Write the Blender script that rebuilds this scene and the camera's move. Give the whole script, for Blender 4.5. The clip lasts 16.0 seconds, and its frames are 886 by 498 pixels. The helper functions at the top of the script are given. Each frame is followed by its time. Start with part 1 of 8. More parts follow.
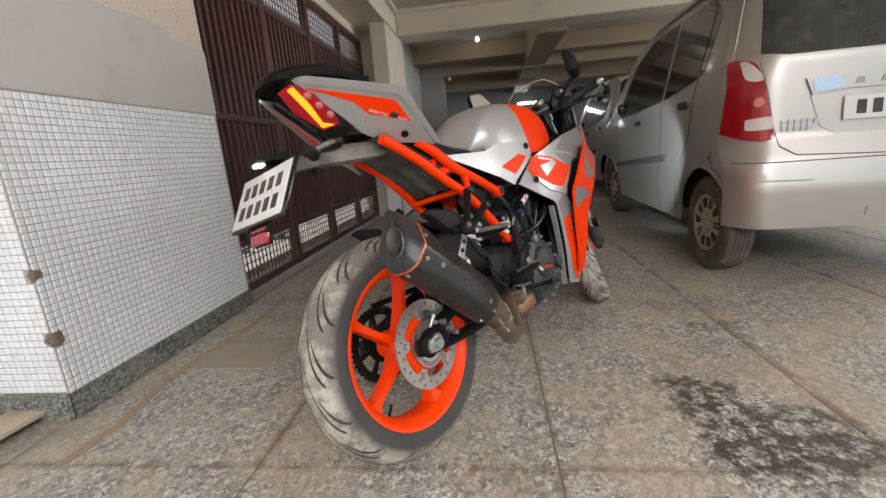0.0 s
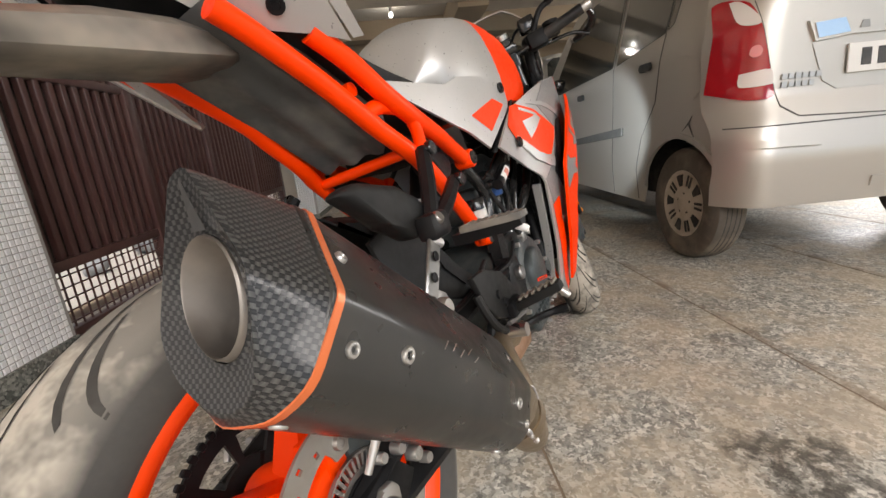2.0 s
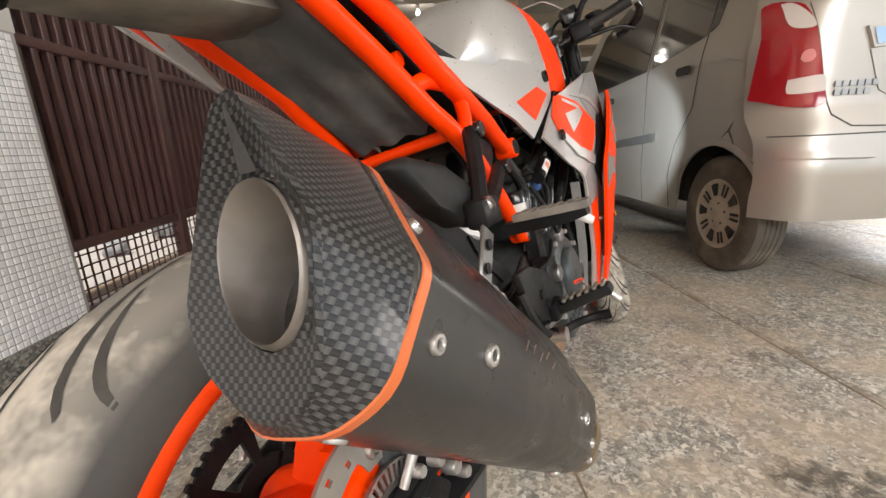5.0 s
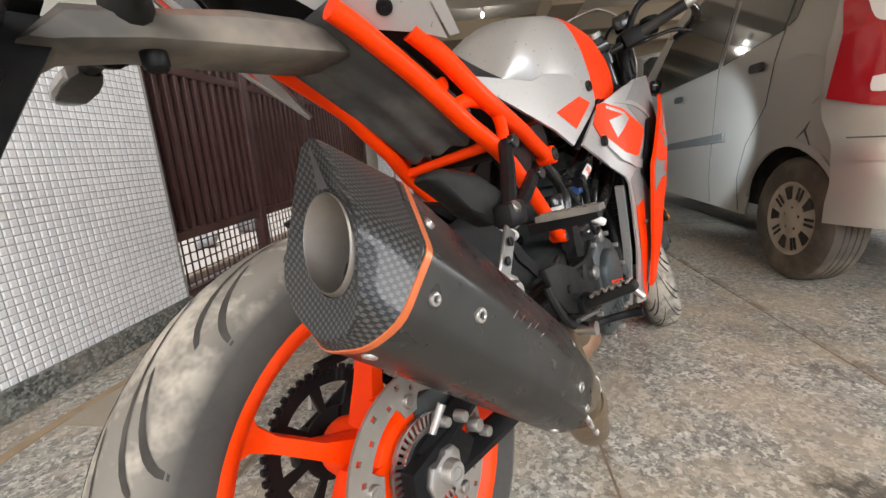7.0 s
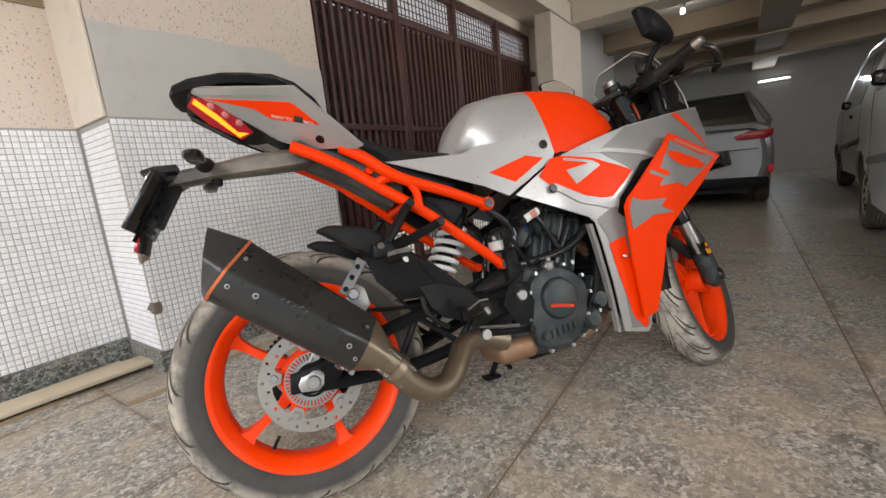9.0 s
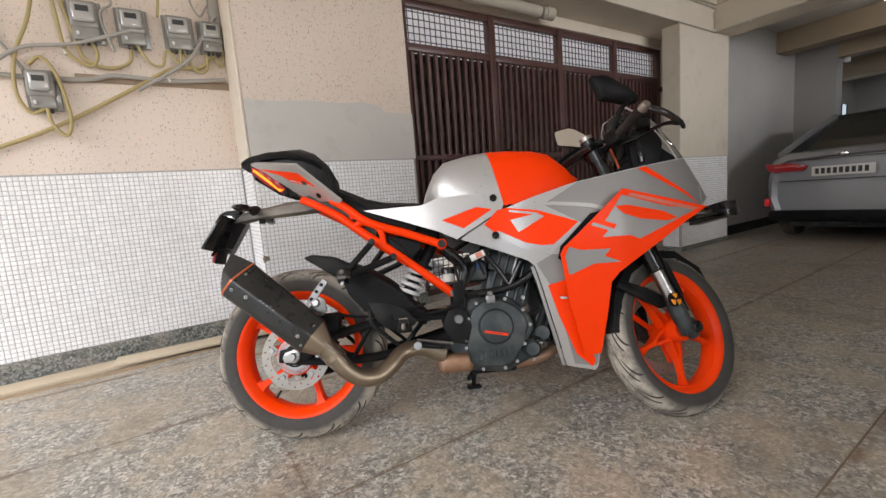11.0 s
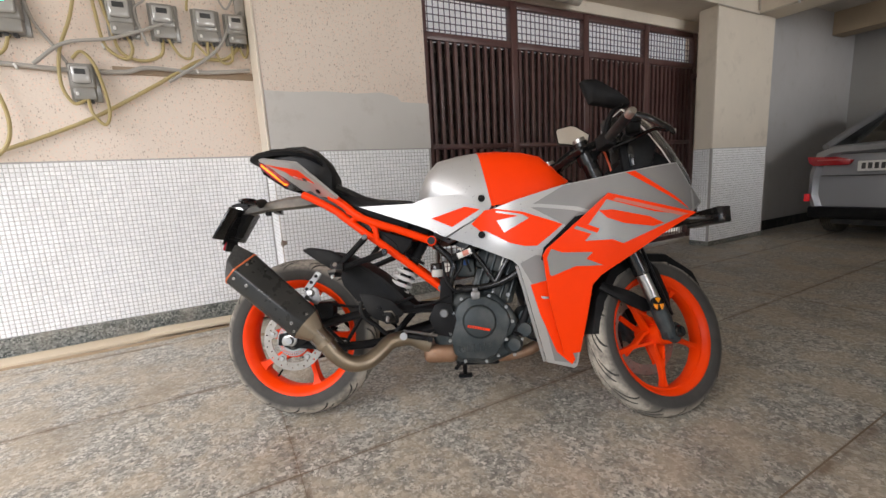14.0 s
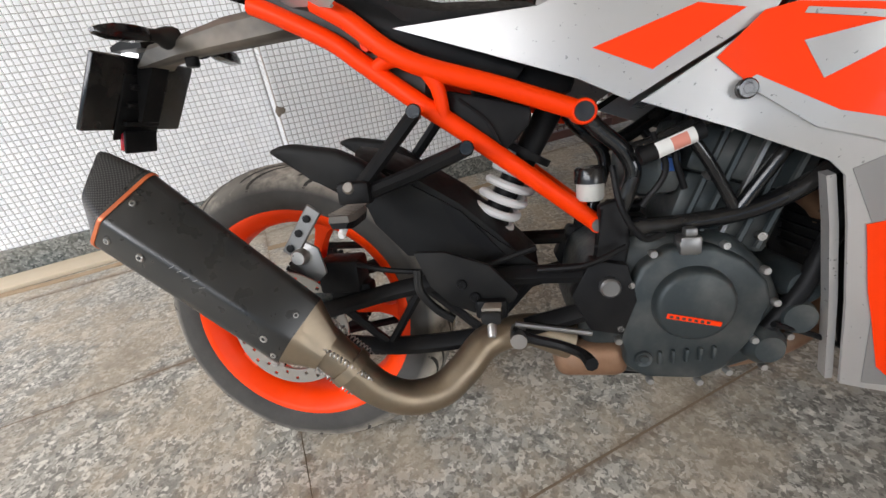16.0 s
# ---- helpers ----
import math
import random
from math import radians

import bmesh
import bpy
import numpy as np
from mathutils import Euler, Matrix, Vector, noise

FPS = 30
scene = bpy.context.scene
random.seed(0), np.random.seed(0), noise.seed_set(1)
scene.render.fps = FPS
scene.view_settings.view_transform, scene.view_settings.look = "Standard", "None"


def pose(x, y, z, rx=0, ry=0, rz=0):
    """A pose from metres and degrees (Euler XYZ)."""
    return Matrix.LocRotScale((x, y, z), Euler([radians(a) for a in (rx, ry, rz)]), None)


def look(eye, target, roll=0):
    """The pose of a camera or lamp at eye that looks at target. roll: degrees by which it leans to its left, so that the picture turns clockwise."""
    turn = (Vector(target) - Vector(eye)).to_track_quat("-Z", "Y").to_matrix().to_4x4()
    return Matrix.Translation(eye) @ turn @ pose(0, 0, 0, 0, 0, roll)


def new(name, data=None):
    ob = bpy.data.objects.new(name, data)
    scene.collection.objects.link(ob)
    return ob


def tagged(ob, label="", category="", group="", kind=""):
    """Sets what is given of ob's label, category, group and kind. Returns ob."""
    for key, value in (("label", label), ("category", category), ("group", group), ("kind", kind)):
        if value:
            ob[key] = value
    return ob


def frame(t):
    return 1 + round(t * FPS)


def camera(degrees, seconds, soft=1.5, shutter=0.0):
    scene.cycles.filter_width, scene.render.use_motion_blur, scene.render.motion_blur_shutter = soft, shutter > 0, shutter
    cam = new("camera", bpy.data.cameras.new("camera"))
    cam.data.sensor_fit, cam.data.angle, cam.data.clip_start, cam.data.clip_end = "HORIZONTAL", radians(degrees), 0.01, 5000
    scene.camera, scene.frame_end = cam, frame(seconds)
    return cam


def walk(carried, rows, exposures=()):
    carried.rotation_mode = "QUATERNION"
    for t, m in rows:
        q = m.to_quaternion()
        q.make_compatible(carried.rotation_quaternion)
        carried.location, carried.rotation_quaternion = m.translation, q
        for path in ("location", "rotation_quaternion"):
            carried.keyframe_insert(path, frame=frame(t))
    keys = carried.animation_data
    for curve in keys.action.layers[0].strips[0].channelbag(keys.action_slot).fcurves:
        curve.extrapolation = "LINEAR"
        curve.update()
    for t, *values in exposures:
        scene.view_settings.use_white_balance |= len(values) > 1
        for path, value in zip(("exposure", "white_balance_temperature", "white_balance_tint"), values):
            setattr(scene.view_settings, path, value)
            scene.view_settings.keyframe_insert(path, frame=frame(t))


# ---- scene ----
cam = camera(93.4, 16.0)
PATH = [
    (0, (0.097, 0.074, 0.799), (0.007, 2.021, 0.351), -4.7),
    (0.5, (0.101, 0.125, 0.791), (0.091, 2.069, 0.318), -4.8),
    (1, (0.088, 0.305, 0.761), (0.177, 2.241, 0.266), -5.1),
    (1.5, (0.056, 0.556, 0.737), (0.26, 2.482, 0.24), -5.4),
    (2, (0.05, 0.692, 0.694), (0.322, 2.609, 0.195), -5.7),
    (2.5, (0.013, 0.741, 0.673), (0.309, 2.654, 0.17), -5.6),
    (3, (0.017, 0.748, 0.663), (0.322, 2.66, 0.161), -5.0),
    (3.5, (0.019, 0.752, 0.655), (0.295, 2.67, 0.159), -4.4),
    (4, (0.013, 0.751, 0.66), (0.261, 2.674, 0.168), -3.7),
    (6.5, (0.02, 0.713, 0.672), (0.092, 2.653, 0.192), -3.1),
    (7, (0.042, 0.656, 0.683), (-0.03, 2.598, 0.211), -3.6),
    (7.5, (0.12, 0.548, 0.727), (-0.163, 2.476, 0.275), -4.2),
    (8, (0.301, 0.426, 0.739), (-0.242, 2.302, 0.309), -4.8),
    (8.5, (0.521, 0.446, 0.741), (-0.275, 2.238, 0.347), -5.4),
    (11, (1.401, 0.67, 0.827), (-0.183, 1.864, 0.566), -4.6),
    (11.5, (1.554, 0.703, 0.839), (-0.078, 1.839, 0.622), -3.2),
    (12, (1.696, 0.788, 0.852), (0.024, 1.871, 0.669), -2.1),
    (12.5, (1.811, 0.812, 0.852), (0.121, 1.865, 0.668), -1.8),
    (13, (1.841, 0.798, 0.855), (0.144, 1.836, 0.649), -2.1),
    (13.5, (1.743, 0.78, 0.859), (0.057, 1.826, 0.605), -2.7),
    (14, (1.542, 0.766, 0.882), (-0.124, 1.819, 0.543), -3.4),
    (14.5, (1.297, 0.852, 0.901), (-0.368, 1.85, 0.42), -4.0),
    (15, (1.082, 0.941, 0.839), (-0.537, 1.91, 0.176), -4.6),
    (15.5, (0.833, 0.956, 0.821), (-0.702, 1.91, -0.035), -5.2),
    (16, (0.69, 1.08, 0.803), (-0.887, 1.818, -0.181), -8.2),
]
walk(cam, [(t, look(eye, target, roll)) for t, eye, target, roll in PATH], [(0, -0.04, 6400, 11), (1.0, 0.0, 6550, 11), (2.0, 0.35, 6700, 11), (3.0, 0.47, 6800, 11), (4.0, 0.47, 6800, 11), (6.5, 0.52, 6450, 10), (7.5, 0.35, 6350, 10), (8.5, 0.0, 6400, 10), (11.0, 0.0, 6400, 12), (12.5, 0.03, 6400, 12), (14.0, 0.02, 6400, 12), (15.0, 0.0, 6200, 10), (16.0, 0.04, 6200, 10)])

# ---- light ----
world = bpy.data.worlds.new("world")
scene.world = world
world.use_nodes = True
wn = world.node_tree.nodes
sky = wn.new("ShaderNodeTexSky")
sky.sky_type = "NISHITA"
sky.sun_disc = False
sky.sun_elevation, sky.sun_rotation = radians(76), radians(196)
world.node_tree.links.new(sky.outputs[0], wn["Background"].inputs[0])
wn["Background"].inputs[1].default_value = 0.15


def lamp(name, kind, m, power, colour=(1, 1, 1), size=1.0, size_y=None):
    data = bpy.data.lights.new(name, kind)
    data.energy, data.color = power, colour
    if kind == "AREA":
        data.shape, data.size, data.size_y = "RECTANGLE", size, size_y or size
    elif kind == "SUN":
        data.angle = size
    else:
        data.shadow_soft_size = size
    ob = new(name, data)
    ob.matrix_world = m
    return ob


# high sun on the open forecourt, which throws its light back under the ceiling
lamp("sun", "SUN", look((0, 0, 8), (0.55, 1.9, 0)), 3.2, (1.0, 0.94, 0.86), radians(0.6))
# sky light over the forecourt and through the open side
lamp("daylight_forecourt", "AREA", look((2.0, -4.2, 4.4), (0.3, 1.6, 0.0)), 730, (1.0, 0.968, 0.938), 6.0, 4.0)
lamp("daylight_side", "AREA", look((7.5, 3.6, 2.05), (-1.2, 4.2, 1.2)), 285, (1.0, 0.985, 0.97), 6.5, 1.4)
# the bulb and the tube of the rear bay
lamp("bulb_light", "POINT", pose(0.59, 7.52, 2.45), 3, (1.0, 0.95, 0.88), 0.04)
lamp("tube_light", "AREA", look((2.25, 12.72, 2.0), (2.0, 9.5, 1.3)), 8, (0.90, 0.96, 1.0), 0.55, 0.06)

# the motorcycle's lit head lamp, which shines on the car's flank
head = lamp("headlamp_light", "SPOT", look((0.768, 2.503, 0.715), (1.62, 3.34, 0.62)), 75, (0.80, 0.92, 1.0), 0.03)
head.data.spot_size, head.data.spot_blend = radians(46), 0.45

# ---- materials ----
def material(name, build):
    m = bpy.data.materials.new(name)
    m.use_nodes = True
    nt = m.node_tree
    p = nt.nodes["Principled BSDF"]
    build(nt, p)
    return m


def node(nt, kind, **kw):
    n = nt.nodes.new(kind)
    for k, v in kw.items():
        if k.startswith("in_"):
            n.inputs[k[3:].replace("_", " ")].default_value = v
        elif k == "noise_dimensions":
            n.noise_dimensions = v
        elif k == "feature":
            n.feature = v
        elif k == "operation":
            n.operation = v
        elif k == "wave_type":
            n.wave_type = v
        elif k == "blend":
            n.data_type, n.blend_type = "RGBA", v
    return n


def ramp(nt, fac, stops):
    n = nt.nodes.new("ShaderNodeValToRGB")
    while len(n.color_ramp.elements) < len(stops):
        n.color_ramp.elements.new(0.5)
    for e, (at, col) in zip(n.color_ramp.elements, stops):
        e.position, e.color = at, (*col, 1) if len(col) == 3 else col
    nt.links.new(fac, n.inputs[0])
    return n.outputs[0]


def coords(nt, scale=1.0):
    tc = nt.nodes.new("ShaderNodeTexCoord")
    mp = nt.nodes.new("ShaderNodeMapping")
    s = scale if isinstance(scale, tuple) else (scale,) * 3
    mp.inputs["Scale"].default_value = s
    nt.links.new(tc.outputs["Object"], mp.inputs[0])
    return mp.outputs[0]


def noise_of(nt, vec, scale, detail=4.0, rough=0.55):
    n = node(nt, "ShaderNodeTexNoise", in_Scale=scale, in_Detail=detail, in_Roughness=rough)
    nt.links.new(vec, n.inputs["Vector"])
    return n.outputs["Fac"]


def mixed(nt, fac, a, b, blend="MIX"):
    n = nt.nodes.new("ShaderNodeMix")
    n.data_type, n.blend_type = "RGBA", blend
    if isinstance(fac, (int, float)):
        n.inputs[0].default_value = fac
    else:
        nt.links.new(fac, n.inputs[0])
    for sock, v in ((6, a), (7, b)):
        if isinstance(v, tuple):
            n.inputs[sock].default_value = (*v, 1)
        else:
            nt.links.new(v, n.inputs[sock])
    return n.outputs[2]


def bump(nt, p, height, strength=0.3, dist=0.002):
    n = node(nt, "ShaderNodeBump", in_Strength=strength, in_Distance=dist)
    nt.links.new(height, n.inputs["Height"])
    nt.links.new(n.outputs[0], p.inputs["Normal"])


def paint(name, colour, rough=0.35, metal=0.0, spread=0.12, dirt=(0.30, 0.27, 0.23), dirty=0.15, scale=14.0, coat=0.0, relief=0.05, even=False, spec=0.5):
    """A plain coat with uneven tone, some dust and fine relief."""

    def build(nt, p):
        v = coords(nt)
        n1, n2 = noise_of(nt, v, scale), noise_of(nt, v, scale * 9, 3)
        lo, hi = tuple(c * (1 - spread) for c in colour), tuple(min(1, c * (1 + spread)) for c in colour)
        base = mixed(nt, n1, lo, hi)
        mask = ramp(nt, n1, [(0.45, (0, 0, 0)), (0.75, (dirty,) * 3)])
        base = mixed(nt, mask, base, dirt)
        nt.links.new(base, p.inputs["Base Color"])
        p.inputs["Roughness"].default_value = rough
        if not even:
            nt.links.new(ramp(nt, n2, [(0.3, (max(0.03, rough - 0.07),) * 3), (0.7, (min(1, rough + 0.09),) * 3)]), p.inputs["Roughness"])
        p.inputs["Metallic"].default_value = metal
        p.inputs["Specular IOR Level"].default_value = spec
        p.inputs["Coat Weight"].default_value = coat
        p.inputs["Coat Roughness"].default_value = 0.06
        if relief:
            bump(nt, p, n2, relief)

    return material(name, build)


def build_floor(nt, p):
    v = coords(nt)
    warp = node(nt, "ShaderNodeTexNoise", in_Scale=55.0, in_Detail=3.0)
    nt.links.new(v, warp.inputs["Vector"])
    vv = mixed(nt, 0.018, v, warp.outputs["Color"], "ADD")
    big = node(nt, "ShaderNodeTexVoronoi", in_Scale=52.0)
    mid = node(nt, "ShaderNodeTexVoronoi", in_Scale=96.0)
    tiny = node(nt, "ShaderNodeTexVoronoi", in_Scale=170.0)
    for n in (big, mid, tiny):
        nt.links.new(vv, n.inputs["Vector"])
    base = ramp(nt, big.outputs["Color"], [(0.1, (0.16, 0.155, 0.135)), (0.4, (0.33, 0.315, 0.275)), (0.62, (0.46, 0.44, 0.385)), (0.9, (0.74, 0.71, 0.63))])
    second = ramp(nt, mid.outputs["Color"], [(0.25, (0.07, 0.068, 0.06)), (0.5, (0.30, 0.285, 0.25)), (0.8, (0.82, 0.79, 0.71))])
    base = mixed(nt, ramp(nt, noise_of(nt, vv, 60.0, 2), [(0.47, (0, 0, 0)), (0.53, (0.9,) * 3)]), base, second)
    base = mixed(nt, ramp(nt, tiny.outputs["Color"], [(0.20, (0.75,) * 3), (0.27, (0, 0, 0))]), base, (0.055, 0.052, 0.045))
    fine = noise_of(nt, v, 190.0, 4, 0.7)
    base = mixed(nt, 0.18, base, ramp(nt, fine, [(0.36, (0.12, 0.115, 0.098)), (0.64, (0.62, 0.59, 0.52))]))
    base = mixed(nt, 0.10, base, (0.36, 0.335, 0.29))
    # worn film of cement and dust that hides the chips in patches
    wear = noise_of(nt, v, 3.2, 8, 0.72)
    base = mixed(nt, ramp(nt, wear, [(0.45, (0, 0, 0)), (0.57, (0.60,) * 3)]), base, (0.48, 0.395, 0.285))
    dark = noise_of(nt, v, 1.5, 7, 0.66)
    base = mixed(nt, ramp(nt, dark, [(0.53, (0, 0, 0)), (0.66, (0.45,) * 3)]), base, (0.15, 0.135, 0.11))
    rust = noise_of(nt, v, 6.0, 8, 0.75)
    base = mixed(nt, ramp(nt, rust, [(0.60, (0, 0, 0)), (0.72, (0.5,) * 3)]), base, (0.26, 0.17, 0.10))
    # brown dirt that gathers along the joints
    sep = nt.nodes.new("ShaderNodeSeparateXYZ")
    nt.links.new(v, sep.inputs[0])
    smear = noise_of(nt, v, 9.0, 6, 0.7)
    for axis, first, gap, reach in (("X", -0.585, 0.8085, 0.026), ("Y", 1.0, 3.0, 0.022)):
        value = sep.outputs[axis]
        for op, number in (("SUBTRACT", first), ("DIVIDE", gap), ("FRACT", 0), ("SUBTRACT", 0.5), ("ABSOLUTE", 0), ("SUBTRACT", 0.5), ("ABSOLUTE", 0), ("MULTIPLY", gap / reach)):
            mth = node(nt, "ShaderNodeMath", operation=op)
            nt.links.new(value, mth.inputs[0])
            mth.inputs[1].default_value = number
            value = mth.outputs[0]
        near = ramp(nt, value, [(0.15, (0.75,) * 3), (1.0, (0, 0, 0))])
        near = mixed(nt, 1.0, near, ramp(nt, smear, [(0.42, (0, 0, 0)), (0.58, (1, 1, 1))]), "MULTIPLY")
        base = mixed(nt, near, base, (0.17, 0.115, 0.07))
    # wet oily stain
    tc = nt.nodes.new("ShaderNodeNewGeometry")
    wob = node(nt, "ShaderNodeTexNoise", in_Scale=4.5, in_Detail=5.0)
    nt.links.new(tc.outputs["Position"], wob.inputs["Vector"])
    pos = mixed(nt, 0.45, tc.outputs["Position"], wob.outputs["Color"], "ADD")
    stain_all = None
    for cx, cy, sx, sy, amt in ((0.80, 1.22, 0.20, 0.16, 0.95), (0.93, 1.05, 0.22, 0.20, 0.95), (1.12, 1.72, 0.10, 0.06, 0.45), (0.45, 2.0, 0.25, 0.45, 0.25)):
        mp = nt.nodes.new("ShaderNodeMapping")
        mp.vector_type = "TEXTURE"
        mp.inputs["Location"].default_value = (cx + 0.225, cy + 0.225, 0.225)
        mp.inputs["Scale"].default_value = (sx, sy, 1)
        nt.links.new(pos, mp.inputs[0])
        ln = nt.nodes.new("ShaderNodeVectorMath")
        ln.operation = "LENGTH"
        nt.links.new(mp.outputs[0], ln.inputs[0])
        r = ramp(nt, ln.outputs["Value"], [(0.70, (amt,) * 3), (0.95, (0, 0, 0))])
        stain_all = r if stain_all is None else mixed(nt, 1.0, stain_all, r, "LIGHTEN")
    broken = ramp(nt, noise_of(nt, tc.outputs["Position"], 16.0, 6, 0.7), [(0.44, (0.15,) * 3), (0.54, (1, 1, 1))])
    stain_all = mixed(nt, 1.0, stain_all, broken, "MULTIPLY")
    base = mixed(nt, stain_all, base, mixed(nt, 0.88, base, (0.035, 0.028, 0.020)))
    nt.links.new(base, p.inputs["Base Color"])
    nt.links.new(ramp(nt, wear, [(0.35, (0.34,) * 3), (0.7, (0.60,) * 3)]), p.inputs["Roughness"])
    bump(nt, p, fine, 0.12, 0.002)


def build_chip_plaster(nt, p):
    v = coords(nt)
    n = noise_of(nt, v, 60.0, 4)
    base = mixed(nt, noise_of(nt, v, 2.2, 5), (0.68, 0.575, 0.49), (0.76, 0.67, 0.585))
    for scale, stretch, limit, tone in ((95.0, (1.0, 1.0, 0.5), 0.36, (0.30, 0.21, 0.16)), (130.0, (1.0, 0.55, 1.0), 0.30, (0.42, 0.33, 0.27)), (60.0, (1.0, 1.0, 1.0), 0.80, (0.80, 0.60, 0.49))):
        vs = node(nt, "ShaderNodeTexVoronoi", in_Scale=scale)
        nt.links.new(coords(nt, stretch), vs.inputs["Vector"])
        spots = ramp(nt, vs.outputs["Distance"], [(0.20, (1, 1, 1)), (0.34, (0, 0, 0))])
        pick = ramp(nt, vs.outputs["Color"], [(limit, (0.75,) * 3), (limit + 0.06, (0, 0, 0))])
        base = mixed(nt, mixed(nt, 1.0, spots, pick, "MULTIPLY"), base, tone)
    nt.links.new(base, p.inputs["Base Color"])
    p.inputs["Roughness"].default_value = 0.85
    bump(nt, p, n, 0.5, 0.004)


def build_plaster(nt, p, tone=(0.53, 0.49, 0.43)):
    v = coords(nt)
    big, fine = noise_of(nt, v, 1.7, 6, 0.6), noise_of(nt, v, 45.0, 5)
    base = mixed(nt, big, tuple(c * 0.88 for c in tone), tuple(min(1, c * 1.1) for c in tone))
    base = mixed(nt, ramp(nt, noise_of(nt, v, 5.0, 6, 0.7), [(0.55, (0, 0, 0)), (0.8, (0.35,) * 3)]), base, (0.30, 0.25, 0.19))
    nt.links.new(base, p.inputs["Base Color"])
    p.inputs["Roughness"].default_value = 0.8
    bump(nt, p, fine, 0.25, 0.003)


def build_granite(nt, p):
    v = coords(nt)
    vo = node(nt, "ShaderNodeTexVoronoi", in_Scale=110.0)
    nt.links.new(v, vo.inputs["Vector"])
    base = ramp(nt, vo.outputs["Color"], [(0.2, (0.05, 0.055, 0.05)), (0.55, (0.16, 0.17, 0.155)), (0.85, (0.34, 0.34, 0.31))])
    base = mixed(nt, ramp(nt, noise_of(nt, v, 6.0), [(0.45, (0, 0, 0)), (0.7, (0.5,) * 3)]), base, (0.33, 0.30, 0.25))
    nt.links.new(base, p.inputs["Base Color"])
    p.inputs["Roughness"].default_value = 0.55


def build_tile(nt, p):
    info = nt.nodes.new("ShaderNodeNewGeometry")
    v = coords(nt)
    base = ramp(nt, info.outputs["Random Per Island"], [(0.0, (0.83, 0.83, 0.845)), (0.5, (0.885, 0.885, 0.895)), (1.0, (0.93, 0.925, 0.93))])
    base = mixed(nt, ramp(nt, noise_of(nt, v, 3.0, 6, 0.65), [(0.5, (0, 0, 0)), (0.75, (0.2,) * 3)]), base, (0.50, 0.47, 0.43))
    nt.links.new(base, p.inputs["Base Color"])
    p.inputs["Roughness"].default_value = 0.33


def build_carbon(nt, p):
    tc = nt.nodes.new("ShaderNodeTexCoord")
    mp = nt.nodes.new("ShaderNodeMapping")
    mp.inputs["Scale"].default_value = (370.0, 370.0, 370.0)
    nt.links.new(tc.outputs["UV"], mp.inputs[0])
    ch = node(nt, "ShaderNodeTexChecker", in_Scale=1.0)
    nt.links.new(mp.outputs[0], ch.inputs["Vector"])
    fr = nt.nodes.new("ShaderNodeVectorMath")
    fr.operation = "FRACTION"
    nt.links.new(mp.outputs[0], fr.inputs[0])
    sep = nt.nodes.new("ShaderNodeSeparateXYZ")
    nt.links.new(fr.outputs[0], sep.inputs[0])
    light = ramp(nt, sep.outputs["X"], [(0.0, (0.032, 0.031, 0.030)), (0.55, (0.075, 0.073, 0.069)), (1.0, (0.044, 0.042, 0.040))])
    dark = ramp(nt, sep.outputs["Y"], [(0.0, (0.004, 0.004, 0.0045)), (0.6, (0.016, 0.016, 0.016)), (1.0, (0.005, 0.005, 0.005))])
    tone = mixed(nt, ch.outputs["Fac"], dark, light)
    fibre = noise_of(nt, coords(nt, (60.0, 60.0, 60.0)), 12.0, 3)
    tone = mixed(nt, 0.10, tone, ramp(nt, fibre, [(0.3, (0.012,) * 3), (0.7, (0.08,) * 3)]))
    nt.links.new(tone, p.inputs["Base Color"])
    p.inputs["Roughness"].default_value = 0.38
    p.inputs["Specular IOR Level"].default_value = 0.2
    p.inputs["Coat Weight"].default_value = 0.25
    p.inputs["Coat Roughness"].default_value = 0.05
    bump(nt, p, ch.outputs["Fac"], 0.12, 0.0005)


def build_glass(nt, p, tone=(0.75, 0.8, 0.8), clear=1.0):
    p.inputs["Base Color"].default_value = (*tone, 1)
    p.inputs["Transmission Weight"].default_value = clear
    p.inputs["Roughness"].default_value = 0.03
    p.inputs["IOR"].default_value = 1.2


def glow(name, colour, strength):
    def build(nt, p):
        p.inputs["Base Color"].default_value = (*colour, 1)
        p.inputs["Emission Color"].default_value = (*colour, 1)
        p.inputs["Emission Strength"].default_value = strength

    return material(name, build)


FLOOR = material("terrazzo", build_floor)
CHIPS = material("chip_plaster", build_chip_plaster)
PLASTER = material("grey_plaster", lambda nt, p: build_plaster(nt, p, (0.60, 0.575, 0.54)))
# cream of the rear bay's beams, with the bay's dimness put into the colour
DIMMEDCREAM = material("dimmed_cream_paint", lambda nt, p: build_plaster(nt, p, (0.38, 0.30, 0.21)))
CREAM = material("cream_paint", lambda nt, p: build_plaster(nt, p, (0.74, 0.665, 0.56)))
GREYWALL = material("grey_wall", lambda nt, p: build_plaster(nt, p, (0.33, 0.32, 0.31)))
CEILING = material("ceiling_paint", lambda nt, p: build_plaster(nt, p, (0.56, 0.52, 0.46)))
SIDEWALL = material("pale_side_wall", lambda nt, p: build_plaster(nt, p, (0.46, 0.45, 0.445)))
# no sun reaches the lane wall; its brightness and warmth are in the paint
YARD = material("sunlight_toned_wall", lambda nt, p: build_plaster(nt, p, (0.88, 0.80, 0.70)))
GRANITE = material("granite_skirting", build_granite)
TILE = material("mosaic_tile", build_tile)
GROUT = paint("grout", (0.40, 0.385, 0.37), 0.9, relief=0.3)
JOINT = paint("joint_dirt", (0.21, 0.155, 0.105), 0.95, spread=0.3, relief=0.3)
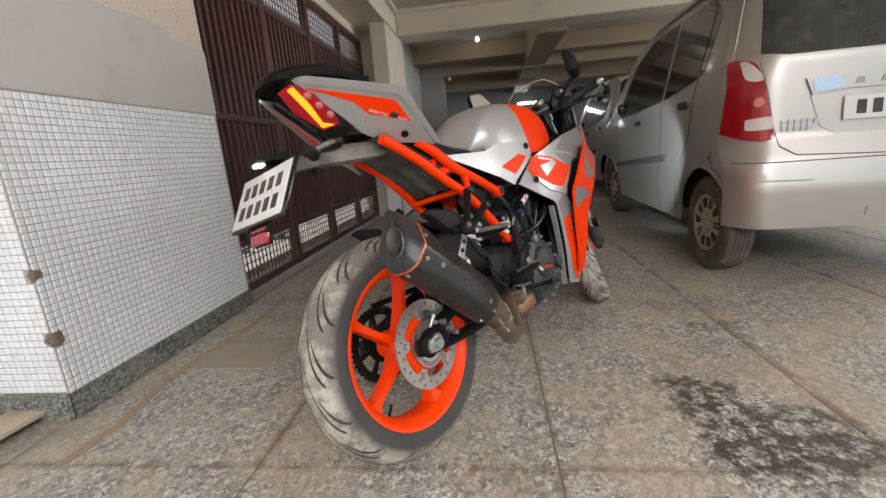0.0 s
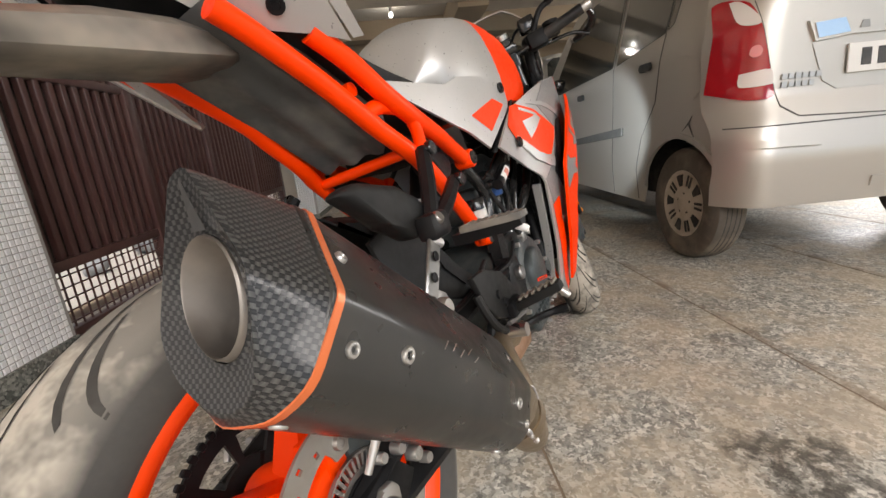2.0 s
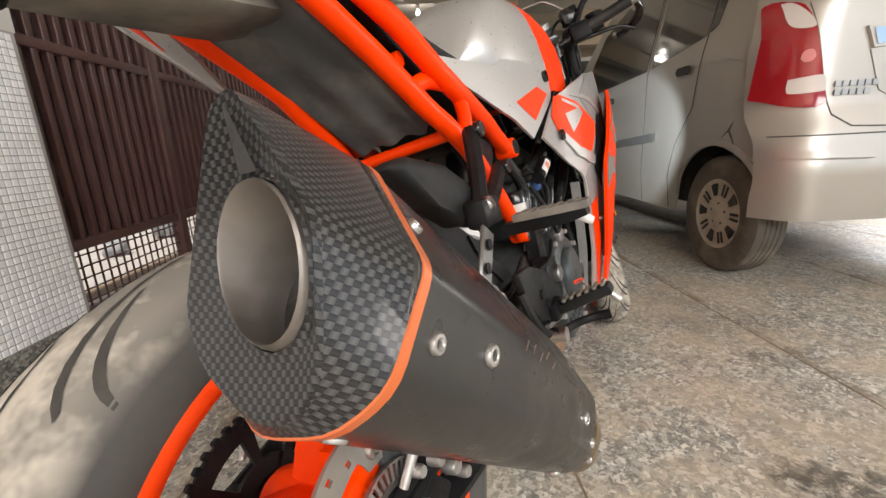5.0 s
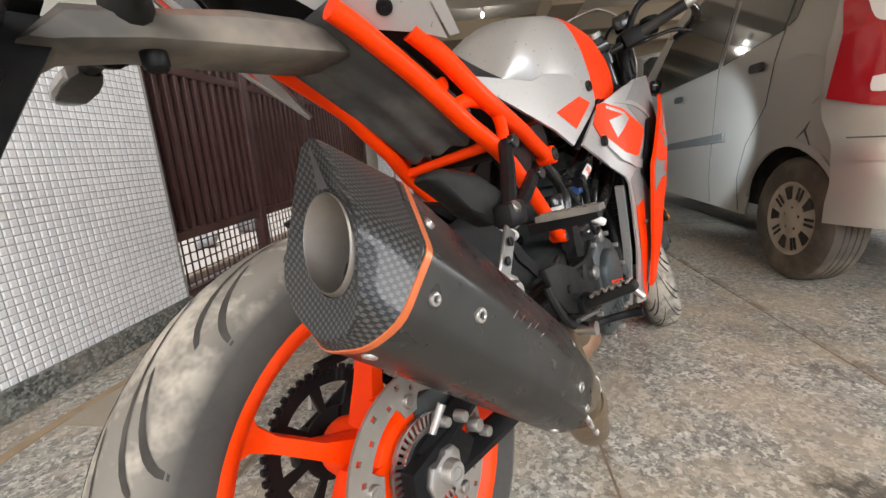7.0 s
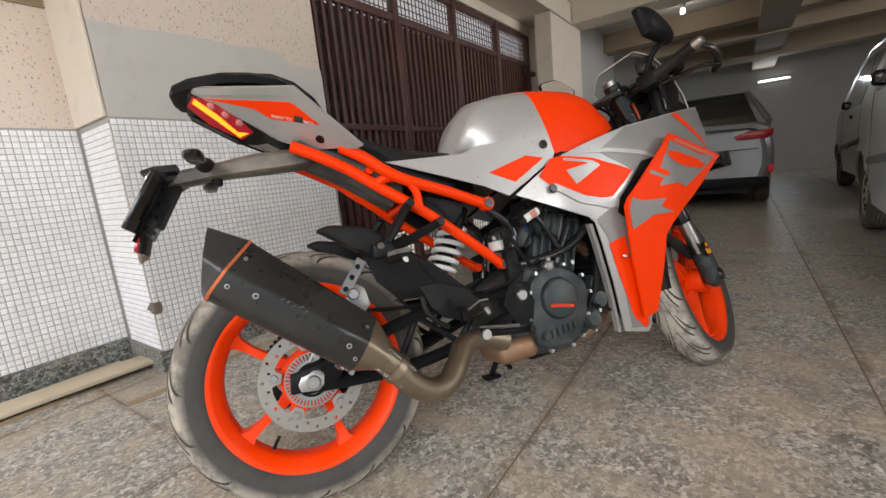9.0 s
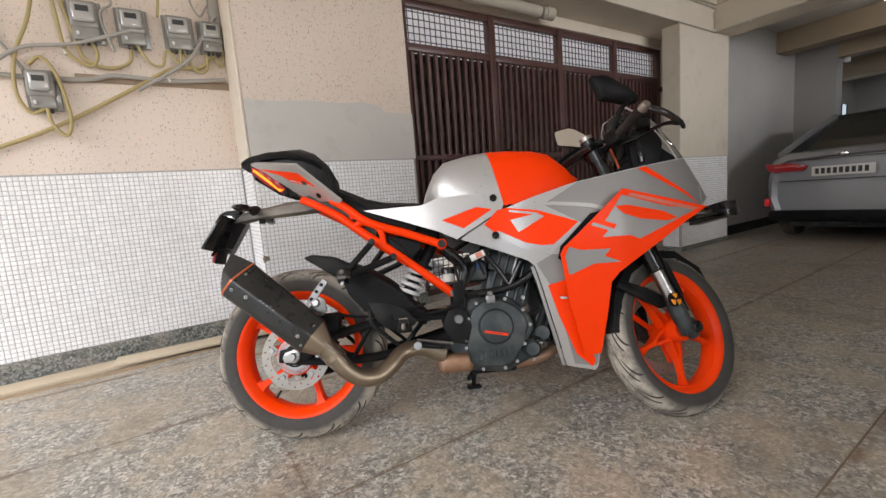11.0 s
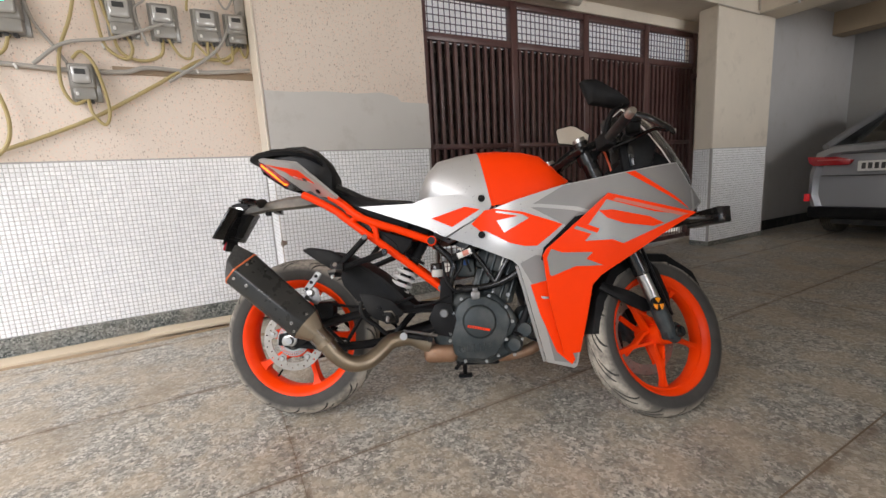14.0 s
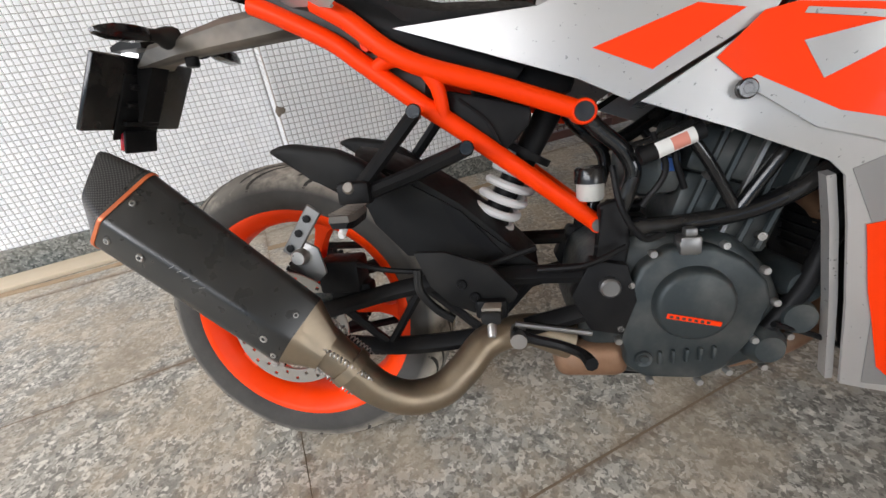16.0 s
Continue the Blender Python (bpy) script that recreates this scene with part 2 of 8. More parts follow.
MAROON = paint("maroon_gate_paint", (0.098, 0.045, 0.041), 0.36, spread=0.25, dirt=(0.14, 0.09, 0.075), dirty=0.35, scale=6.0, spec=0.6)
WHITEPIPE = paint("pvc", (0.52, 0.47, 0.40), 0.5)
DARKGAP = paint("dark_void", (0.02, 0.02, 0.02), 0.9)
ORANGE = paint("orange_gloss", (0.95, 0.046, 0.0), 0.42, spread=0.03, dirty=0.0, coat=0.03, spec=0.15)
ORANGE_WHEEL = paint("orange_wheel_paint", (0.92, 0.052, 0.0), 0.42, spread=0.06, dirty=0.08, dirt=(0.55, 0.30, 0.18), spec=0.18)
SILVER = paint("silver_bodywork", (0.47, 0.46, 0.445), 0.34, metal=0.45, spread=0.05, dirty=0.04, coat=0.3, relief=0.02)
GREYBODY = paint("grey_decal_and_shade", (0.27, 0.262, 0.255), 0.4, metal=0.3, spread=0.05, dirty=0.05, relief=0.02)
BLACK = paint("black_plastic", (0.0075, 0.0075, 0.008), 0.46, spread=0.3, dirty=0.18, dirt=(0.045, 0.041, 0.037), spec=0.14)
DUSTYBLACK = paint("dusty_black_plastic", (0.010, 0.010, 0.010), 0.54, spread=0.3, dirt=(0.05, 0.046, 0.04), dirty=0.35, scale=7.0, spec=0.16)
BOLTGREY = paint("dull_bolt", (0.24, 0.235, 0.23), 0.4, metal=0.9, dirty=0.3)
ALLOY = paint("bare_alloy", (0.46, 0.45, 0.43), 0.35, metal=0.85, spread=0.15, dirty=0.25)
DISC = paint("disc_steel", (0.36, 0.335, 0.30), 0.42, metal=0.7, spread=0.15, dirty=0.45, dirt=(0.20, 0.16, 0.12))
SEAM = paint("panel_seam", (0.085, 0.08, 0.075), 0.7)
ARM = paint("dusty_arm", (0.075, 0.069, 0.061), 0.6, spread=0.3, dirt=(0.36, 0.31, 0.245), dirty=0.85, scale=6.0)
TRAY = paint("dusty_tray", (0.07, 0.069, 0.067), 0.6, spread=0.25, dirt=(0.26, 0.24, 0.21), dirty=0.7, scale=9.0, spec=0.3)
GLOSSBLACK = paint("gloss_black", (0.007, 0.007, 0.0075), 0.18, dirty=0.1)
SEATVINYL = paint("seat_vinyl", (0.010, 0.010, 0.0105), 0.5, dirty=0.12, relief=0.35, spec=0.3)
ENGINE = paint("engine_grey", (0.042, 0.051, 0.053), 0.45, metal=0.4, spread=0.2, dirty=0.25, spec=0.4)
STEEL = paint("steel", (0.46, 0.44, 0.42), 0.34, metal=1.0, spread=0.1, dirty=0.2)
CHROME = paint("chrome", (0.85, 0.85, 0.85), 0.1, metal=1.0, spread=0.03, dirty=0.05)
PIPE = paint("exhaust_pipe", (0.26, 0.21, 0.15), 0.42, metal=0.9, spread=0.3, dirty=0.4, dirt=(0.26, 0.19, 0.12))
CANISTER = paint("muffler_sleeve", (0.013, 0.0135, 0.013), 0.30, spread=0.15, dirty=0.08, scale=4.0, spec=0.45, relief=0.0)
OUTLET = paint("outlet_steel", (0.24, 0.215, 0.19), 0.5, metal=0.85, spread=0.2, dirty=0.3, dirt=(0.05, 0.045, 0.04))
CARBON = material("carbon_weave", build_carbon)
CARBON_PLAIN = paint("carbon_resin", (0.045, 0.044, 0.042), 0.32, spread=0.15, dirty=0.2, coat=0.3, spec=0.4)
# dark tone painted where tread cuts and wheel cover openings lie in shade
GROOVESHADE = paint("groove_shade", (0.030, 0.027, 0.023), 0.9)
WHITEPAINT = paint("white_enamel", (0.74, 0.73, 0.71), 0.4, dirty=0.12)
REDLENS = paint("red_lens", (0.36, 0.006, 0.012), 0.12, spread=0.15, dirty=0.02, coat=0.6)
CLEARLENS = paint("clear_lens", (0.72, 0.66, 0.62), 0.12, spread=0.1, dirty=0.05, coat=0.6)
AMBER = paint("amber_reflector", (0.9, 0.30, 0.01), 0.2, spread=0.1)
PLATEWHITE = paint("plate_white", (0.72, 0.71, 0.68), 0.4, dirty=0.1)
PLATEINK = paint("plate_ink", (0.03, 0.03, 0.03), 0.5)
CARSILVER = paint("car_silver", (0.52, 0.49, 0.445), 0.40, metal=0.68, spread=0.03, dirty=0.12, dirt=(0.44, 0.39, 0.32), scale=1.6, coat=0.3, relief=0.0, even=True)
CARGREY = paint("car_grey", (0.29, 0.295, 0.31), 0.3, metal=0.35, spread=0.05, dirty=0.1, scale=3.0, coat=0.6, relief=0.0, even=True)
CARGLASS = paint("car_glass", (0.03, 0.035, 0.035), 0.06, spread=0.2, dirty=0.1, relief=0.0, coat=1.0, even=True)
HUBCAP = paint("hubcap", (0.50, 0.44, 0.35), 0.6, metal=0.1, dirty=0.7, dirt=(0.27, 0.22, 0.155))
YELLOWCABLE = paint("yellow_cable", (0.42, 0.33, 0.14), 0.6, dirty=0.3)
GREYCABLE = paint("grey_cable", (0.36, 0.34, 0.31), 0.6, dirty=0.3)
METERGREY = paint("meter_plastic", (0.25, 0.24, 0.22), 0.35, spread=0.2, dirty=0.3, coat=0.4)
METERCLEAR = paint("meter_cover", (0.42, 0.41, 0.39), 0.15, spread=0.2, dirty=0.3, coat=0.8)
REDBOX = paint("orange_box", (0.70, 0.10, 0.03), 0.4)
WOOD = paint("board_wood", (0.60, 0.50, 0.36), 0.7, spread=0.2, dirty=0.3, scale=5.0)
GLASS = material("clear_glass", build_glass)
SCREENGLASS = material("smoked_screen", lambda nt, p: build_glass(nt, p, (0.66, 0.69, 0.69), 0.97))
RESERVOIR = paint("reservoir", (0.55, 0.54, 0.5), 0.3)
COPPER = paint("rusty_header", (0.30, 0.17, 0.10), 0.5, metal=0.6, spread=0.3, dirty=0.4)


# ---- building blocks of meshes ----
def part(name, bm, mat, parent=None, label="", smooth=True, m=None):
    me = bpy.data.meshes.new(name)
    bmesh.ops.recalc_face_normals(bm, faces=bm.faces)
    bm.to_mesh(me)
    bm.free()
    me.materials.append(mat)
    if smooth:
        me.shade_smooth()
        me.set_sharp_from_angle(angle=radians(38))
    ob = new(name, me)
    if parent is not None:
        ob.parent = parent
    if m is not None:
        ob.matrix_basis = m
    if label:
        tagged(ob, label)
    return ob


def thing(name, m, label, category, group="", kind=""):
    ob = new(name)
    ob.matrix_world = m
    return tagged(ob, label, category, group, kind)


def box(bm, x0, x1, y0, y1, z0, z1, bevel=0.0, segs=2, m=None):
    b2 = bmesh.new()
    bmesh.ops.create_cube(b2, size=1.0)
    for v in b2.verts:
        v.co = Vector((x0 + (v.co.x + 0.5) * (x1 - x0), y0 + (v.co.y + 0.5) * (y1 - y0), z0 + (v.co.z + 0.5) * (z1 - z0)))
    if bevel:
        bmesh.ops.bevel(b2, geom=b2.edges[:], offset=bevel, segments=segs, affect="EDGES", profile=0.5)
    return merge(bm, b2, m)


def merge(bm, b2, m=None):
    """Adds b2 to bm."""
    if m is not None:
        b2.transform(m)
    table = {v: bm.verts.new(v.co) for v in b2.verts}
    for f in b2.faces:
        try:
            bm.faces.new([table[v] for v in f.verts])
        except ValueError:
            pass
    b2.free()
    return bm


def boxes(*rows, bevel=0.0, segs=2):
    bm = bmesh.new()
    for r in rows:
        box(bm, *r, bevel=bevel, segs=segs)
    return bm


def smooth_path(points, n=6):
    """Catmull-Rom through the points."""
    pts = [Vector(p) for p in points]
    if len(pts) < 3:
        return pts
    out = []
    ext = [2 * pts[0] - pts[1], *pts, 2 * pts[-1] - pts[-2]]
    for i in range(len(pts) - 1):
        a, b, c, d = ext[i : i + 4]
        for k in range(n):
            t = k / n
            out.append(0.5 * (2 * b + (c - a) * t + (2 * a - 5 * b + 4 * c - d) * t * t + (3 * b - a - 3 * c + d) * t**3))
    return out + [pts[-1]]


def tube(points, r, segs=10, n=6, bm=None, flat=1.0, caps=True):
    """A round bar along a path; r a number or one radius a point."""
    bm = bm or bmesh.new()
    path = smooth_path(points, n) if len(points) > 2 and n > 1 else [Vector(p) for p in points]
    radii = [r] * len(path) if isinstance(r, (int, float)) else np.interp(np.linspace(0, 1, len(path)), np.linspace(0, 1, len(r)), r).tolist()
    rings, up = [], None
    for i, p in enumerate(path):
        d = (path[min(i + 1, len(path) - 1)] - path[max(i - 1, 0)]).normalized()
        if up is None:
            up = d.orthogonal().normalized()
        up = (up - d * up.dot(d)).normalized()
        side = d.cross(up)
        rings.append([bm.verts.new(p + radii[i] * (math.cos(a) * up + flat * math.sin(a) * side)) for a in np.linspace(0, 2 * math.pi, segs, endpoint=False)])
    for a, b in zip(rings, rings[1:]):
        for k in range(segs):
            bm.faces.new((a[k], a[(k + 1) % segs], b[(k + 1) % segs], b[k]))
    if caps:
        bm.faces.new(rings[0][::-1])
        bm.faces.new(rings[-1])
    return bm


def loft(rings, closed=True, caps=True, bm=None):
    """A skin over rings of points of equal count."""
    bm = bm or bmesh.new()
    rows = [[bm.verts.new(p) for p in ring] for ring in rings]
    n = len(rows[0])
    for a, b in zip(rows, rows[1:]):
        for k in range(n if closed else n - 1):
            bm.faces.new((a[k], a[(k + 1) % n], b[(k + 1) % n], b[k]))
    if caps and closed:
        bm.faces.new(rows[0][::-1])
        bm.faces.new(rows[-1])
    return bm


def lathe(profile, segs=48, axis="y", bm=None, closed=False):
    """Turns (radius, along) pairs about an axis."""
    bm = bm or bmesh.new()
    rows = []
    for a in np.linspace(0, 2 * math.pi, segs, endpoint=False):
        c, s = math.cos(a), math.sin(a)
        rows.append([bm.verts.new((r * c, h, r * s) if axis == "y" else (r * c, r * s, h) if axis == "z" else (h, r * c, r * s)) for r, h in profile])
    n = len(profile)
    for i in range(segs):
        a, b = rows[i], rows[(i + 1) % segs]
        for k in range(n if closed else n - 1):
            bm.faces.new((a[k], a[(k + 1) % n], b[(k + 1) % n], b[k]))
    return bm


def prism(outline, y0, y1, bevel=0.0, segs=2, axis="y"):
    """A plate cut to an outline of (x, z), from y0 to y1."""
    bm = bmesh.new()
    put = (lambda a, b, h: (a, h, b)) if axis == "y" else (lambda a, b, h: (h, a, b)) if axis == "x" else (lambda a, b, h: (a, b, h))
    bot = [bm.verts.new(put(a, b, y0)) for a, b in outline]
    top = [bm.verts.new(put(a, b, y1)) for a, b in outline]
    n = len(outline)
    bm.faces.new(bot[::-1])
    bm.faces.new(top)
    for k in range(n):
        bm.faces.new((bot[k], bot[(k + 1) % n], top[(k + 1) % n], top[k]))
    if bevel:
        bmesh.ops.bevel(bm, geom=bm.edges[:], offset=bevel, segments=segs, affect="EDGES", profile=0.5, clamp_overlap=True)
    return bm


def panel(outline, surface, thick=0.004, step=0.03, lift=0.0, rounded=0):
    """A curved sheet with an outline in (x, z); surface(x, z) gives its y (the right side is negative)."""
    if rounded:
        outline = [(p.x, p.y) for p in smooth_path([Vector((a, b, 0)) for a, b in outline + outline[:1]], rounded)][:-1]
    bm = bmesh.new()
    bm.faces.new([bm.verts.new((a, 0, b)) for a, b in outline])
    xs, zs = [a for a, _ in outline], [b for _, b in outline]
    for lo, hi, no in ((min(xs), max(xs), (1, 0, 0)), (min(zs), max(zs), (0, 0, 1))):
        for k in range(1, int((hi - lo) / step) + 1):
            at = lo + k * step
            bmesh.ops.bisect_plane(bm, geom=bm.verts[:] + bm.edges[:] + bm.faces[:], plane_co=Vector(no) * at, plane_no=no)
    for v in bm.verts:
        v.co.y = surface(v.co.x, v.co.z)
        v.co.y += math.copysign(lift, v.co.y) if lift else 0
    bmesh.ops.recalc_face_normals(bm, faces=bm.faces)
    if sum(f.normal.y * f.calc_area() for f in bm.faces) > 0:
        bmesh.ops.reverse_faces(bm, faces=bm.faces)
    bmesh.ops.solidify(bm, geom=bm.faces[:], thickness=thick)
    return bm


def mirrored(bm):
    b2 = bm.copy()
    for v in b2.verts:
        v.co.y = -v.co.y
    return b2


# ---- the building: its own axes, turned from the world's ----
B = pose(0, 0, 0, 0, 0, -4.5)
FLOOR_TOP, CEIL = 0.0, 2.68


def structure(name, bm, mat, label, category, smooth=False):
    ob = part(name, bm, mat, smooth=smooth, m=B)
    return tagged(ob, label, category, kind="structure")


floor = structure("floor", boxes((-1.9, 7.0, -9.0, 14.0, -0.2, -0.0012)), JOINT, "grey terrazzo floor of worn slabs with dark joints", "floor")
wall_west = structure("wall_west", boxes((-1.99, -1.75, -9.0, 1.22, 0, 4.0)), CHIPS, "pink stone-chip plaster wall above white mosaic", "wall")
pillar_wall = structure("wall_pier", boxes((-1.99, -1.39, 1.22, 2.34, 0, CEIL)), CHIPS, "broad pier with stone-chip plaster and grey render", "wall")
beam_gate = structure("beam_gate", boxes((-1.62, -1.04, 1.9, 6.5, 2.36, CEIL), bevel=0.008), CREAM, "cream painted concrete beam over the gate", "beam")
column = structure("column_gate", boxes((-1.235, -1.04, 5.36, 6.42, 0, 2.36), (-1.62, -1.237, 5.76, 6.5, 0, 2.36), bevel=0.01), CREAM, "cream painted column with a grey tiled foot", "column")
beam_cross = structure("beam_cross", boxes((-1.04, 7.0, 6.08, 6.5, 2.36, CEIL), bevel=0.008), CREAM, "cream painted concrete cross beam", "beam")
ceiling = structure("ceiling", boxes((-2.0, 7.0, -1.5, 14.0, CEIL, CEIL + 0.2)), CEILING, "grey-white painted concrete ceiling", "ceiling")
wall_side = structure("wall_side", boxes((-1.6, -1.2, 6.5, 8.9, 0, CEIL)), SIDEWALL, "dim grey painted side wall", "wall")
wall_back_left = structure("wall_back_left", boxes((-1.6, -0.72, 8.9, 9.15, 0, CEIL)), GREYWALL, "grey wall beside the dark passage", "wall")
wall_header = structure("wall_header", boxes((-0.72, 7.0, 8.9, 9.15, 2.28, CEIL)), DIMMEDCREAM, "cream lintel over the dark passage", "beam")
wall_back = structure("wall_back", boxes((-1.7, 7.0, 13.0, 13.3, 0, CEIL)), GREYWALL, "grey back wall of the car park", "wall")
wall_far = structure("wall_far_side", boxes((-1.7, -1.45, 9.15, 13.0, 0, CEIL)), GREYWALL, "grey far side wall", "wall")
wall_east = structure("wall_east", boxes((6.8, 7.0, 7.2, 14.0, 0, CEIL)), GREYWALL, "plain grey wall behind the parked cars", "wall")
# unseen low wall, added to keep the side daylight off the floor
side_light_block = structure("wall_light_block", boxes((6.8, 7.0, -1.4, 7.2, 0, 1.25)), GREYWALL, "low unseen wall added to hold side light off the floor", "wall")
# made tall enough to hide the sky behind the gate's mesh
yard_wall = structure("wall_yard", boxes((-4.4, -4.2, -2.0, 40.0, 0, 7.0)), YARD, "tall wall behind the gate, daylight put into its pale paint", "wall")


# ---- the motorcycle: x ahead, y to its left, z up, from the rear tyre's foot ----
BIKE = Matrix.Translation((-0.0265, 1.0902, 0.006)) @ pose(0, 0, 0, 0, 0, 54.7) @ pose(0, 0, 0, -13.5, 0, 0)
STEER_FOOT = Vector((1.434, 0, 0))
STEER = Matrix.Translation(STEER_FOOT) @ Matrix.Rotation(0.405, 4, Vector((-math.sin(radians(23.5)), 0, math.cos(radians(23.5))))) @ Matrix.Translation(-STEER_FOOT)
bike = thing("motorcycle", BIKE, "orange and silver sport motorcycle leaning on its side stand, dusty tyres", "motorcycle")


def interp(x, xs, ys):
    return float(np.interp(x, xs, ys))


def bolt(parent, p, r=0.006, mat=STEEL, name="bolt", out=(0, -1, 0), h=0.005, socket=True):
    """A round bolt head with a dark socket, facing out."""
    turn = Vector(out).to_track_quat("Z", "Y").to_matrix().to_4x4()
    prof = [(0.0001, h), (r * 0.45, h), (r * 0.45, h * 0.4), (r * 0.5, h), (r * 0.85, h), (r, h * 0.6), (r, -h)] if socket else [(0.0001, h), (r * 0.8, h), (r, h * 0.55), (r, -h)]
    bm = lathe(prof, 14, "z")
    return part(name, bm, mat, parent, m=Matrix.Translation(p) @ turn)


def tyre(parent, R, half, mat, grooves, rim_r=0.2165):
    k = R - rim_r
    prof = [(rim_r, half * 0.84), (rim_r + 0.12 * k, half * 0.94), (rim_r + 0.34 * k, half), (rim_r + 0.58 * k, half * 0.95), (rim_r + 0.78 * k, half * 0.72), (rim_r + 0.93 * k, half * 0.40), (R, 0)]
    ys = smooth_path([Vector((r, h, 0)) for r, h in prof], 3)
    prof = [(p.x, p.y) for p in ys]
    ring = prof + [(r, -h) for r, h in prof[-2::-1]]
    ty = part("tyre", lathe(ring, 96), mat, parent, "dusty black rubber tyre with worn tread")
    # tread cuts: dark strips just above the crown, shade put into their colour
    bm = bmesh.new()
    span = [p for p in prof if p[0] > rim_r + 0.33 * k]

    def at(u, a, lift):
        s = abs(u)
        r = interp(s, [p[1] for p in span[::-1]], [p[0] for p in span[::-1]])
        return ((r + lift) * math.cos(a), u, (r + lift) * math.sin(a))

    for i in range(grooves):
        for side in (1, -1):
            a0 = 2 * math.pi * (i + (0.5 if side > 0 else 0)) / grooves
            for u0, u1, sweep, shift, w in ((0.05, 0.74, 0.50, 0.0, 0.0072), (0.40, 0.97, 0.24, 0.24, 0.0056)):
                rows = []
                for t in np.linspace(0, 1, 9):
                    u = side * half * (u0 + (u1 - u0) * t)
                    a = a0 + shift + sweep * (t + 0.25 * math.sin(2.6 * t))
                    ww = w * (0.35 + 0.65 * math.sin(math.pi * min(1, max(0.0, t * 0.9 + 0.08))))
                    rows.append((bm.verts.new(at(u, a - ww / R * 1.2, 0.0010)), bm.verts.new(at(u, a + ww / R * 1.2, 0.0010))))
                for p, q in zip(rows, rows[1:]):
                    bm.faces.new((p[0], p[1], q[1], q[0]))
    tagged(part("tread_groove", bm, GROOVESHADE, ty), kind="stuff")
    return ty


def tyre_material(name, r0, r1, pale=1.0):
    def build(nt, p):
        v = coords(nt)
        flat = coords(nt, (1.0, 0.0, 1.0))
        ln = nt.nodes.new("ShaderNodeVectorMath")
        ln.operation = "LENGTH"
        nt.links.new(flat, ln.inputs[0])
        mr = nt.nodes.new("ShaderNodeMapRange")
        mr.inputs["From Min"].default_value, mr.inputs["From Max"].default_value = r0, r1
        nt.links.new(ln.outputs["Value"], mr.inputs["Value"])
        n1, n2 = noise_of(nt, v, 12.0, 5, 0.7), noise_of(nt, v, 70.0, 4)
        dust = mixed(nt, n1, tuple(c * pale for c in (0.24, 0.212, 0.172)), tuple(c * pale for c in (0.46, 0.415, 0.345)))
        dust = mixed(nt, ramp(nt, noise_of(nt, v, 7.0, 5, 0.7), [(0.45, (0, 0, 0)), (0.55, (0.80,) * 3)]), dust, (0.135, 0.124, 0.107))
        side = mixed(nt, n1, (0.022, 0.021, 0.02), (0.085, 0.078, 0.068))
        nt.links.new(mixed(nt, mr.outputs[0], side, dust), p.inputs["Base Color"])
        p.inputs["Roughness"].default_value = 0.8
        bump(nt, p, n2, 0.25, 0.0015)

    return material(name, build)


TYRE_REAR = tyre_material("rear_tyre_rubber", 0.254, 0.280, 1.3)
TYRE_FRONT = tyre_material("front_tyre_rubber", 0.252, 0.276, 1.25)


def rim_mesh(half, r=0.2235, inner=0.188):
    k = half
    prof = [(r, k), (r - 0.006, k), (r - 0.016, k - 0.004), (r - 0.026, k - 0.020), (inner + 0.004, k * 0.55), (inner, k * 0.3), (inner, -k * 0.3), (inner + 0.004, -k * 0.55), (r - 0.026, -k + 0.020), (r - 0.016, -k + 0.004), (r - 0.006, -k), (r, -k), (r - 0.006, -k + 0.008), (r - 0.006, k - 0.008)]
    return lathe(prof, 96, closed=True)


def rotor(parent, r_out, r_in, y, holes, mat=DISC, th=0.004):
    """A drilled brake disc: a ring with real holes in two rows."""
    segs = holes * 7
    bm = bmesh.new()
    rad = [r_in + (r_out - r_in) * f for f in (0.0, 0.20, 0.42, 0.56, 0.78, 1.0)]
    last = len(rad) - 1
    grid = {}
    for side in (0, 1):
        for i in range(segs):
            a = 2 * math.pi * i / segs
            for k, r in enumerate(rad):
                grid[side, i, k] = bm.verts.new((r * math.cos(a), y + (side - 0.5) * th, r * math.sin(a)))
    for i in range(segs):
        j = (i + 1) % segs
        for k in range(last):
            if i % 7 < 2 and k == (1 if (i // 7) % 2 else 3):
                for p, q in (((i, k), (j, k)), ((j, k + 1), (i, k + 1))):
                    bm.faces.new((grid[0, p[0], p[1]], grid[0, q[0], q[1]], grid[1, q[0], q[1]], grid[1, p[0], p[1]]))
                e = i if i % 7 == 0 else j
                bm.faces.new((grid[0, e, k], grid[0, e, k + 1], grid[1, e, k + 1], grid[1, e, k]))
                continue
            bm.faces.new((grid[0, i, k], grid[0, j, k], grid[0, j, k + 1], grid[0, i, k + 1]))
            bm.faces.new((grid[1, i, k + 1], grid[1, j, k + 1], grid[1, j, k], grid[1, i, k]))
        for k in (0, last):
            bm.faces.new((grid[0, i, k], grid[0, j, k], grid[1, j, k], grid[1, i, k]))
    return part("brake_disc", bm, mat, parent, "drilled steel brake disc")


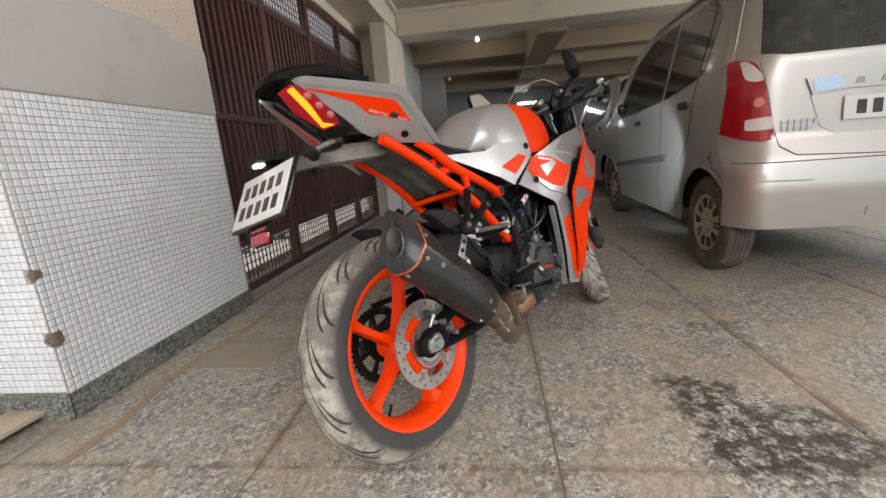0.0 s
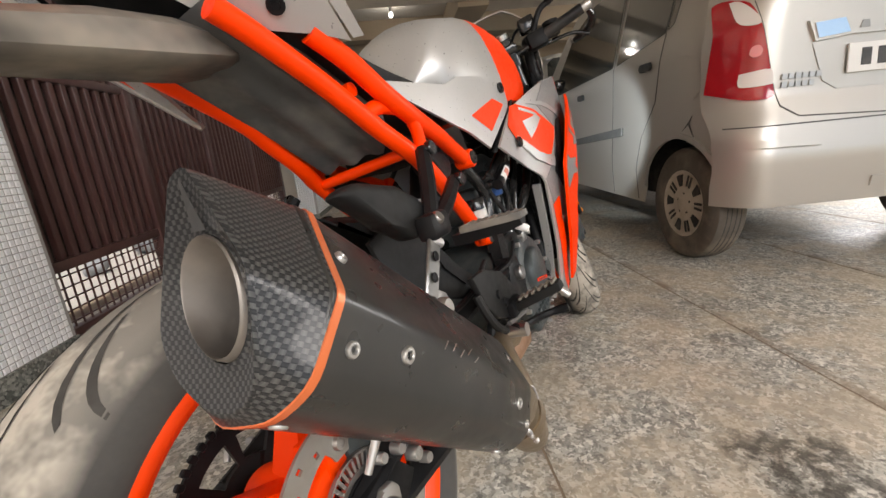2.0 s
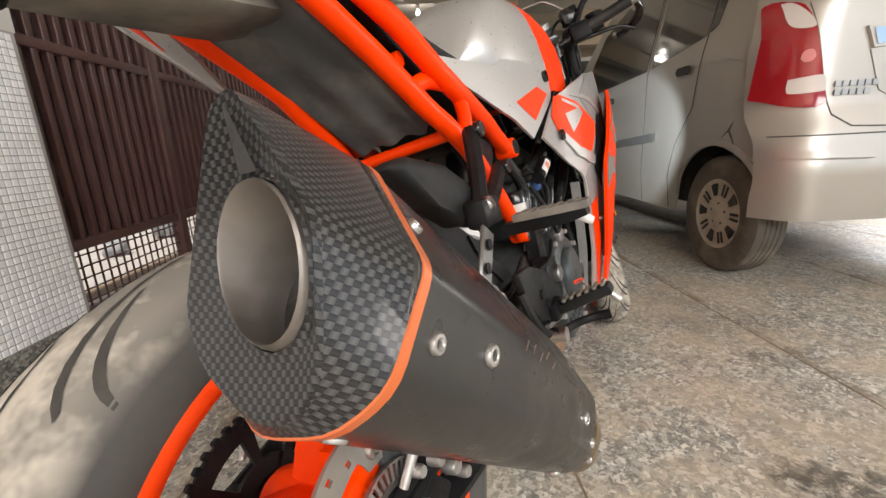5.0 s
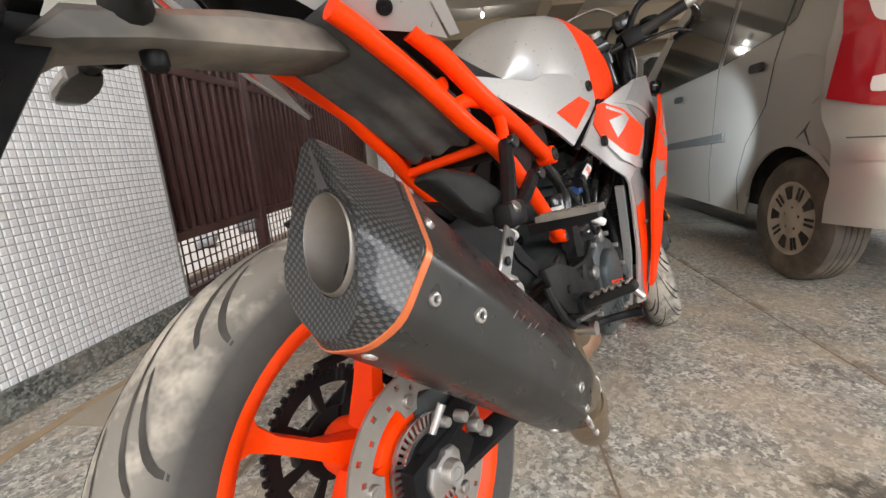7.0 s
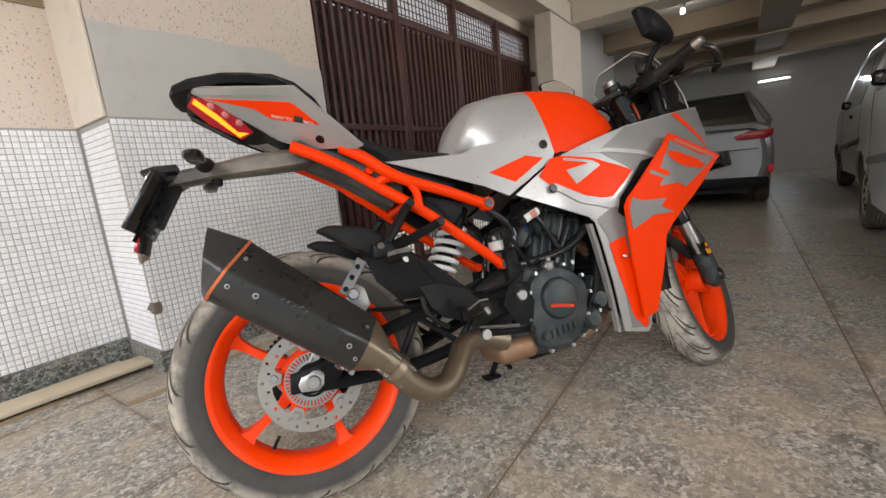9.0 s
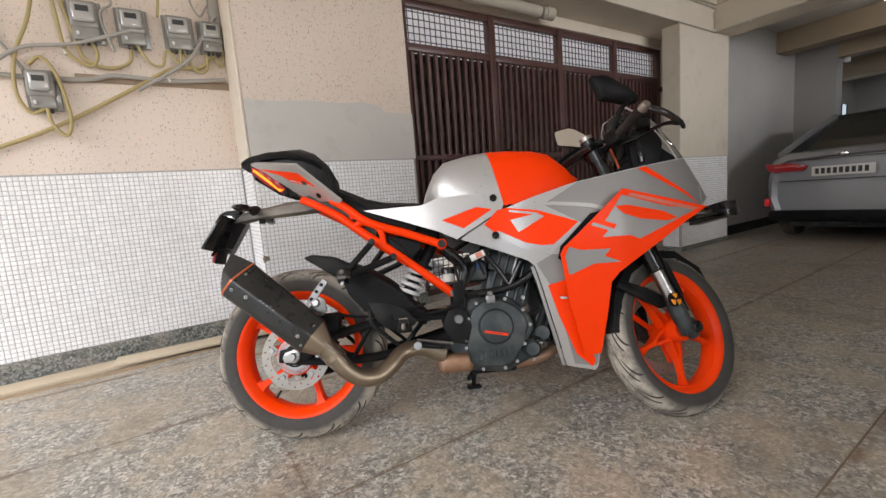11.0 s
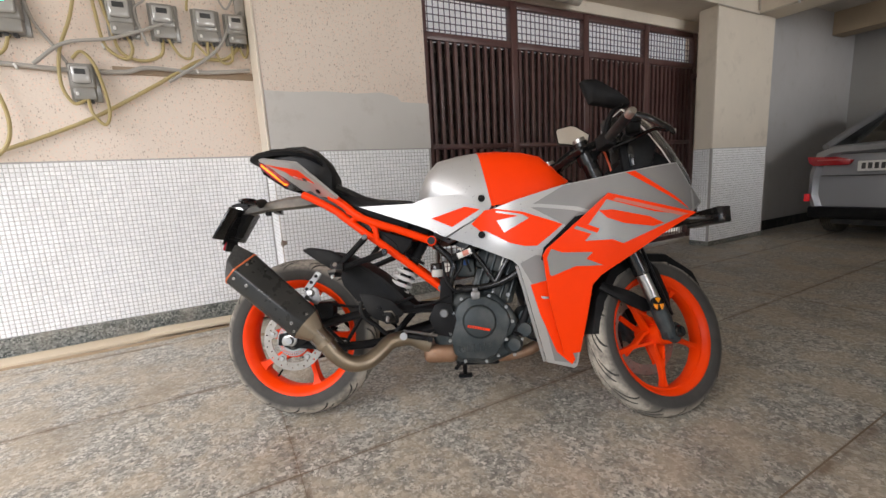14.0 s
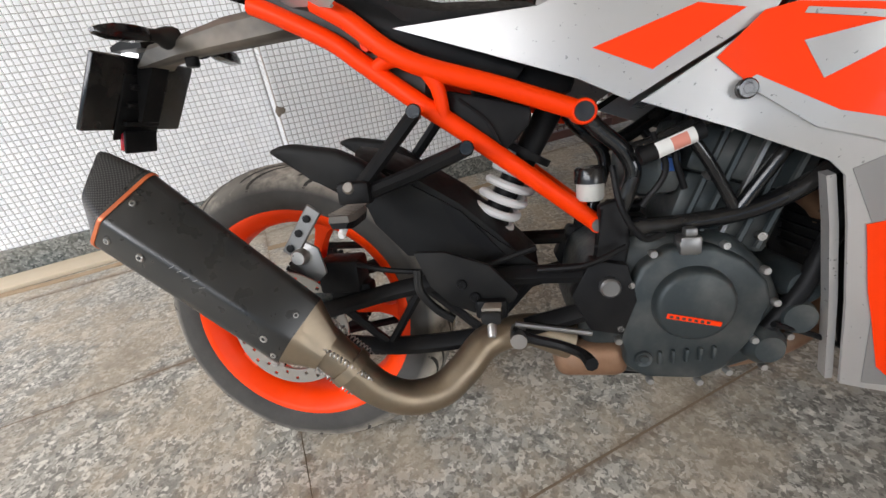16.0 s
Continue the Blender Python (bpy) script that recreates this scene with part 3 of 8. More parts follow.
def wheel(name, m, R, half_tyre, half_rim, tyre_mat, grooves, first, slim, label):
    w = part(name, rim_mesh(half_rim), ORANGE_WHEEL, bike, label, m=m)
    tyre(w, R, half_tyre, tyre_mat, grooves)
    part("hub", lathe([(0.020, 0.060), (0.038, 0.060), (0.042, 0.035), (0.036, 0.015), (0.036, -0.015), (0.042, -0.035), (0.038, -0.060), (0.020, -0.060)], 28, closed=True), ORANGE_WHEEL, w)
    for i in range(5):
        a = radians(first + 72 * i)
        rings = []
        if slim:
            # a spoke that forks into two webs at the hub
            hexa = lambda t, off, wd, th: [(t, -th, off - wd), (t, -th * 0.4, off - wd * 1.25), (t, th * 0.4, off - wd * 1.25), (t, th, off - wd), (t, th, off + wd), (t, -th, off + wd)]
            bm = loft([hexa(*q) for q in ((0.098, 0.004, 0.0095, 0.014), (0.125, 0.004, 0.0072, 0.012), (0.160, 0.002, 0.0065, 0.011), (0.185, 0.0, 0.010, 0.013), (0.198, 0.0, 0.020, 0.018))])
            for k in (-1, 1):
                loft([hexa(*q) for q in ((0.030, 0.019 * k, 0.0050, 0.017), (0.060, 0.017 * k, 0.0050, 0.016), (0.085, 0.010 * k + 0.003, 0.0050, 0.015), (0.104, 0.004 * k + 0.004, 0.0050, 0.0135))], bm=bm)
        else:
            for t, wd, th, bend in ((0.030, 0.018, 0.027, 0.0), (0.09, 0.0092, 0.019, 0.005), (0.15, 0.0084, 0.017, 0.003), (0.178, 0.0120, 0.021, 0.0), (0.196, 0.024, 0.029, -0.002)):
                rings.append([(t, -th, -wd + bend), (t, -th * 0.4, -wd * 1.25 + bend), (t, th * 0.4, -wd * 1.25 + bend), (t, th, -wd + bend), (t, th, wd + bend), (t, -th, wd + bend)])
            bm = loft(rings)
        bm.transform(Matrix.Rotation(-a, 4, "Y"))
        part("spoke", bm, ORANGE_WHEEL, w)
    return w


# rear wheel with disc, sensor ring, sprocket and chain
REAR = pose(-0.005, 0, 0.302)
rear = wheel("rear_wheel", REAR, 0.300, 0.064, 0.0560, TYRE_REAR, 15, 143, False, "orange cast rear wheel")
rotor(rear, 0.114, 0.085, -0.098, 30)
for i in range(5):
    a = radians(20 + 72 * i)
    c, s = math.cos(a), math.sin(a)
    bm = loft([[(r * c - w * s, y, r * s + w * c) for w, y in ((-wd, -0.0995), (wd, -0.0995), (wd, -0.0965), (-wd, -0.0965))] for r, wd in ((0.066, 0.010), (0.074, 0.013), (0.087, 0.022))])
    part("disc_tab", bm, DISC, rear)
bm = bmesh.new()
for i in range(5):
    a = radians(20 + 72 * i)
    c, s = math.cos(a), math.sin(a)
    loft([[(r * c - w * s, y, r * s + w * c) for w, y in ((-wd, -y0), (wd, -y0), (wd, -0.045), (-wd, -0.045))] for r, wd, y0 in ((0.03, 0.020, 0.088), (0.066, 0.016, 0.092), (0.084, 0.013, 0.0955))], bm=bm)
lathe([(0.034, -0.090), (0.066, -0.090), (0.068, -0.086), (0.068, -0.05), (0.034, -0.05)], 40, bm=bm, closed=True)
part("disc_carrier", bm, ORANGE_WHEEL, rear, "orange disc carrier")
bm = bmesh.new()
for i in range(44):
    a = 2 * math.pi * i / 44
    b2 = bmesh.new()
    box(b2, 0.043, 0.059, -0.106, -0.102, -0.0019, 0.0019)
    merge(bm, b2, Matrix.Rotation(-a, 4, "Y"))
lathe([(0.038, -0.107), (0.044, -0.107), (0.044, -0.101), (0.038, -0.101)], 44, bm=bm, closed=True)
lathe([(0.058, -0.106), (0.0605, -0.106), (0.0605, -0.101), (0.058, -0.101)], 44, bm=bm, closed=True)
part("sensor_ring", bm, STEEL, rear, "slotted steel sensor ring")
part("hub_seal", lathe([(0.012, -0.108), (0.036, -0.108), (0.040, -0.102), (0.040, -0.088)], 36), BLACK, rear, "black hub seal")
part("seal_ring", lathe([(0.0285, -0.109), (0.0300, -0.1095), (0.0315, -0.109), (0.0315, -0.106), (0.0285, -0.106)], 36, closed=True), STEEL, rear)
for i in range(5):
    a = radians(20 + 72 * i)
    bolt(rear, (0.082 * math.cos(a), -0.1000, 0.082 * math.sin(a)), 0.0085, STEEL)
bm = bmesh.new()
rows = []
WIN = 8
for i in range(WIN * 8):
    a, k = 2 * math.pi * i / (WIN * 8), i % 8
    solid = k in (0, 1)
    rows.append((a, solid))
for (a, solid), (b, nxt) in zip(rows, rows[1:] + [(2 * math.pi, rows[0][1])]):
    spans = ((0.030, 0.104),) if solid else ((0.030, 0.050), (0.084, 0.104))
    for r0, r1 in spans:
        quad = [[bm.verts.new((r * math.cos(w), y, r * math.sin(w))) for r, w in ((r0, a), (r1, a), (r1, b), (r0, b))] for y in (0.078, 0.084)]
        bm.faces.new(quad[0][::-1])
        bm.faces.new(quad[1])
        for k in range(4):
            bm.faces.new((quad[0][k], quad[0][(k + 1) % 4], quad[1][(k + 1) % 4], quad[1][k]))
bmesh.ops.remove_doubles(bm, verts=bm.verts, dist=1e-5)
for i in range(45):
    a = 2 * math.pi * i / 45
    b2 = bmesh.new()
    box(b2, 0.100, 0.1095, 0.0765, 0.0855, -0.0045, 0.0045, bevel=0.0015, segs=1)
    merge(bm, b2, Matrix.Rotation(-a, 4, "Y"))
part("sprocket", bm, BLACK, rear, "dark toothed rear sprocket")
bm = bmesh.new()
tube([(0, 0.0, 0.158), (0, 0.0, 0.190)], 0.004, 8, bm=bm)
bm.transform(Matrix.Rotation(radians(215), 4, "Y"))
part("valve", bm, BLACK, rear)

# chain between the sprockets
bm = bmesh.new()
tube([(0.0, 0.081, 0.412), (0.30, 0.081, 0.405), (0.52, 0.081, 0.400)], 0.009, 6, bm=bm)
tube([(0.0, 0.081, 0.200), (0.30, 0.081, 0.262), (0.52, 0.081, 0.325)], 0.009, 6, bm=bm)
part("chain", bm, DUSTYBLACK, bike, "greasy drive chain")

# swingarm: each side a lattice of cast bars
for sgn in (-1, 1):
    y = sgn * 0.112
    bars = [((0.56, 0.395), (0.30, 0.392), (0.10, 0.350), (-0.02, 0.318)), ((0.55, 0.335), (0.38, 0.292), (0.20, 0.272), (-0.03, 0.290))]
    arm = part("swingarm_pivot", prism([(0.53, 0.30), (0.50, 0.36), (0.53, 0.42), (0.585, 0.41), (0.60, 0.35), (0.58, 0.29)], y - 0.016, y + 0.016, 0.004), BLACK, bike)
    part("swingarm_end", prism([(-0.055, 0.285), (-0.05, 0.325), (0.03, 0.338), (0.06, 0.300), (0.03, 0.278)], y - 0.014, y + 0.014, 0.003), BLACK, arm)
    for b in bars:
        part("swingarm_bar", tube([(x, y, z) for x, z in b], 0.017, 8, flat=0.75), BLACK, arm)
    for (x0, z0), (x1, z1) in (((0.44, 0.385), (0.36, 0.295)), ((0.36, 0.295), (0.26, 0.385)), ((0.26, 0.385), (0.19, 0.275)), ((0.19, 0.275), (0.11, 0.352))):
        part("swingarm_brace", tube([(x0, y, z0), (x1, y, z1)], 0.008, 6), BLACK, arm)
    bolt(bike, (0.557, sgn * 0.134, 0.377), 0.016, BOLTGREY, "pivot_bolt", (0, sgn, 0), 0.008, False)
    bolt(bike, (-0.006, sgn * 0.134, 0.302), 0.0145, ALLOY, "axle_nut", (0, sgn, 0), 0.012)
    part("axle_block", prism([(-0.034, 0.286), (-0.038, 0.302), (-0.028, 0.320), (-0.012, 0.318), (-0.004, 0.326), (0.012, 0.324), (0.020, 0.312), (0.016, 0.290), (0.002, 0.280), (-0.018, 0.284)], min(sgn * 0.124, sgn * 0.134), max(sgn * 0.124, sgn * 0.134), 0.003), ALLOY, bike, "bare alloy axle block")
    for x, z, r in ((0.062, 0.318, 0.009), (0.040, 0.342, 0.0075), (0.078, 0.300, 0.007), (0.010, 0.352, 0.0065)):
        bolt(bike, (x, sgn * 0.130, z), r, ALLOY, "bolt", (0, sgn, 0), 0.007)
    part("adjuster_stud", tube([(-0.005, sgn * 0.122, 0.345), (0.014, sgn * 0.130, 0.372)], [0.0045, 0.0055], 10), ALLOY, bike)

# rear caliper, hose
part("rear_caliper", boxes((0.075, 0.150, -0.115, -0.055, 0.375, 0.435), (0.09, 0.165, -0.108, -0.07, 0.345, 0.39), bevel=0.008), BLACK, bike, "black rear brake caliper")
part("caliper_bracket", boxes((0.0, 0.10, -0.10, -0.092, 0.32, 0.38), bevel=0.006), ENGINE, bike)
part("brake_hose", tube([(0.13, -0.105, 0.43), (0.22, -0.12, 0.415), (0.34, -0.118, 0.412), (0.45, -0.11, 0.44)], 0.005, 8), BLACK, bike)

# hugger over the rear tyre: a pointed mudguard with a creased flank that runs down beside the swingarm
rows = []
for x, z, hw, drop, dx in ((0.150, 0.612, 0.060, 0.012, 0.0), (0.20, 0.602, 0.082, 0.060, 0.022), (0.27, 0.570, 0.084, 0.092, 0.010), (0.33, 0.530, 0.086, 0.095, 0.0), (0.39, 0.475, 0.086, 0.075, -0.010), (0.455, 0.405, 0.085, 0.040, -0.010)):
    rows.append([(x + dx, -hw, z - drop), (x, -hw * 0.96, z - 0.016), (x, -hw * 0.6, z - 0.002), (x, 0, z + 0.006), (x, hw * 0.6, z - 0.002), (x, hw * 0.96, z - 0.016), (x + dx, hw, z - drop)])
bm = loft(rows, closed=False)
bmesh.ops.recalc_face_normals(bm, faces=bm.faces)
bmesh.ops.solidify(bm, geom=bm.faces[:], thickness=0.004)
part("rear_hugger", bm, DUSTYBLACK, bike, "matt black plastic hugger over the tyre")
part("hugger_flank", panel([(0.160, 0.560), (0.215, 0.575), (0.318, 0.512), (0.392, 0.448), (0.462, 0.398), (0.460, 0.376), (0.38, 0.392), (0.300, 0.425), (0.235, 0.432), (0.185, 0.490)], lambda x, z: -0.088 - 0.030 * max(0.0, 0.52 - z), 0.006), DUSTYBLACK, bike)
# a black sheet on the flank stands in for the shaded hollow
bm = panel([(0.300, 0.520), (0.330, 0.505), (0.375, 0.455), (0.400, 0.425), (0.380, 0.420), (0.325, 0.470)], lambda x, z: -0.0925 - 0.030 * max(0.0, 0.52 - z), 0.003)
part("hugger_scoop_shade", bm, BLACK, bike, "black sheet painted as the shaded hollow for the shock")

# heel guards behind the passenger pegs
for sgn in (-1, 1):
    bm = prism([(0.051, 0.627), (0.084, 0.636), (0.159, 0.622), (0.198, 0.601), (0.235, 0.569), (0.208, 0.548), (0.164, 0.549), (0.122, 0.578)], min(sgn * 0.128, sgn * 0.162), max(sgn * 0.128, sgn * 0.162), 0.010, 3)
    part("heel_guard", bm, DUSTYBLACK, bike, "pointed black plastic heel guard")

# heel plate and rider's peg, brake pedal
bm = prism([(0.262, 0.460), (0.312, 0.458), (0.376, 0.434), (0.418, 0.388), (0.412, 0.376), (0.366, 0.354), (0.350, 0.358), (0.314, 0.371), (0.284, 0.402)], -0.170, -0.158, 0.004)
part("heel_plate", bm, DUSTYBLACK, bike, "black cast heel plate")
for x, z in ((0.333, 0.406), (0.352, 0.385)):
    bolt(bike, (x, -0.169, z), 0.008, BLACK)
part("heel_guard_rod", tube([(0.266, -0.165, 0.430), (0.268, -0.172, 0.398), (0.290, -0.172, 0.368), (0.316, -0.172, 0.349)], 0.007, 8), DUSTYBLACK, bike)
PEG = Matrix.Translation((0.379, -0.176, 0.366)) @ Matrix.Rotation(radians(-18), 4, "X")
bm = boxes((-0.014, 0.014, -0.092, 0.004, -0.010, 0.008), bevel=0.006)
peg = part("rider_footpeg", bm, DUSTYBLACK, bike, "dusty ribbed rider footpeg", m=PEG)
for k in range(6):
    part("peg_rib", boxes((-0.013, 0.013, -0.086 + k * 0.013, -0.080 + k * 0.013, 0.007, 0.012), bevel=0.001, segs=1), ARM, peg)
bolt(peg, (0.0, -0.088, -0.016), 0.006, ALLOY, "peg_stud", (0, -0.4, -1), 0.010, False)
part("peg_bracket", boxes((0.352, 0.400, -0.182, -0.160, 0.352, 0.382), bevel=0.005), BLACK, bike)
part("brake_pedal", tube([(0.405, -0.150, 0.312), (0.44, -0.158, 0.303), (0.48, -0.170, 0.298), (0.505, -0.195, 0.298), (0.512, -0.228, 0.301)], [0.011, 0.008, 0.008, 0.008, 0.010], 8), BLACK, bike)
part("pedal_pivot", lathe([(0.0001, -0.17), (0.013, -0.17), (0.013, -0.13), (0.0001, -0.13)], 16), STEEL, bike, m=pose(0.414, 0, 0.306))
part("pedal_rod", tube([(0.41, -0.140, 0.322), (0.53, -0.135, 0.300)], 0.005, 8), BOLTGREY, bike)

# passenger hangers: two black arms a side, folded peg
for sgn in (-1, 1):
    y = sgn * 0.158
    bm = tube([(0.285, sgn * 0.142, 0.662), (0.24, y, 0.612), (0.190, sgn * 0.172, 0.558)], 0.0115, 8)
    tube([(0.358, sgn * 0.142, 0.606), (0.28, y, 0.578), (0.195, sgn * 0.172, 0.552)], 0.0115, 8, bm=bm)
    box(bm, 0.165, 0.215, min(sgn * 0.160, sgn * 0.190), max(sgn * 0.160, sgn * 0.190), 0.540, 0.575, bevel=0.008)
    hanger = part("passenger_hanger", bm, BLACK, bike)
    for x, z in ((0.285, 0.662), (0.355, 0.606)):
        bolt(bike, (x, sgn * 0.156, z), 0.011, GLOSSBLACK, "bolt", (0, sgn, 0))
    rings = [[(0.200 + 0.004 * t + k * w, sgn * (0.196 + 0.092 * t), 0.5385 - h * s) for k, s in ((-1, 0), (1, 0), (0.7, 1), (-0.7, 1))] for t, w, h in ((0.0, 0.011, 0.015), (0.2, 0.014, 0.014), (0.8, 0.016, 0.012), (1.0, 0.012, 0.008))]
    peg2 = part("passenger_peg", loft(rings), BLACK, bike, "unfolded dusty passenger peg")
    rings = [[(0.202 + 0.004 * t + k * w, sgn * (0.208 + 0.083 * t), 0.5388 + h) for k, h in ((-1, 0), (1, 0), (0.9, 0.008), (-0.9, 0.008))] for t, w in ((0.0, 0.012), (0.15, 0.016), (0.85, 0.018), (1.0, 0.013))]
    part("peg_rubber", loft(rings), ARM, peg2, "dusty rubber pad")
    for k in range(7):
        y = 0.216 + 0.010 * k
        part("peg_rib", boxes((0.189, 0.219, min(sgn * y, sgn * (y + 0.005)), max(sgn * y, sgn * (y + 0.005)), 0.546, 0.5485), bevel=0.001, segs=1), ARM, peg2)
    bolt(bike, (0.206, sgn * 0.284, 0.526), 0.005, WHITEPAINT, "peg_stud", (0, sgn, -0.6), 0.008, False)
    bolt(bike, (0.185, sgn * 0.186, 0.566), 0.009, STEEL, "peg_pin", (0, sgn, 0.5), 0.006, False)

# steel strap that holds the muffler
bm = boxes((0.088, 0.112, -0.203, -0.198, 0.470, 0.556), bevel=0.002, segs=1)
bm.transform(Matrix.Translation((0.10, 0, 0.50)) @ Matrix.Rotation(radians(38), 4, "Y") @ Matrix.Translation((-0.10, 0, -0.50)))
strap = part("muffler_strap", bm, BOLTGREY, bike, "drilled steel muffler strap")
for t in (-0.02, 0.008, 0.034):
    bolt(strap, (0.10 + t * 0.62, -0.2055, 0.503 + t * 0.79), 0.0058, BLACK, "strap_hole", h=0.001, socket=False)
bm = prism([(0.075, 0.455), (0.105, 0.498), (0.128, 0.484), (0.135, 0.445), (0.118, 0.430)], -0.200, -0.194, 0.002)
part("strap_foot", bm, BOLTGREY, bike)
bolt(bike, (0.101, -0.206, 0.474), 0.0125, STEEL, h=0.008, socket=False)

# muffler: a faceted sleeve, an orange band, a carbon end cap with a steel outlet
MUFFLER = Matrix.Translation((-0.129, -0.235, 0.571)) @ Matrix.Rotation(radians(38.7), 4, "Y")
SLEEVE = [(0.006, 0.066), (0.0545, -0.001), (0.0480, -0.047), (0.027, -0.0635), (-0.014, -0.0665), (-0.043, -0.046), (-0.048, -0.004), (-0.008, 0.066)]
SLEEVE_END = [(0.008, 0.044), (0.0450, -0.010), (0.0410, -0.054), (0.022, -0.0730), (-0.012, -0.0750), (-0.038, -0.054), (-0.042, -0.012), (-0.008, 0.044)]
CAP_FACE = [(0.004, 0.0545), (0.0385, 0.0010), (0.0315, -0.044), (0.020, -0.0595), (-0.008, -0.0645), (-0.040, -0.044), (-0.0475, -0.022), (-0.012, 0.0510)]
CUTS = (0.007, 0.007, 0.010, 0.012, 0.012, 0.012, 0.008, 0.006)


def rounded_ring(corners, x, s=1.0, lean=0.0, cut=1.0, steps=4):
    """A ring with short arcs at its corners; corners are (outward, up), lean shifts x with height."""
    out = []
    n = len(corners)
    for i in range(n):
        p, a, b = Vector(corners[i]), Vector(corners[i - 1]), Vector(corners[(i + 1) % n])
        c = CUTS[i] * cut
        q0 = p + (a - p).normalized() * min(c, (a - p).length * 0.45)
        q1 = p + (b - p).normalized() * min(c, (b - p).length * 0.45)
        for k in range(steps):
            t = k / (steps - 1)
            q = q0 * (1 - t) ** 2 + p * 2 * t * (1 - t) + q1 * t * t
            out.append((x + lean * q.y * s, -q.x * s, q.y * s))
    return out


def dense(ring, steps=4):
    """The same ring with its straight runs divided."""
    out = []
    for k, p in enumerate(ring):
        out.append(p)
        if k % steps == steps - 1:
            q = ring[(k + 1) % len(ring)]
            out += [tuple(Vector(p).lerp(Vector(q), t)) for t in (0.2, 0.4, 0.6, 0.8)]
    return out


def between(a, b, t):
    return [tuple(Vector(p).lerp(Vector(q), t)) for p, q in zip(a, b)]


s_front, s_back = rounded_ring(SLEEVE, 0.004), rounded_ring(SLEEVE_END, 0.300)
muffler = part("muffler", loft([rounded_ring(SLEEVE, 0.002, 0.97), s_front, between(s_front, s_back, 0.25), between(s_front, s_back, 0.5), between(s_front, s_back, 0.75), s_back, rounded_ring(SLEEVE_END, 0.302, 0.97)]), CANISTER, bike, "satin black faceted muffler sleeve", m=MUFFLER)
part("band", loft([rounded_ring(SLEEVE, 0.0065, 1.003, 0.08), rounded_ring(SLEEVE, 0.0070, 1.022, 0.08), rounded_ring(SLEEVE, 0.0120, 1.022, 0.08), rounded_ring(SLEEVE, 0.0125, 1.003, 0.08)], caps=False), paint("copper_band", (0.62, 0.15, 0.045), 0.35, metal=0.3), muffler, "thin orange clamp band")
c_band, c_face = dense(rounded_ring(SLEEVE, 0.0065, 1.008, 0.08)), dense(rounded_ring(CAP_FACE, -0.0355, 1.0, -0.5))
MOUTH = Vector((0.0055, -0.0085))


def mouth_ring(r, depth):
    """An oval ring round the outlet, in step with the corners of the cap."""
    out = []
    for x, y, z in c_face:
        a = math.atan2((z - MOUTH.y) / 0.0295, (-y - MOUTH.x) / 0.0255)
        u, v = MOUTH.x + 0.0255 * r * math.cos(a), MOUTH.y + 0.0295 * r * math.sin(a)
        out.append((-0.0355 - 0.5 * v + depth, -u, v))
    return out


c_lip = mouth_ring(1.0, 0.002)
c_flat = between(c_face, c_lip, 0.10)
rings = [c_band, between(c_band, c_face, 0.5), between(c_band, c_face, 0.94), [(x - 0.0008, y, z) for x, y, z in between(c_face, c_lip, 0.03)], [(x - 0.001, y, z) for x, y, z in c_flat], [(x + 0.0015, y, z) for x, y, z in between(c_face, c_lip, 0.80)], c_lip, mouth_ring(0.97, 0.010)]
n_sec = len(c_band)
bm = loft(rings, caps=False)
uvl = bm.loops.layers.uv.new("weave")
girth = [0.0]
for p, q in zip(c_band, c_band[1:] + c_band[:1]):
    girth.append(girth[-1] + math.hypot(q[1] - p[1], q[2] - p[2]))
bm.verts.index_update()
for f in bm.faces:
    ids = [l.vert.index for l in f.loops]
    wrap = any(i % n_sec == 0 for i in ids) and any(i % n_sec == n_sec - 1 for i in ids)
    flat = min(ids) // n_sec >= 2
    for l in f.loops:
        i, co = l.vert.index, l.vert.co
        k = i % n_sec
        l[uvl].uv = (co.y, co.z * 1.118) if flat else (co.x, girth[n_sec] if wrap and k == 0 else girth[k])
part("end_cap", bm, CARBON, muffler, "glossy carbon weave end cap").data.set_sharp_from_angle(angle=radians(32))
bm = loft([[(-0.0375 - 0.5 * z, -y, z) for y, z in ((-0.001, 0.0455), (0.0, 0.047), (0.001, 0.0455))], [(-0.0385 - 0.5 * z, -y, z) for y, z in ((0.0035, 0.030), (0.0065, 0.0335), (0.0100, 0.030))], [(-0.0365 - 0.5 * z, -y, z) for y, z in ((0.0030, 0.0215), (0.0080, 0.0245), (0.0135, 0.0205))]])
part("cap_ridge", bm, CARBON_PLAIN, muffler, "smooth raised ridge above the outlet")
lip_in, lip_out, lip_deep = mouth_ring(0.935, -0.001), mouth_ring(0.975, 0.0005), mouth_ring(0.92, 0.0)
deep = [(0.10, y, z) for x, y, z in mouth_ring(0.90, 0.0)]
part("outlet", loft([[(x + 0.012, y, z) for x, y, z in lip_out], lip_out, between(lip_out, lip_in, 0.5), lip_in, lip_deep, deep], caps=False), OUTLET, muffler, "bare steel outlet tube")
part("outlet_back", loft([[(0.098, y, z) for x, y, z in deep], [(0.1, y * 0.3, z * 0.3) for x, y, z in deep]]), BLACK, muffler)
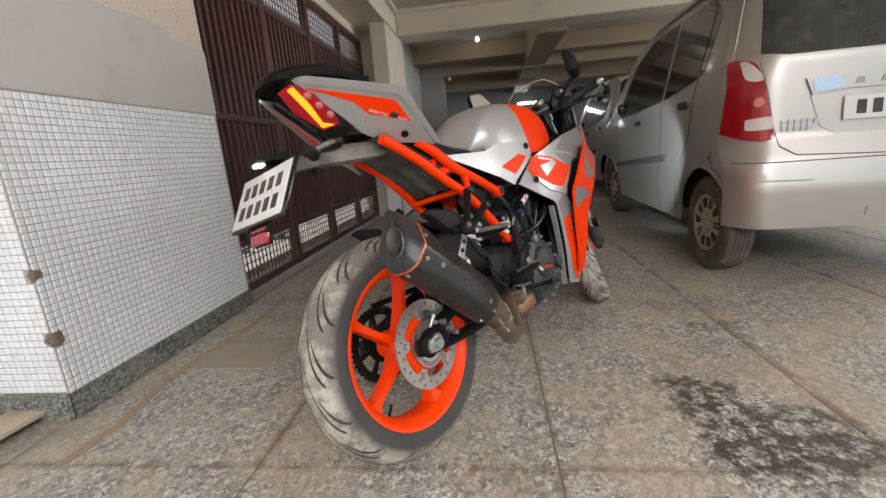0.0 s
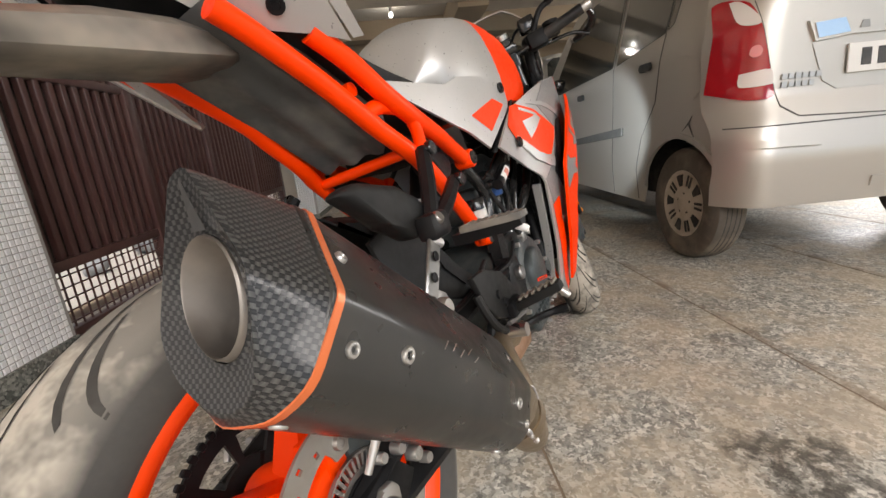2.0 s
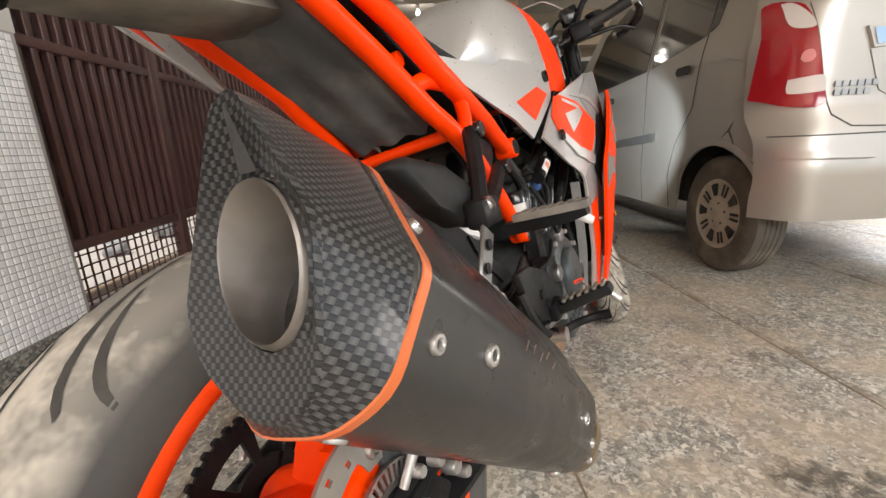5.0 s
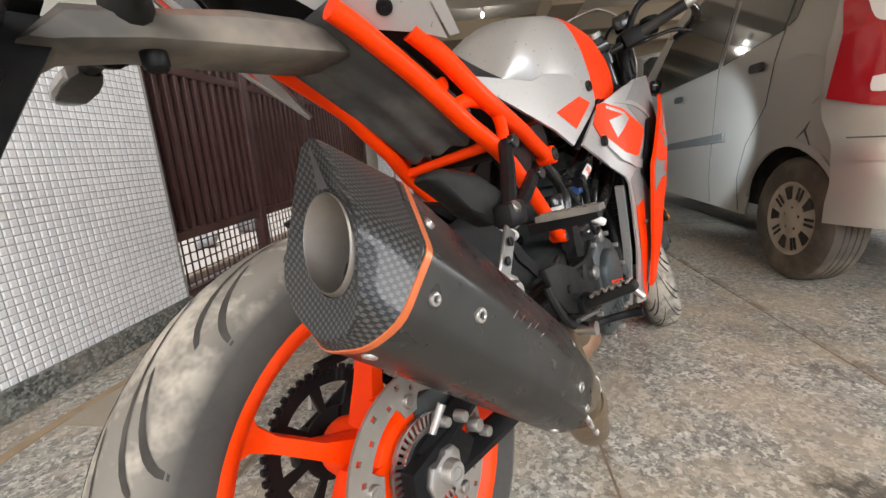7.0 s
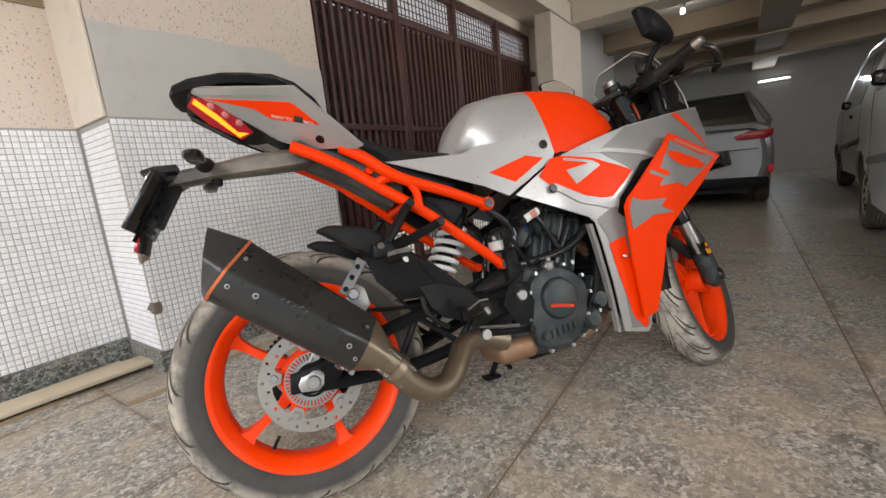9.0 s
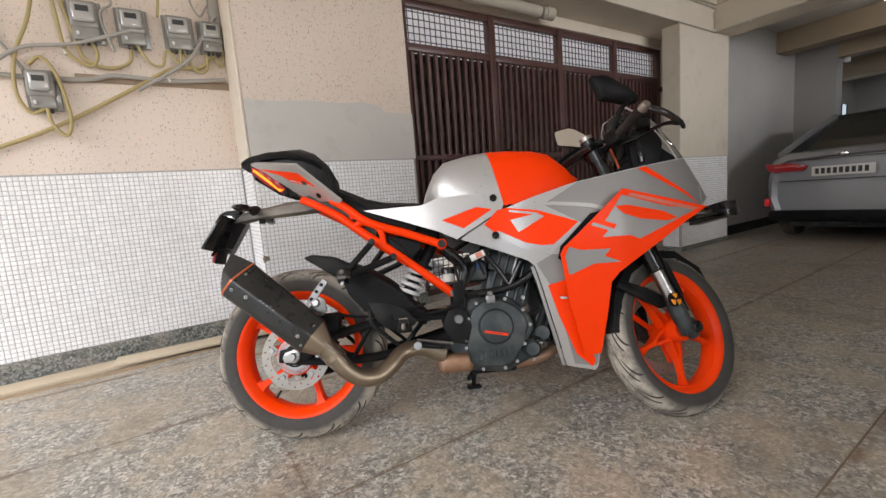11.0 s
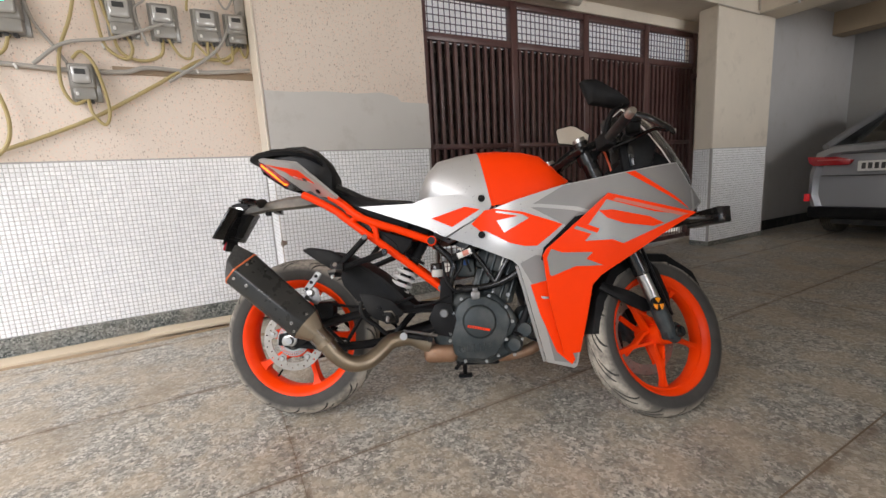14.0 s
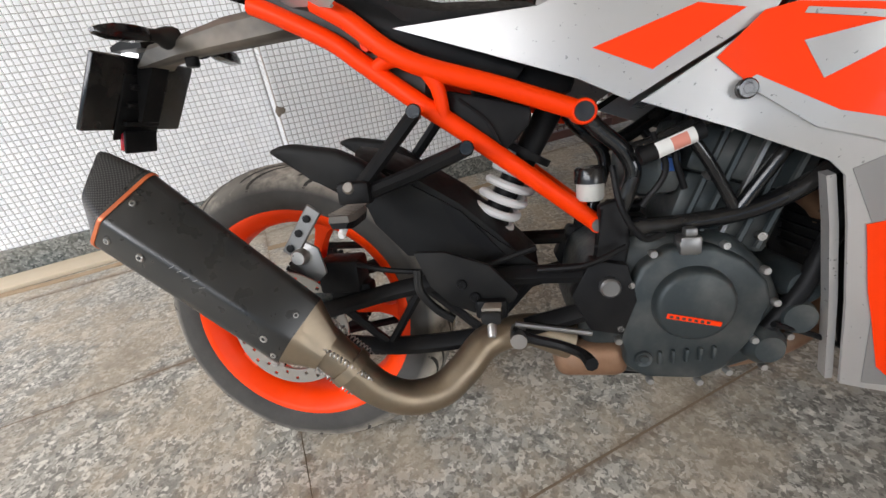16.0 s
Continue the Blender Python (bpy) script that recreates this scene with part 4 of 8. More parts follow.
for x, y, z, r, out in ((0.0255, -0.0515, -0.0268, 0.0046, (0, -1, -0.14)), (0.0747, -0.0515, -0.0205, 0.0056, (0, -1, -0.14)), (0.0258, -0.0315, 0.0315, 0.0042, (0, -0.8, 0.6)), (0.2694, -0.0440, -0.0300, 0.0055, (0, -1, -0.14)), (0.288, -0.0250, 0.0180, 0.0042, (0, -0.8, 0.6)), (0.292, -0.0415, -0.0470, 0.0042, (0, -1, -0.14)), (0.0185, -0.012, -0.0650, 0.0052, (0, -0.05, -1)), (0.285, -0.010, -0.0735, 0.0052, (0, -0.05, -1))):
    turn = Vector(out).to_track_quat("Z", "Y").to_matrix().to_4x4()
    part("rivet", lathe([(r * 0.46, -0.0010), (r * 0.50, 0.0010), (r * 0.60, 0.0015), (r * 0.90, 0.0013), (r * 1.05, 0.0002), (r * 1.05, -0.0020)], 20, "z"), ALLOY, muffler, m=Matrix.Translation((x, y, z)) @ turn)
bm = loft([rounded_ring(SLEEVE_END, 0.300, 0.975), rounded_ring(SLEEVE_END, 0.304, 0.95), [(0.352, -0.002 - 0.031 * math.cos(math.atan2(z + 0.016, -y)), 0.031 * math.sin(math.atan2(z + 0.016, -y)) - 0.020) for x, y, z in s_back]], caps=False)
part("inlet_cone", bm, PIPE, muffler, "bare metal inlet cone")
for k in range(5):
    part("scratch", boxes((-0.0040, 0.0040, -0.0003, 0.0003, -0.0003, 0.0003)), STEEL, muffler, m=pose(0.118 + 0.012 * k, -0.0521 + 0.0002 * k, -0.0050 + 0.002 * math.sin(9 * k), 0, -60 + 5 * k, 0))

# exhaust pipe with springs, collector and header
pipe = part("exhaust_pipe", tube([(0.118, -0.233, 0.352), (0.150, -0.228, 0.312), (0.190, -0.216, 0.258), (0.235, -0.198, 0.226), (0.285, -0.178, 0.226), (0.325, -0.155, 0.252), (0.365, -0.125, 0.285), (0.43, -0.098, 0.290), (0.50, -0.085, 0.265)], [0.031, 0.0295, 0.0275, 0.0275, 0.0275, 0.0275, 0.0275, 0.0275, 0.036], 24, 8), PIPE, bike, "tan heat-stained exhaust pipe")
part("pipe_collar", lathe([(0.029, -0.008), (0.0335, -0.008), (0.0335, 0.008), (0.029, 0.008)], 28, "x", closed=True), PIPE, pipe, m=Matrix.Translation((0.158, -0.226, 0.301)) @ Matrix.Rotation(radians(53), 4, "Y"))
for a, b in (((0.140, -0.262, 0.352), (0.196, -0.240, 0.286)), ((0.128, -0.205, 0.372), (0.186, -0.192, 0.302)), ((0.108, -0.252, 0.322), (0.160, -0.240, 0.262))):
    p, q = Vector(a), Vector(b)
    d = (q - p).normalized()
    u = d.orthogonal().normalized()
    v = d.cross(u)
    pts = [p.lerp(q, i / 119) + 0.0032 * (math.cos(i * 0.75) * u + math.sin(i * 0.75) * v) * (1 if 8 < i < 111 else 0.2) for i in range(120)]
    part("pipe_spring", tube(pts, 0.0011, 5, 1), STEEL, pipe, "small steel retaining spring")
part("collector", boxes((0.475, 0.60, -0.11, 0.04, 0.195, 0.262), bevel=0.024, segs=3), COPPER, bike, "rust-tinted exhaust collector")
part("header_pipe", tube([(0.58, -0.04, 0.222), (0.76, -0.05, 0.205), (0.90, -0.03, 0.24), (0.955, 0.0, 0.34), (0.93, 0.0, 0.44), (0.87, 0.0, 0.50)], 0.021, 14), COPPER, bike, "rusty header pipe")

# engine: cases, clutch cover, cylinder, head, pump and details
bm = prism([(0.50, 0.30), (0.52, 0.42), (0.60, 0.47), (0.74, 0.46), (0.80, 0.40), (0.83, 0.33), (0.80, 0.24), (0.70, 0.20), (0.56, 0.22)], -0.115, 0.115, 0.02, 3)
engine = part("engine_case", bm, ENGINE, bike, "dark grey cast engine cases", m=pose(0.006, 0.020, -0.020))
cover = [(0.574, 0.300), (0.578, 0.375), (0.600, 0.425), (0.640, 0.452), (0.700, 0.452), (0.745, 0.430), (0.780, 0.392), (0.790, 0.352), (0.765, 0.300), (0.735, 0.245), (0.695, 0.225), (0.612, 0.228), (0.580, 0.250)]
part("clutch_cover", prism(cover, -0.143, -0.110, 0.009, 3), ENGINE, engine, "dark grey clutch cover")
part("clutch_dome", lathe([(0.0001, -0.160), (0.050, -0.160), (0.055, -0.158), (0.058, -0.153), (0.060, -0.146), (0.061, -0.138)], 56), ENGINE, engine, "round clutch dome", m=pose(0.676, 0, 0.362))
bm = boxes((-0.040, 0.040, -0.1638, -0.1615, -0.0042, 0.0042), bevel=0.001, segs=1)
part("cover_stripe", bm, ORANGE, engine, "orange stripe with unreadable lettering", m=pose(0.672, 0.002, 0.341, 0, 12, 0))
for k in range(7):
    part("stripe_mark", boxes((-0.036 + k * 0.009, -0.031 + k * 0.009, -0.1644, -0.1635, -0.0020, 0.0020)), PLATEINK, engine, m=pose(0.672, 0.002, 0.341, 0, 12, 0))
for k in range(5):
    part("cover_rib", boxes((0.628 + k * 0.020, 0.635 + k * 0.020, -0.150, -0.138, 0.256 + 0.002 * k, 0.280 + 0.002 * k), bevel=0.003), ENGINE, engine)
part("oil_plug", lathe([(0.0001, -0.150), (0.006, -0.150), (0.008, -0.146), (0.013, -0.148), (0.015, -0.138)], 20), ENGINE, engine, m=pose(0.607, 0, 0.266))
bm = boxes((0.650, 0.682, -0.150, -0.120, 0.440, 0.470), bevel=0.006)
box(bm, 0.657, 0.675, -0.148, -0.13, 0.468, 0.482, bevel=0.004)
part("cable_clamp", bm, BOLTGREY, engine)
for x, z in ((0.584, 0.395), (0.615, 0.444), (0.655, 0.458), (0.715, 0.452), (0.773, 0.410), (0.792, 0.358), (0.768, 0.296), (0.736, 0.240), (0.694, 0.222), (0.619, 0.224), (0.568, 0.298), (0.570, 0.322)):
    bolt(engine, (x, -0.142, z), 0.0060, ALLOY, h=0.006)
part("water_pump", lathe([(0.0001, -0.140), (0.022, -0.140), (0.028, -0.130), (0.032, -0.125), (0.034, -0.10)], 24), ENGINE, engine, m=pose(0.795, 0, 0.275))
for a in (30, 150, 270):
    bolt(engine, (0.795 + 0.036 * math.cos(radians(a)), -0.128, 0.275 + 0.036 * math.sin(radians(a))), 0.006)
LEAN = Matrix.Translation((0.72, 0, 0.44)) @ Matrix.Rotation(radians(18), 4, "Y")
for name, row, label in (("cylinder", (-0.075, 0.085, -0.085, 0.085, 0.0, 0.10), "grey cast cylinder"), ("cylinder_head", (-0.085, 0.095, -0.095, 0.095, 0.10, 0.175), "grey cylinder head"), ("head_cover", (-0.07, 0.08, -0.085, 0.085, 0.175, 0.225), "")):
    part(name, boxes(row, bevel=0.010), ENGINE, engine, label, m=LEAN)
for k in range(3):
    for x in (-0.05, 0.06):
        bolt(engine, LEAN @ Vector((x, -0.097, 0.03 + 0.07 * k)), 0.008)
for k in range(5):
    part("casting_rib", tube([LEAN @ Vector((-0.055 + 0.03 * k, -0.092, 0.01)), LEAN @ Vector((-0.05 + 0.03 * k, -0.099, 0.17))], 0.0055, 6), BOLTGREY if k == 2 else ENGINE, engine)
part("coolant_hose", tube([(0.80, -0.115, 0.30), (0.84, -0.12, 0.37), (0.88, -0.11, 0.46), (0.94, -0.09, 0.52)], 0.014, 10), BLACK, engine)
part("starter_motor", lathe([(0.0001, -0.12), (0.026, -0.12), (0.028, -0.11), (0.028, 0.02)], 20), ENGINE, engine, m=pose(0.845, 0, 0.37))
part("oil_filter_cap", lathe([(0.0001, -0.135), (0.024, -0.135), (0.028, -0.125), (0.028, -0.10)], 20), ENGINE, engine, m=pose(0.835, 0, 0.325))
part("engine_guard", boxes((0.59, 0.75, -0.07, 0.07, 0.178, 0.200), bevel=0.010), BLACK, bike, "black plastic engine guard")
part("radiator", boxes((0.915, 0.955, -0.13, 0.13, 0.36, 0.60), bevel=0.006), BLACK, bike, "black radiator behind the fairing", m=None)
for k in range(12):
    part("radiator_fin", boxes((0.908, 0.916, -0.12, 0.12, 0.375 + 0.018 * k, 0.379 + 0.018 * k)), BLACK, bike)

# black trellis main frame
for sgn in (-1, 1):
    for pts, r in (
        ([(0.525, 0.088, 0.640), (0.548, 0.090, 0.612), (0.580, 0.092, 0.582), (0.597, 0.092, 0.548), (0.590, 0.090, 0.512), (0.576, 0.086, 0.470), (0.565, 0.084, 0.430)], 0.0125),
        ([(0.597, 0.092, 0.575), (0.640, 0.100, 0.590), (0.700, 0.110, 0.625), (0.80, 0.12, 0.69), (0.95, 0.12, 0.79)], 0.014),
        ([(0.605, 0.078, 0.457), (0.66, 0.080, 0.458), (0.735, 0.088, 0.468), (0.79, 0.098, 0.488), (0.845, 0.108, 0.525), (0.93, 0.115, 0.605)], 0.0135),
        ([(0.668, 0.100, 0.596), (0.700, 0.098, 0.552), (0.747, 0.090, 0.475)], 0.0085),
        ([(0.747, 0.090, 0.475), (0.81, 0.10, 0.58), (0.88, 0.11, 0.68)], 0.010),
    ):
        part("frame_tube", tube([(x, sgn * y, z) for x, y, z in pts], r, 12), GLOSSBLACK, bike)
    bm = prism([(0.545, 0.50), (0.580, 0.51), (0.592, 0.44), (0.580, 0.36), (0.570, 0.30), (0.535, 0.30), (0.530, 0.36), (0.548, 0.43)], sgn * 0.100 - 0.012, sgn * 0.100 + 0.012, 0.005)
    part("frame_plate", bm, BLACK, bike)
    part("tube_cap", lathe([(0.0001, -0.012), (0.0165, -0.012), (0.0165, 0.012), (0.0001, 0.012)], 16, "x"), GLOSSBLACK, bike, m=pose(0.610, sgn * 0.078, 0.457))
    bolt(bike, (0.604, sgn * 0.108, 0.575), 0.010, GLOSSBLACK, "frame_bolt", (0, sgn, 0), 0.008)
SLEEVE_AT = Matrix.Translation((0.606, -0.128, 0.574)) @ Matrix.Rotation(radians(-21), 4, "Y")
part("fuse_sleeve", tube([(-0.012, 0, 0), (0.075, 0, 0)], 0.0125, 14), BLACK, bike, m=SLEEVE_AT)
bm = loft([[(x, -0.0131 * math.cos(a), 0.0131 * math.sin(a)) for a in np.linspace(-1.0, 1.0, 8)] for x in (0.010, 0.062)], closed=False)
part("warning_sticker", bm, PLATEWHITE, bike, "pale sticker with a red patch", m=SLEEVE_AT)
bm = loft([[(x, -0.0134 * math.cos(a), 0.0134 * math.sin(a)) for a in np.linspace(-0.75, 0.75, 6)] for x in (0.030, 0.052)], closed=False)
part("sticker_patch", bm, paint("faded_sticker_red", (0.62, 0.22, 0.16), 0.5), bike, m=SLEEVE_AT)

# orange trellis subframe
for sgn in (-1, 1):
    up = [(0.522, 0.103, 0.640), (0.45, 0.112, 0.668), (0.40, 0.120, 0.687), (0.30, 0.131, 0.722), (0.25, 0.130, 0.750), (0.20, 0.123, 0.793), (0.15, 0.115, 0.826)]
    lo = [(0.546, 0.080, 0.468), (0.45, 0.098, 0.548), (0.345, 0.112, 0.632), (0.29, 0.113, 0.673), (0.25, 0.106, 0.704), (0.20, 0.101, 0.744), (0.16, 0.096, 0.776), (0.08, 0.094, 0.822), (0.04, 0.092, 0.842)]
    shift = -0.037 if sgn > 0 else 0.0
    for pts, r in ((up, 0.0145), (lo, 0.0140), ([(0.300, 0.131, 0.722), (0.318, 0.125, 0.690), (0.322, 0.117, 0.650)], 0.0105), ([(0.222, 0.104, 0.728), (0.25, 0.115, 0.738), (0.285, 0.128, 0.732)], 0.0115)):
        part("subframe_tube", tube([(x, sgn * y + shift * min(1.0, max(0.0, (0.45 - x) / 0.2)), z) for x, y, z in pts], r, 12), ORANGE, bike, "orange painted subframe tube")
    for x, y, z, r in ((0.522, 0.103, 0.640, 0.0185), (0.547, 0.080, 0.467, 0.0135)):
        part("subframe_lug", lathe([(0.0001, -0.016), (r - 0.002, -0.018), (r, -0.015), (r, 0.015), (r - 0.002, 0.018), (0.0001, 0.016)], 24), ORANGE, bike, m=pose(x, sgn * y, z))
        part("lug_cap", lathe([(0.0001, -0.0205), (r * 0.72, -0.0205), (r * 0.78, -0.017)], 20), GLOSSBLACK if r > 0.015 else BOLTGREY, bike, m=pose(x, sgn * y, z) @ (pose(0, 0, 0, 0, 0, 180) if sgn > 0 else Matrix()))
part("subframe_cross_tube", tube([(0.296, -0.115, 0.670), (0.297, 0.082, 0.668)], 0.0095, 10), ORANGE, bike)
part("subframe_cross_tube", tube([(0.215, -0.105, 0.765), (0.215, 0.065, 0.765)], 0.010, 10), ORANGE, bike)

# tray under the seat, airbox side: shallow ribs along its lower face
rows = []
for y in np.linspace(-0.086, 0.056, 17):
    d = 0.004 * math.sin((y + 0.086) / 0.142 * math.pi * 5) - (0.012 if abs(y + 0.015) > 0.063 else 0.0)
    rows.append([(x, y, z - (d if k in (1, 2, 3) else 0.0)) for k, (x, z) in enumerate([(0.045, 0.855), (0.060, 0.832), (0.17, 0.765), (0.282, 0.683), (0.292, 0.690), (0.30, 0.735), (0.22, 0.800), (0.12, 0.862)])])
part("undertray", loft(rows), TRAY, bike, "dusty grey plastic undertray")
part("seat_base", prism([(0.10, 0.852), (0.14, 0.866), (0.26, 0.805), (0.45, 0.715), (0.43, 0.69), (0.30, 0.738), (0.22, 0.785)], -0.100, 0.065, 0.008), BLACK, bike)
for sgn in (-1, 1):
    part("airbox_side", prism([(0.325, 0.690), (0.450, 0.655), (0.448, 0.630), (0.409, 0.592), (0.365, 0.606), (0.330, 0.645)], sgn * 0.095 - 0.01, sgn * 0.095 + 0.01, 0.006), BLACK, bike)
    part("airbox_crease", tube([(0.345, sgn * 0.106, 0.675), (0.385, sgn * 0.107, 0.640), (0.405, sgn * 0.107, 0.60)], 0.003, 6), BLACK, bike)
part("battery_box", boxes((0.36, 0.52, -0.070, 0.075, 0.665, 0.78), bevel=0.02), BLACK, bike)

# rear shock: white coil spring on a dark damper, canister and brake fluid pot
A, Z = Vector((0.340, -0.015, 0.405)), Vector((0.487, -0.015, 0.650))
D = (Z - A).normalized()
side, over = Vector((0, 1, 0)), D.cross(Vector((0, 1, 0)))
shock = part("shock_damper", tube([A, A.lerp(Z, 0.5), Z], 0.022, 16, 1), BLACK, bike, "black rear shock damper")
pts = []
for i in range(150):
    t = i / 149
    a = 2 * math.pi * 5.4 * t
    pts.append(A.lerp(Z, 0.20 + 0.48 * t) + 0.037 * (math.cos(a) * side + math.sin(a) * over))
part("coil_spring", tube(pts, 0.0076, 8, 1), WHITEPAINT, shock, "white coil spring")
for t in (0.16, 0.72):
    part("spring_seat", tube([A.lerp(Z, t - 0.02), A.lerp(Z, t + 0.02)], 0.043, 20), BLACK, shock)
part("brake_fluid_pot", lathe([(0.0001, -0.025), (0.018, -0.025), (0.021, -0.02), (0.021, 0.004)], 20, "z"), RESERVOIR, bike, "translucent brake fluid pot", m=pose(0.536, -0.088, 0.532))
part("pot_lid", lathe([(0.024, 0.002), (0.024, 0.022), (0.021, 0.026), (0.0001, 0.026)], 20, "z"), GLOSSBLACK, bike, m=pose(0.536, -0.088, 0.532))
part("throttle_body", boxes((0.60, 0.68, -0.07, 0.07, 0.50, 0.58), bevel=0.02), ENGINE, bike)
for k, pts in enumerate(([(0.62, -0.10, 0.60), (0.63, -0.13, 0.55), (0.60, -0.13, 0.50)], [(0.66, -0.09, 0.62), (0.645, -0.12, 0.57), (0.66, -0.12, 0.52)], [(0.56, -0.12, 0.56), (0.57, -0.14, 0.50), (0.60, -0.14, 0.455), (0.63, -0.14, 0.46)], [(0.45, -0.12, 0.405), (0.52, -0.135, 0.415), (0.58, -0.13, 0.44)], [(0.80, -0.12, 0.30), (0.87, -0.10, 0.27), (0.95, -0.07, 0.225)])):
    part("cable", tube(pts, 0.0048, 8), BLACK, bike)
part("connector", boxes((0.635, 0.655, -0.115, -0.095, 0.545, 0.565), bevel=0.003), paint("blue_plastic", (0.03, 0.12, 0.42), 0.4), bike)

# side stand
part("side_stand", tube([(0.62, 0.10, 0.24), (0.618, 0.19, 0.15), (0.617, 0.258, 0.078)], [0.013, 0.011, 0.010], 10), BLACK, bike, "black side stand")
part("stand_foot", boxes((0.588, 0.648, 0.245, 0.300, 0.058, 0.070), bevel=0.005), BLACK, bike)
part("gear_lever", tube([(0.62, 0.13, 0.26), (0.66, 0.15, 0.20), (0.60, 0.10, 0.15), (0.585, 0.06, 0.14)], 0.008, 8), BLACK, bike)

# ---- bodywork ----


def fairing_y(x, z):
    return -interp(x, [0.58, 0.72, 0.82, 0.95, 1.2, 1.30, 1.37, 1.45, 1.52], [0.16, 0.163, 0.185, 0.198, 0.196, 0.178, 0.163, 0.128, 0.06]) * interp(z, [0.17, 0.35, 0.6, 0.75, 0.87], [0.54, 0.78, 1, 1, 0.97])


def wing_y(x, z):
    """The wing stands off the fairing and closes on it toward the nose."""
    return -max(interp(z, [0.2, 0.35, 0.6, 0.75], [0.124, 0.166, 0.217, 0.225]) - max(0, x - 1.1) * 0.20, 0.002 - fairing_y(x, z))


def tail_y(x, z):
    """The tail flanks are flat and lean out toward the top."""
    return 1.354 - 1.176 * x - 1.588 * z


TAIL_MID = -0.015


def flank_y(x, z):
    return -interp(x, [0.25, 0.5, 0.7, 0.9], [0.105, 0.138, 0.156, 0.16])


def pair(name, outline, surface, mat, thick=0.004, lift=0.0, label="", parent=None, rounded=0, step=0.03):
    """The same sheet on both flanks."""
    bm = panel(outline, surface, thick, step, lift, rounded)
    other = mirrored(bm)
    a = part(name, bm, mat, parent or bike, label)
    part(name, other, mat, parent or bike, label)
    return a


FAIRING = [(0.585, 0.645), (0.741, 0.735), (0.835, 0.764), (0.988, 0.803), (1.139, 0.826), (1.399, 0.87), (1.446, 0.792), (1.518, 0.735), (1.43, 0.684), (1.282, 0.613), (1.099, 0.488), (1.07, 0.457), (1.051, 0.358), (1.021, 0.176), (1.009, 0.164), (0.913, 0.188), (0.868, 0.363), (0.844, 0.465), (0.825, 0.532), (0.805, 0.552), (0.704, 0.598)]
pair("side_fairing", FAIRING, fairing_y, SILVER, 0.005, label="silver-grey side fairing")
# shading of the silver fairing, laid on as thin grey sheets
pair("fairing_shade", [(0.99, 0.80), (1.139, 0.823), (1.395, 0.865), (1.442, 0.79), (1.505, 0.735), (1.42, 0.688), (1.10, 0.60), (0.98, 0.668), (0.87, 0.735)], fairing_y, GREYBODY, 0.001, 0.0012, "thin grey sheet painted as shade on the upper silver fairing")
pair("leg_shade", [(0.83, 0.54), (0.90, 0.575), (0.97, 0.58), (1.06, 0.455), (1.045, 0.36), (1.015, 0.18), (0.94, 0.192), (0.90, 0.363), (0.87, 0.465)], fairing_y, GREYBODY, 0.001, 0.0012)
pair("fairing_decal", [(0.67, 0.687), (0.718, 0.733), (0.749, 0.737), (0.848, 0.718), (0.979, 0.667), (0.943, 0.638), (0.889, 0.598), (0.828, 0.6), (0.714, 0.648)], fairing_y, ORANGE, 0.001, 0.0026, "orange fairing decal")
pair("arrow_decal", [(0.848, 0.707), (0.868, 0.695), (0.781, 0.65), (0.758, 0.694)], fairing_y, SILVER, 0.001, 0.0040)
pair("line_decal", [(0.755, 0.723), (0.845, 0.702), (0.848, 0.709), (0.758, 0.729)], fairing_y, SILVER, 0.001, 0.0040)
pair("stripe_decal", [(1.206, 0.833), (1.237, 0.839), (1.398, 0.734), (1.433, 0.704)], fairing_y, ORANGE, 0.001, 0.0026)
pair("leg_decal", [(0.863, 0.465), (0.921, 0.479), (0.948, 0.361), (1.012, 0.196), (1.0, 0.177), (0.947, 0.226), (0.892, 0.362)], fairing_y, ORANGE, 0.001, 0.0026)
pair("fairing_crease", [(0.80, 0.735), (0.90, 0.742), (1.03, 0.724), (1.10, 0.700), (1.10, 0.692), (1.02, 0.712), (0.90, 0.730)], fairing_y, SILVER, 0.003, 0.004, "raised crease line")
pair("fairing_step", [(0.70, 0.655), (0.715, 0.662), (0.80, 0.612), (0.88, 0.590), (0.96, 0.575), (0.96, 0.555), (0.86, 0.570), (0.78, 0.595)], fairing_y, SILVER, 0.006, 0.006)
wing = pair("fairing_wing", [(1.128, 0.76), (1.442, 0.688), (1.305, 0.614), (1.094, 0.489), (1.065, 0.458), (1.048, 0.359), (1.024, 0.226), (0.97, 0.218), (0.923, 0.397), (0.902, 0.561), (0.915, 0.583)], wing_y, ORANGE, 0.008, 0.012, "orange outer fairing wing")
pair("wing_decal", [(1.049, 0.65), (1.119, 0.738), (1.287, 0.694), (1.399, 0.681), (1.171, 0.591), (1.135, 0.605), (1.041, 0.604), (1.063, 0.626), (1.007, 0.646), (1.019, 0.66)], wing_y, GREYBODY, 0.001, 0.0135, "jagged grey wing decal")
pair("wing_oval", [(1.091, 0.702), (1.136, 0.704), (1.268, 0.678), (1.32, 0.654), (1.278, 0.645), (1.179, 0.657), (1.118, 0.677)], wing_y, ORANGE, 0.001, 0.0150)
pair("wing_bar", [(1.015, 0.655), (1.022, 0.669), (1.09, 0.642), (1.081, 0.628)], wing_y, ORANGE, 0.001, 0.0150)
pair("wing_star", [(0.924, 0.496), (0.915, 0.553), (0.929, 0.583), (0.967, 0.569), (1.065, 0.566), (1.044, 0.544), (1.099, 0.521), (1.008, 0.522), (0.932, 0.493)], wing_y, GREYBODY, 0.001, 0.0135)
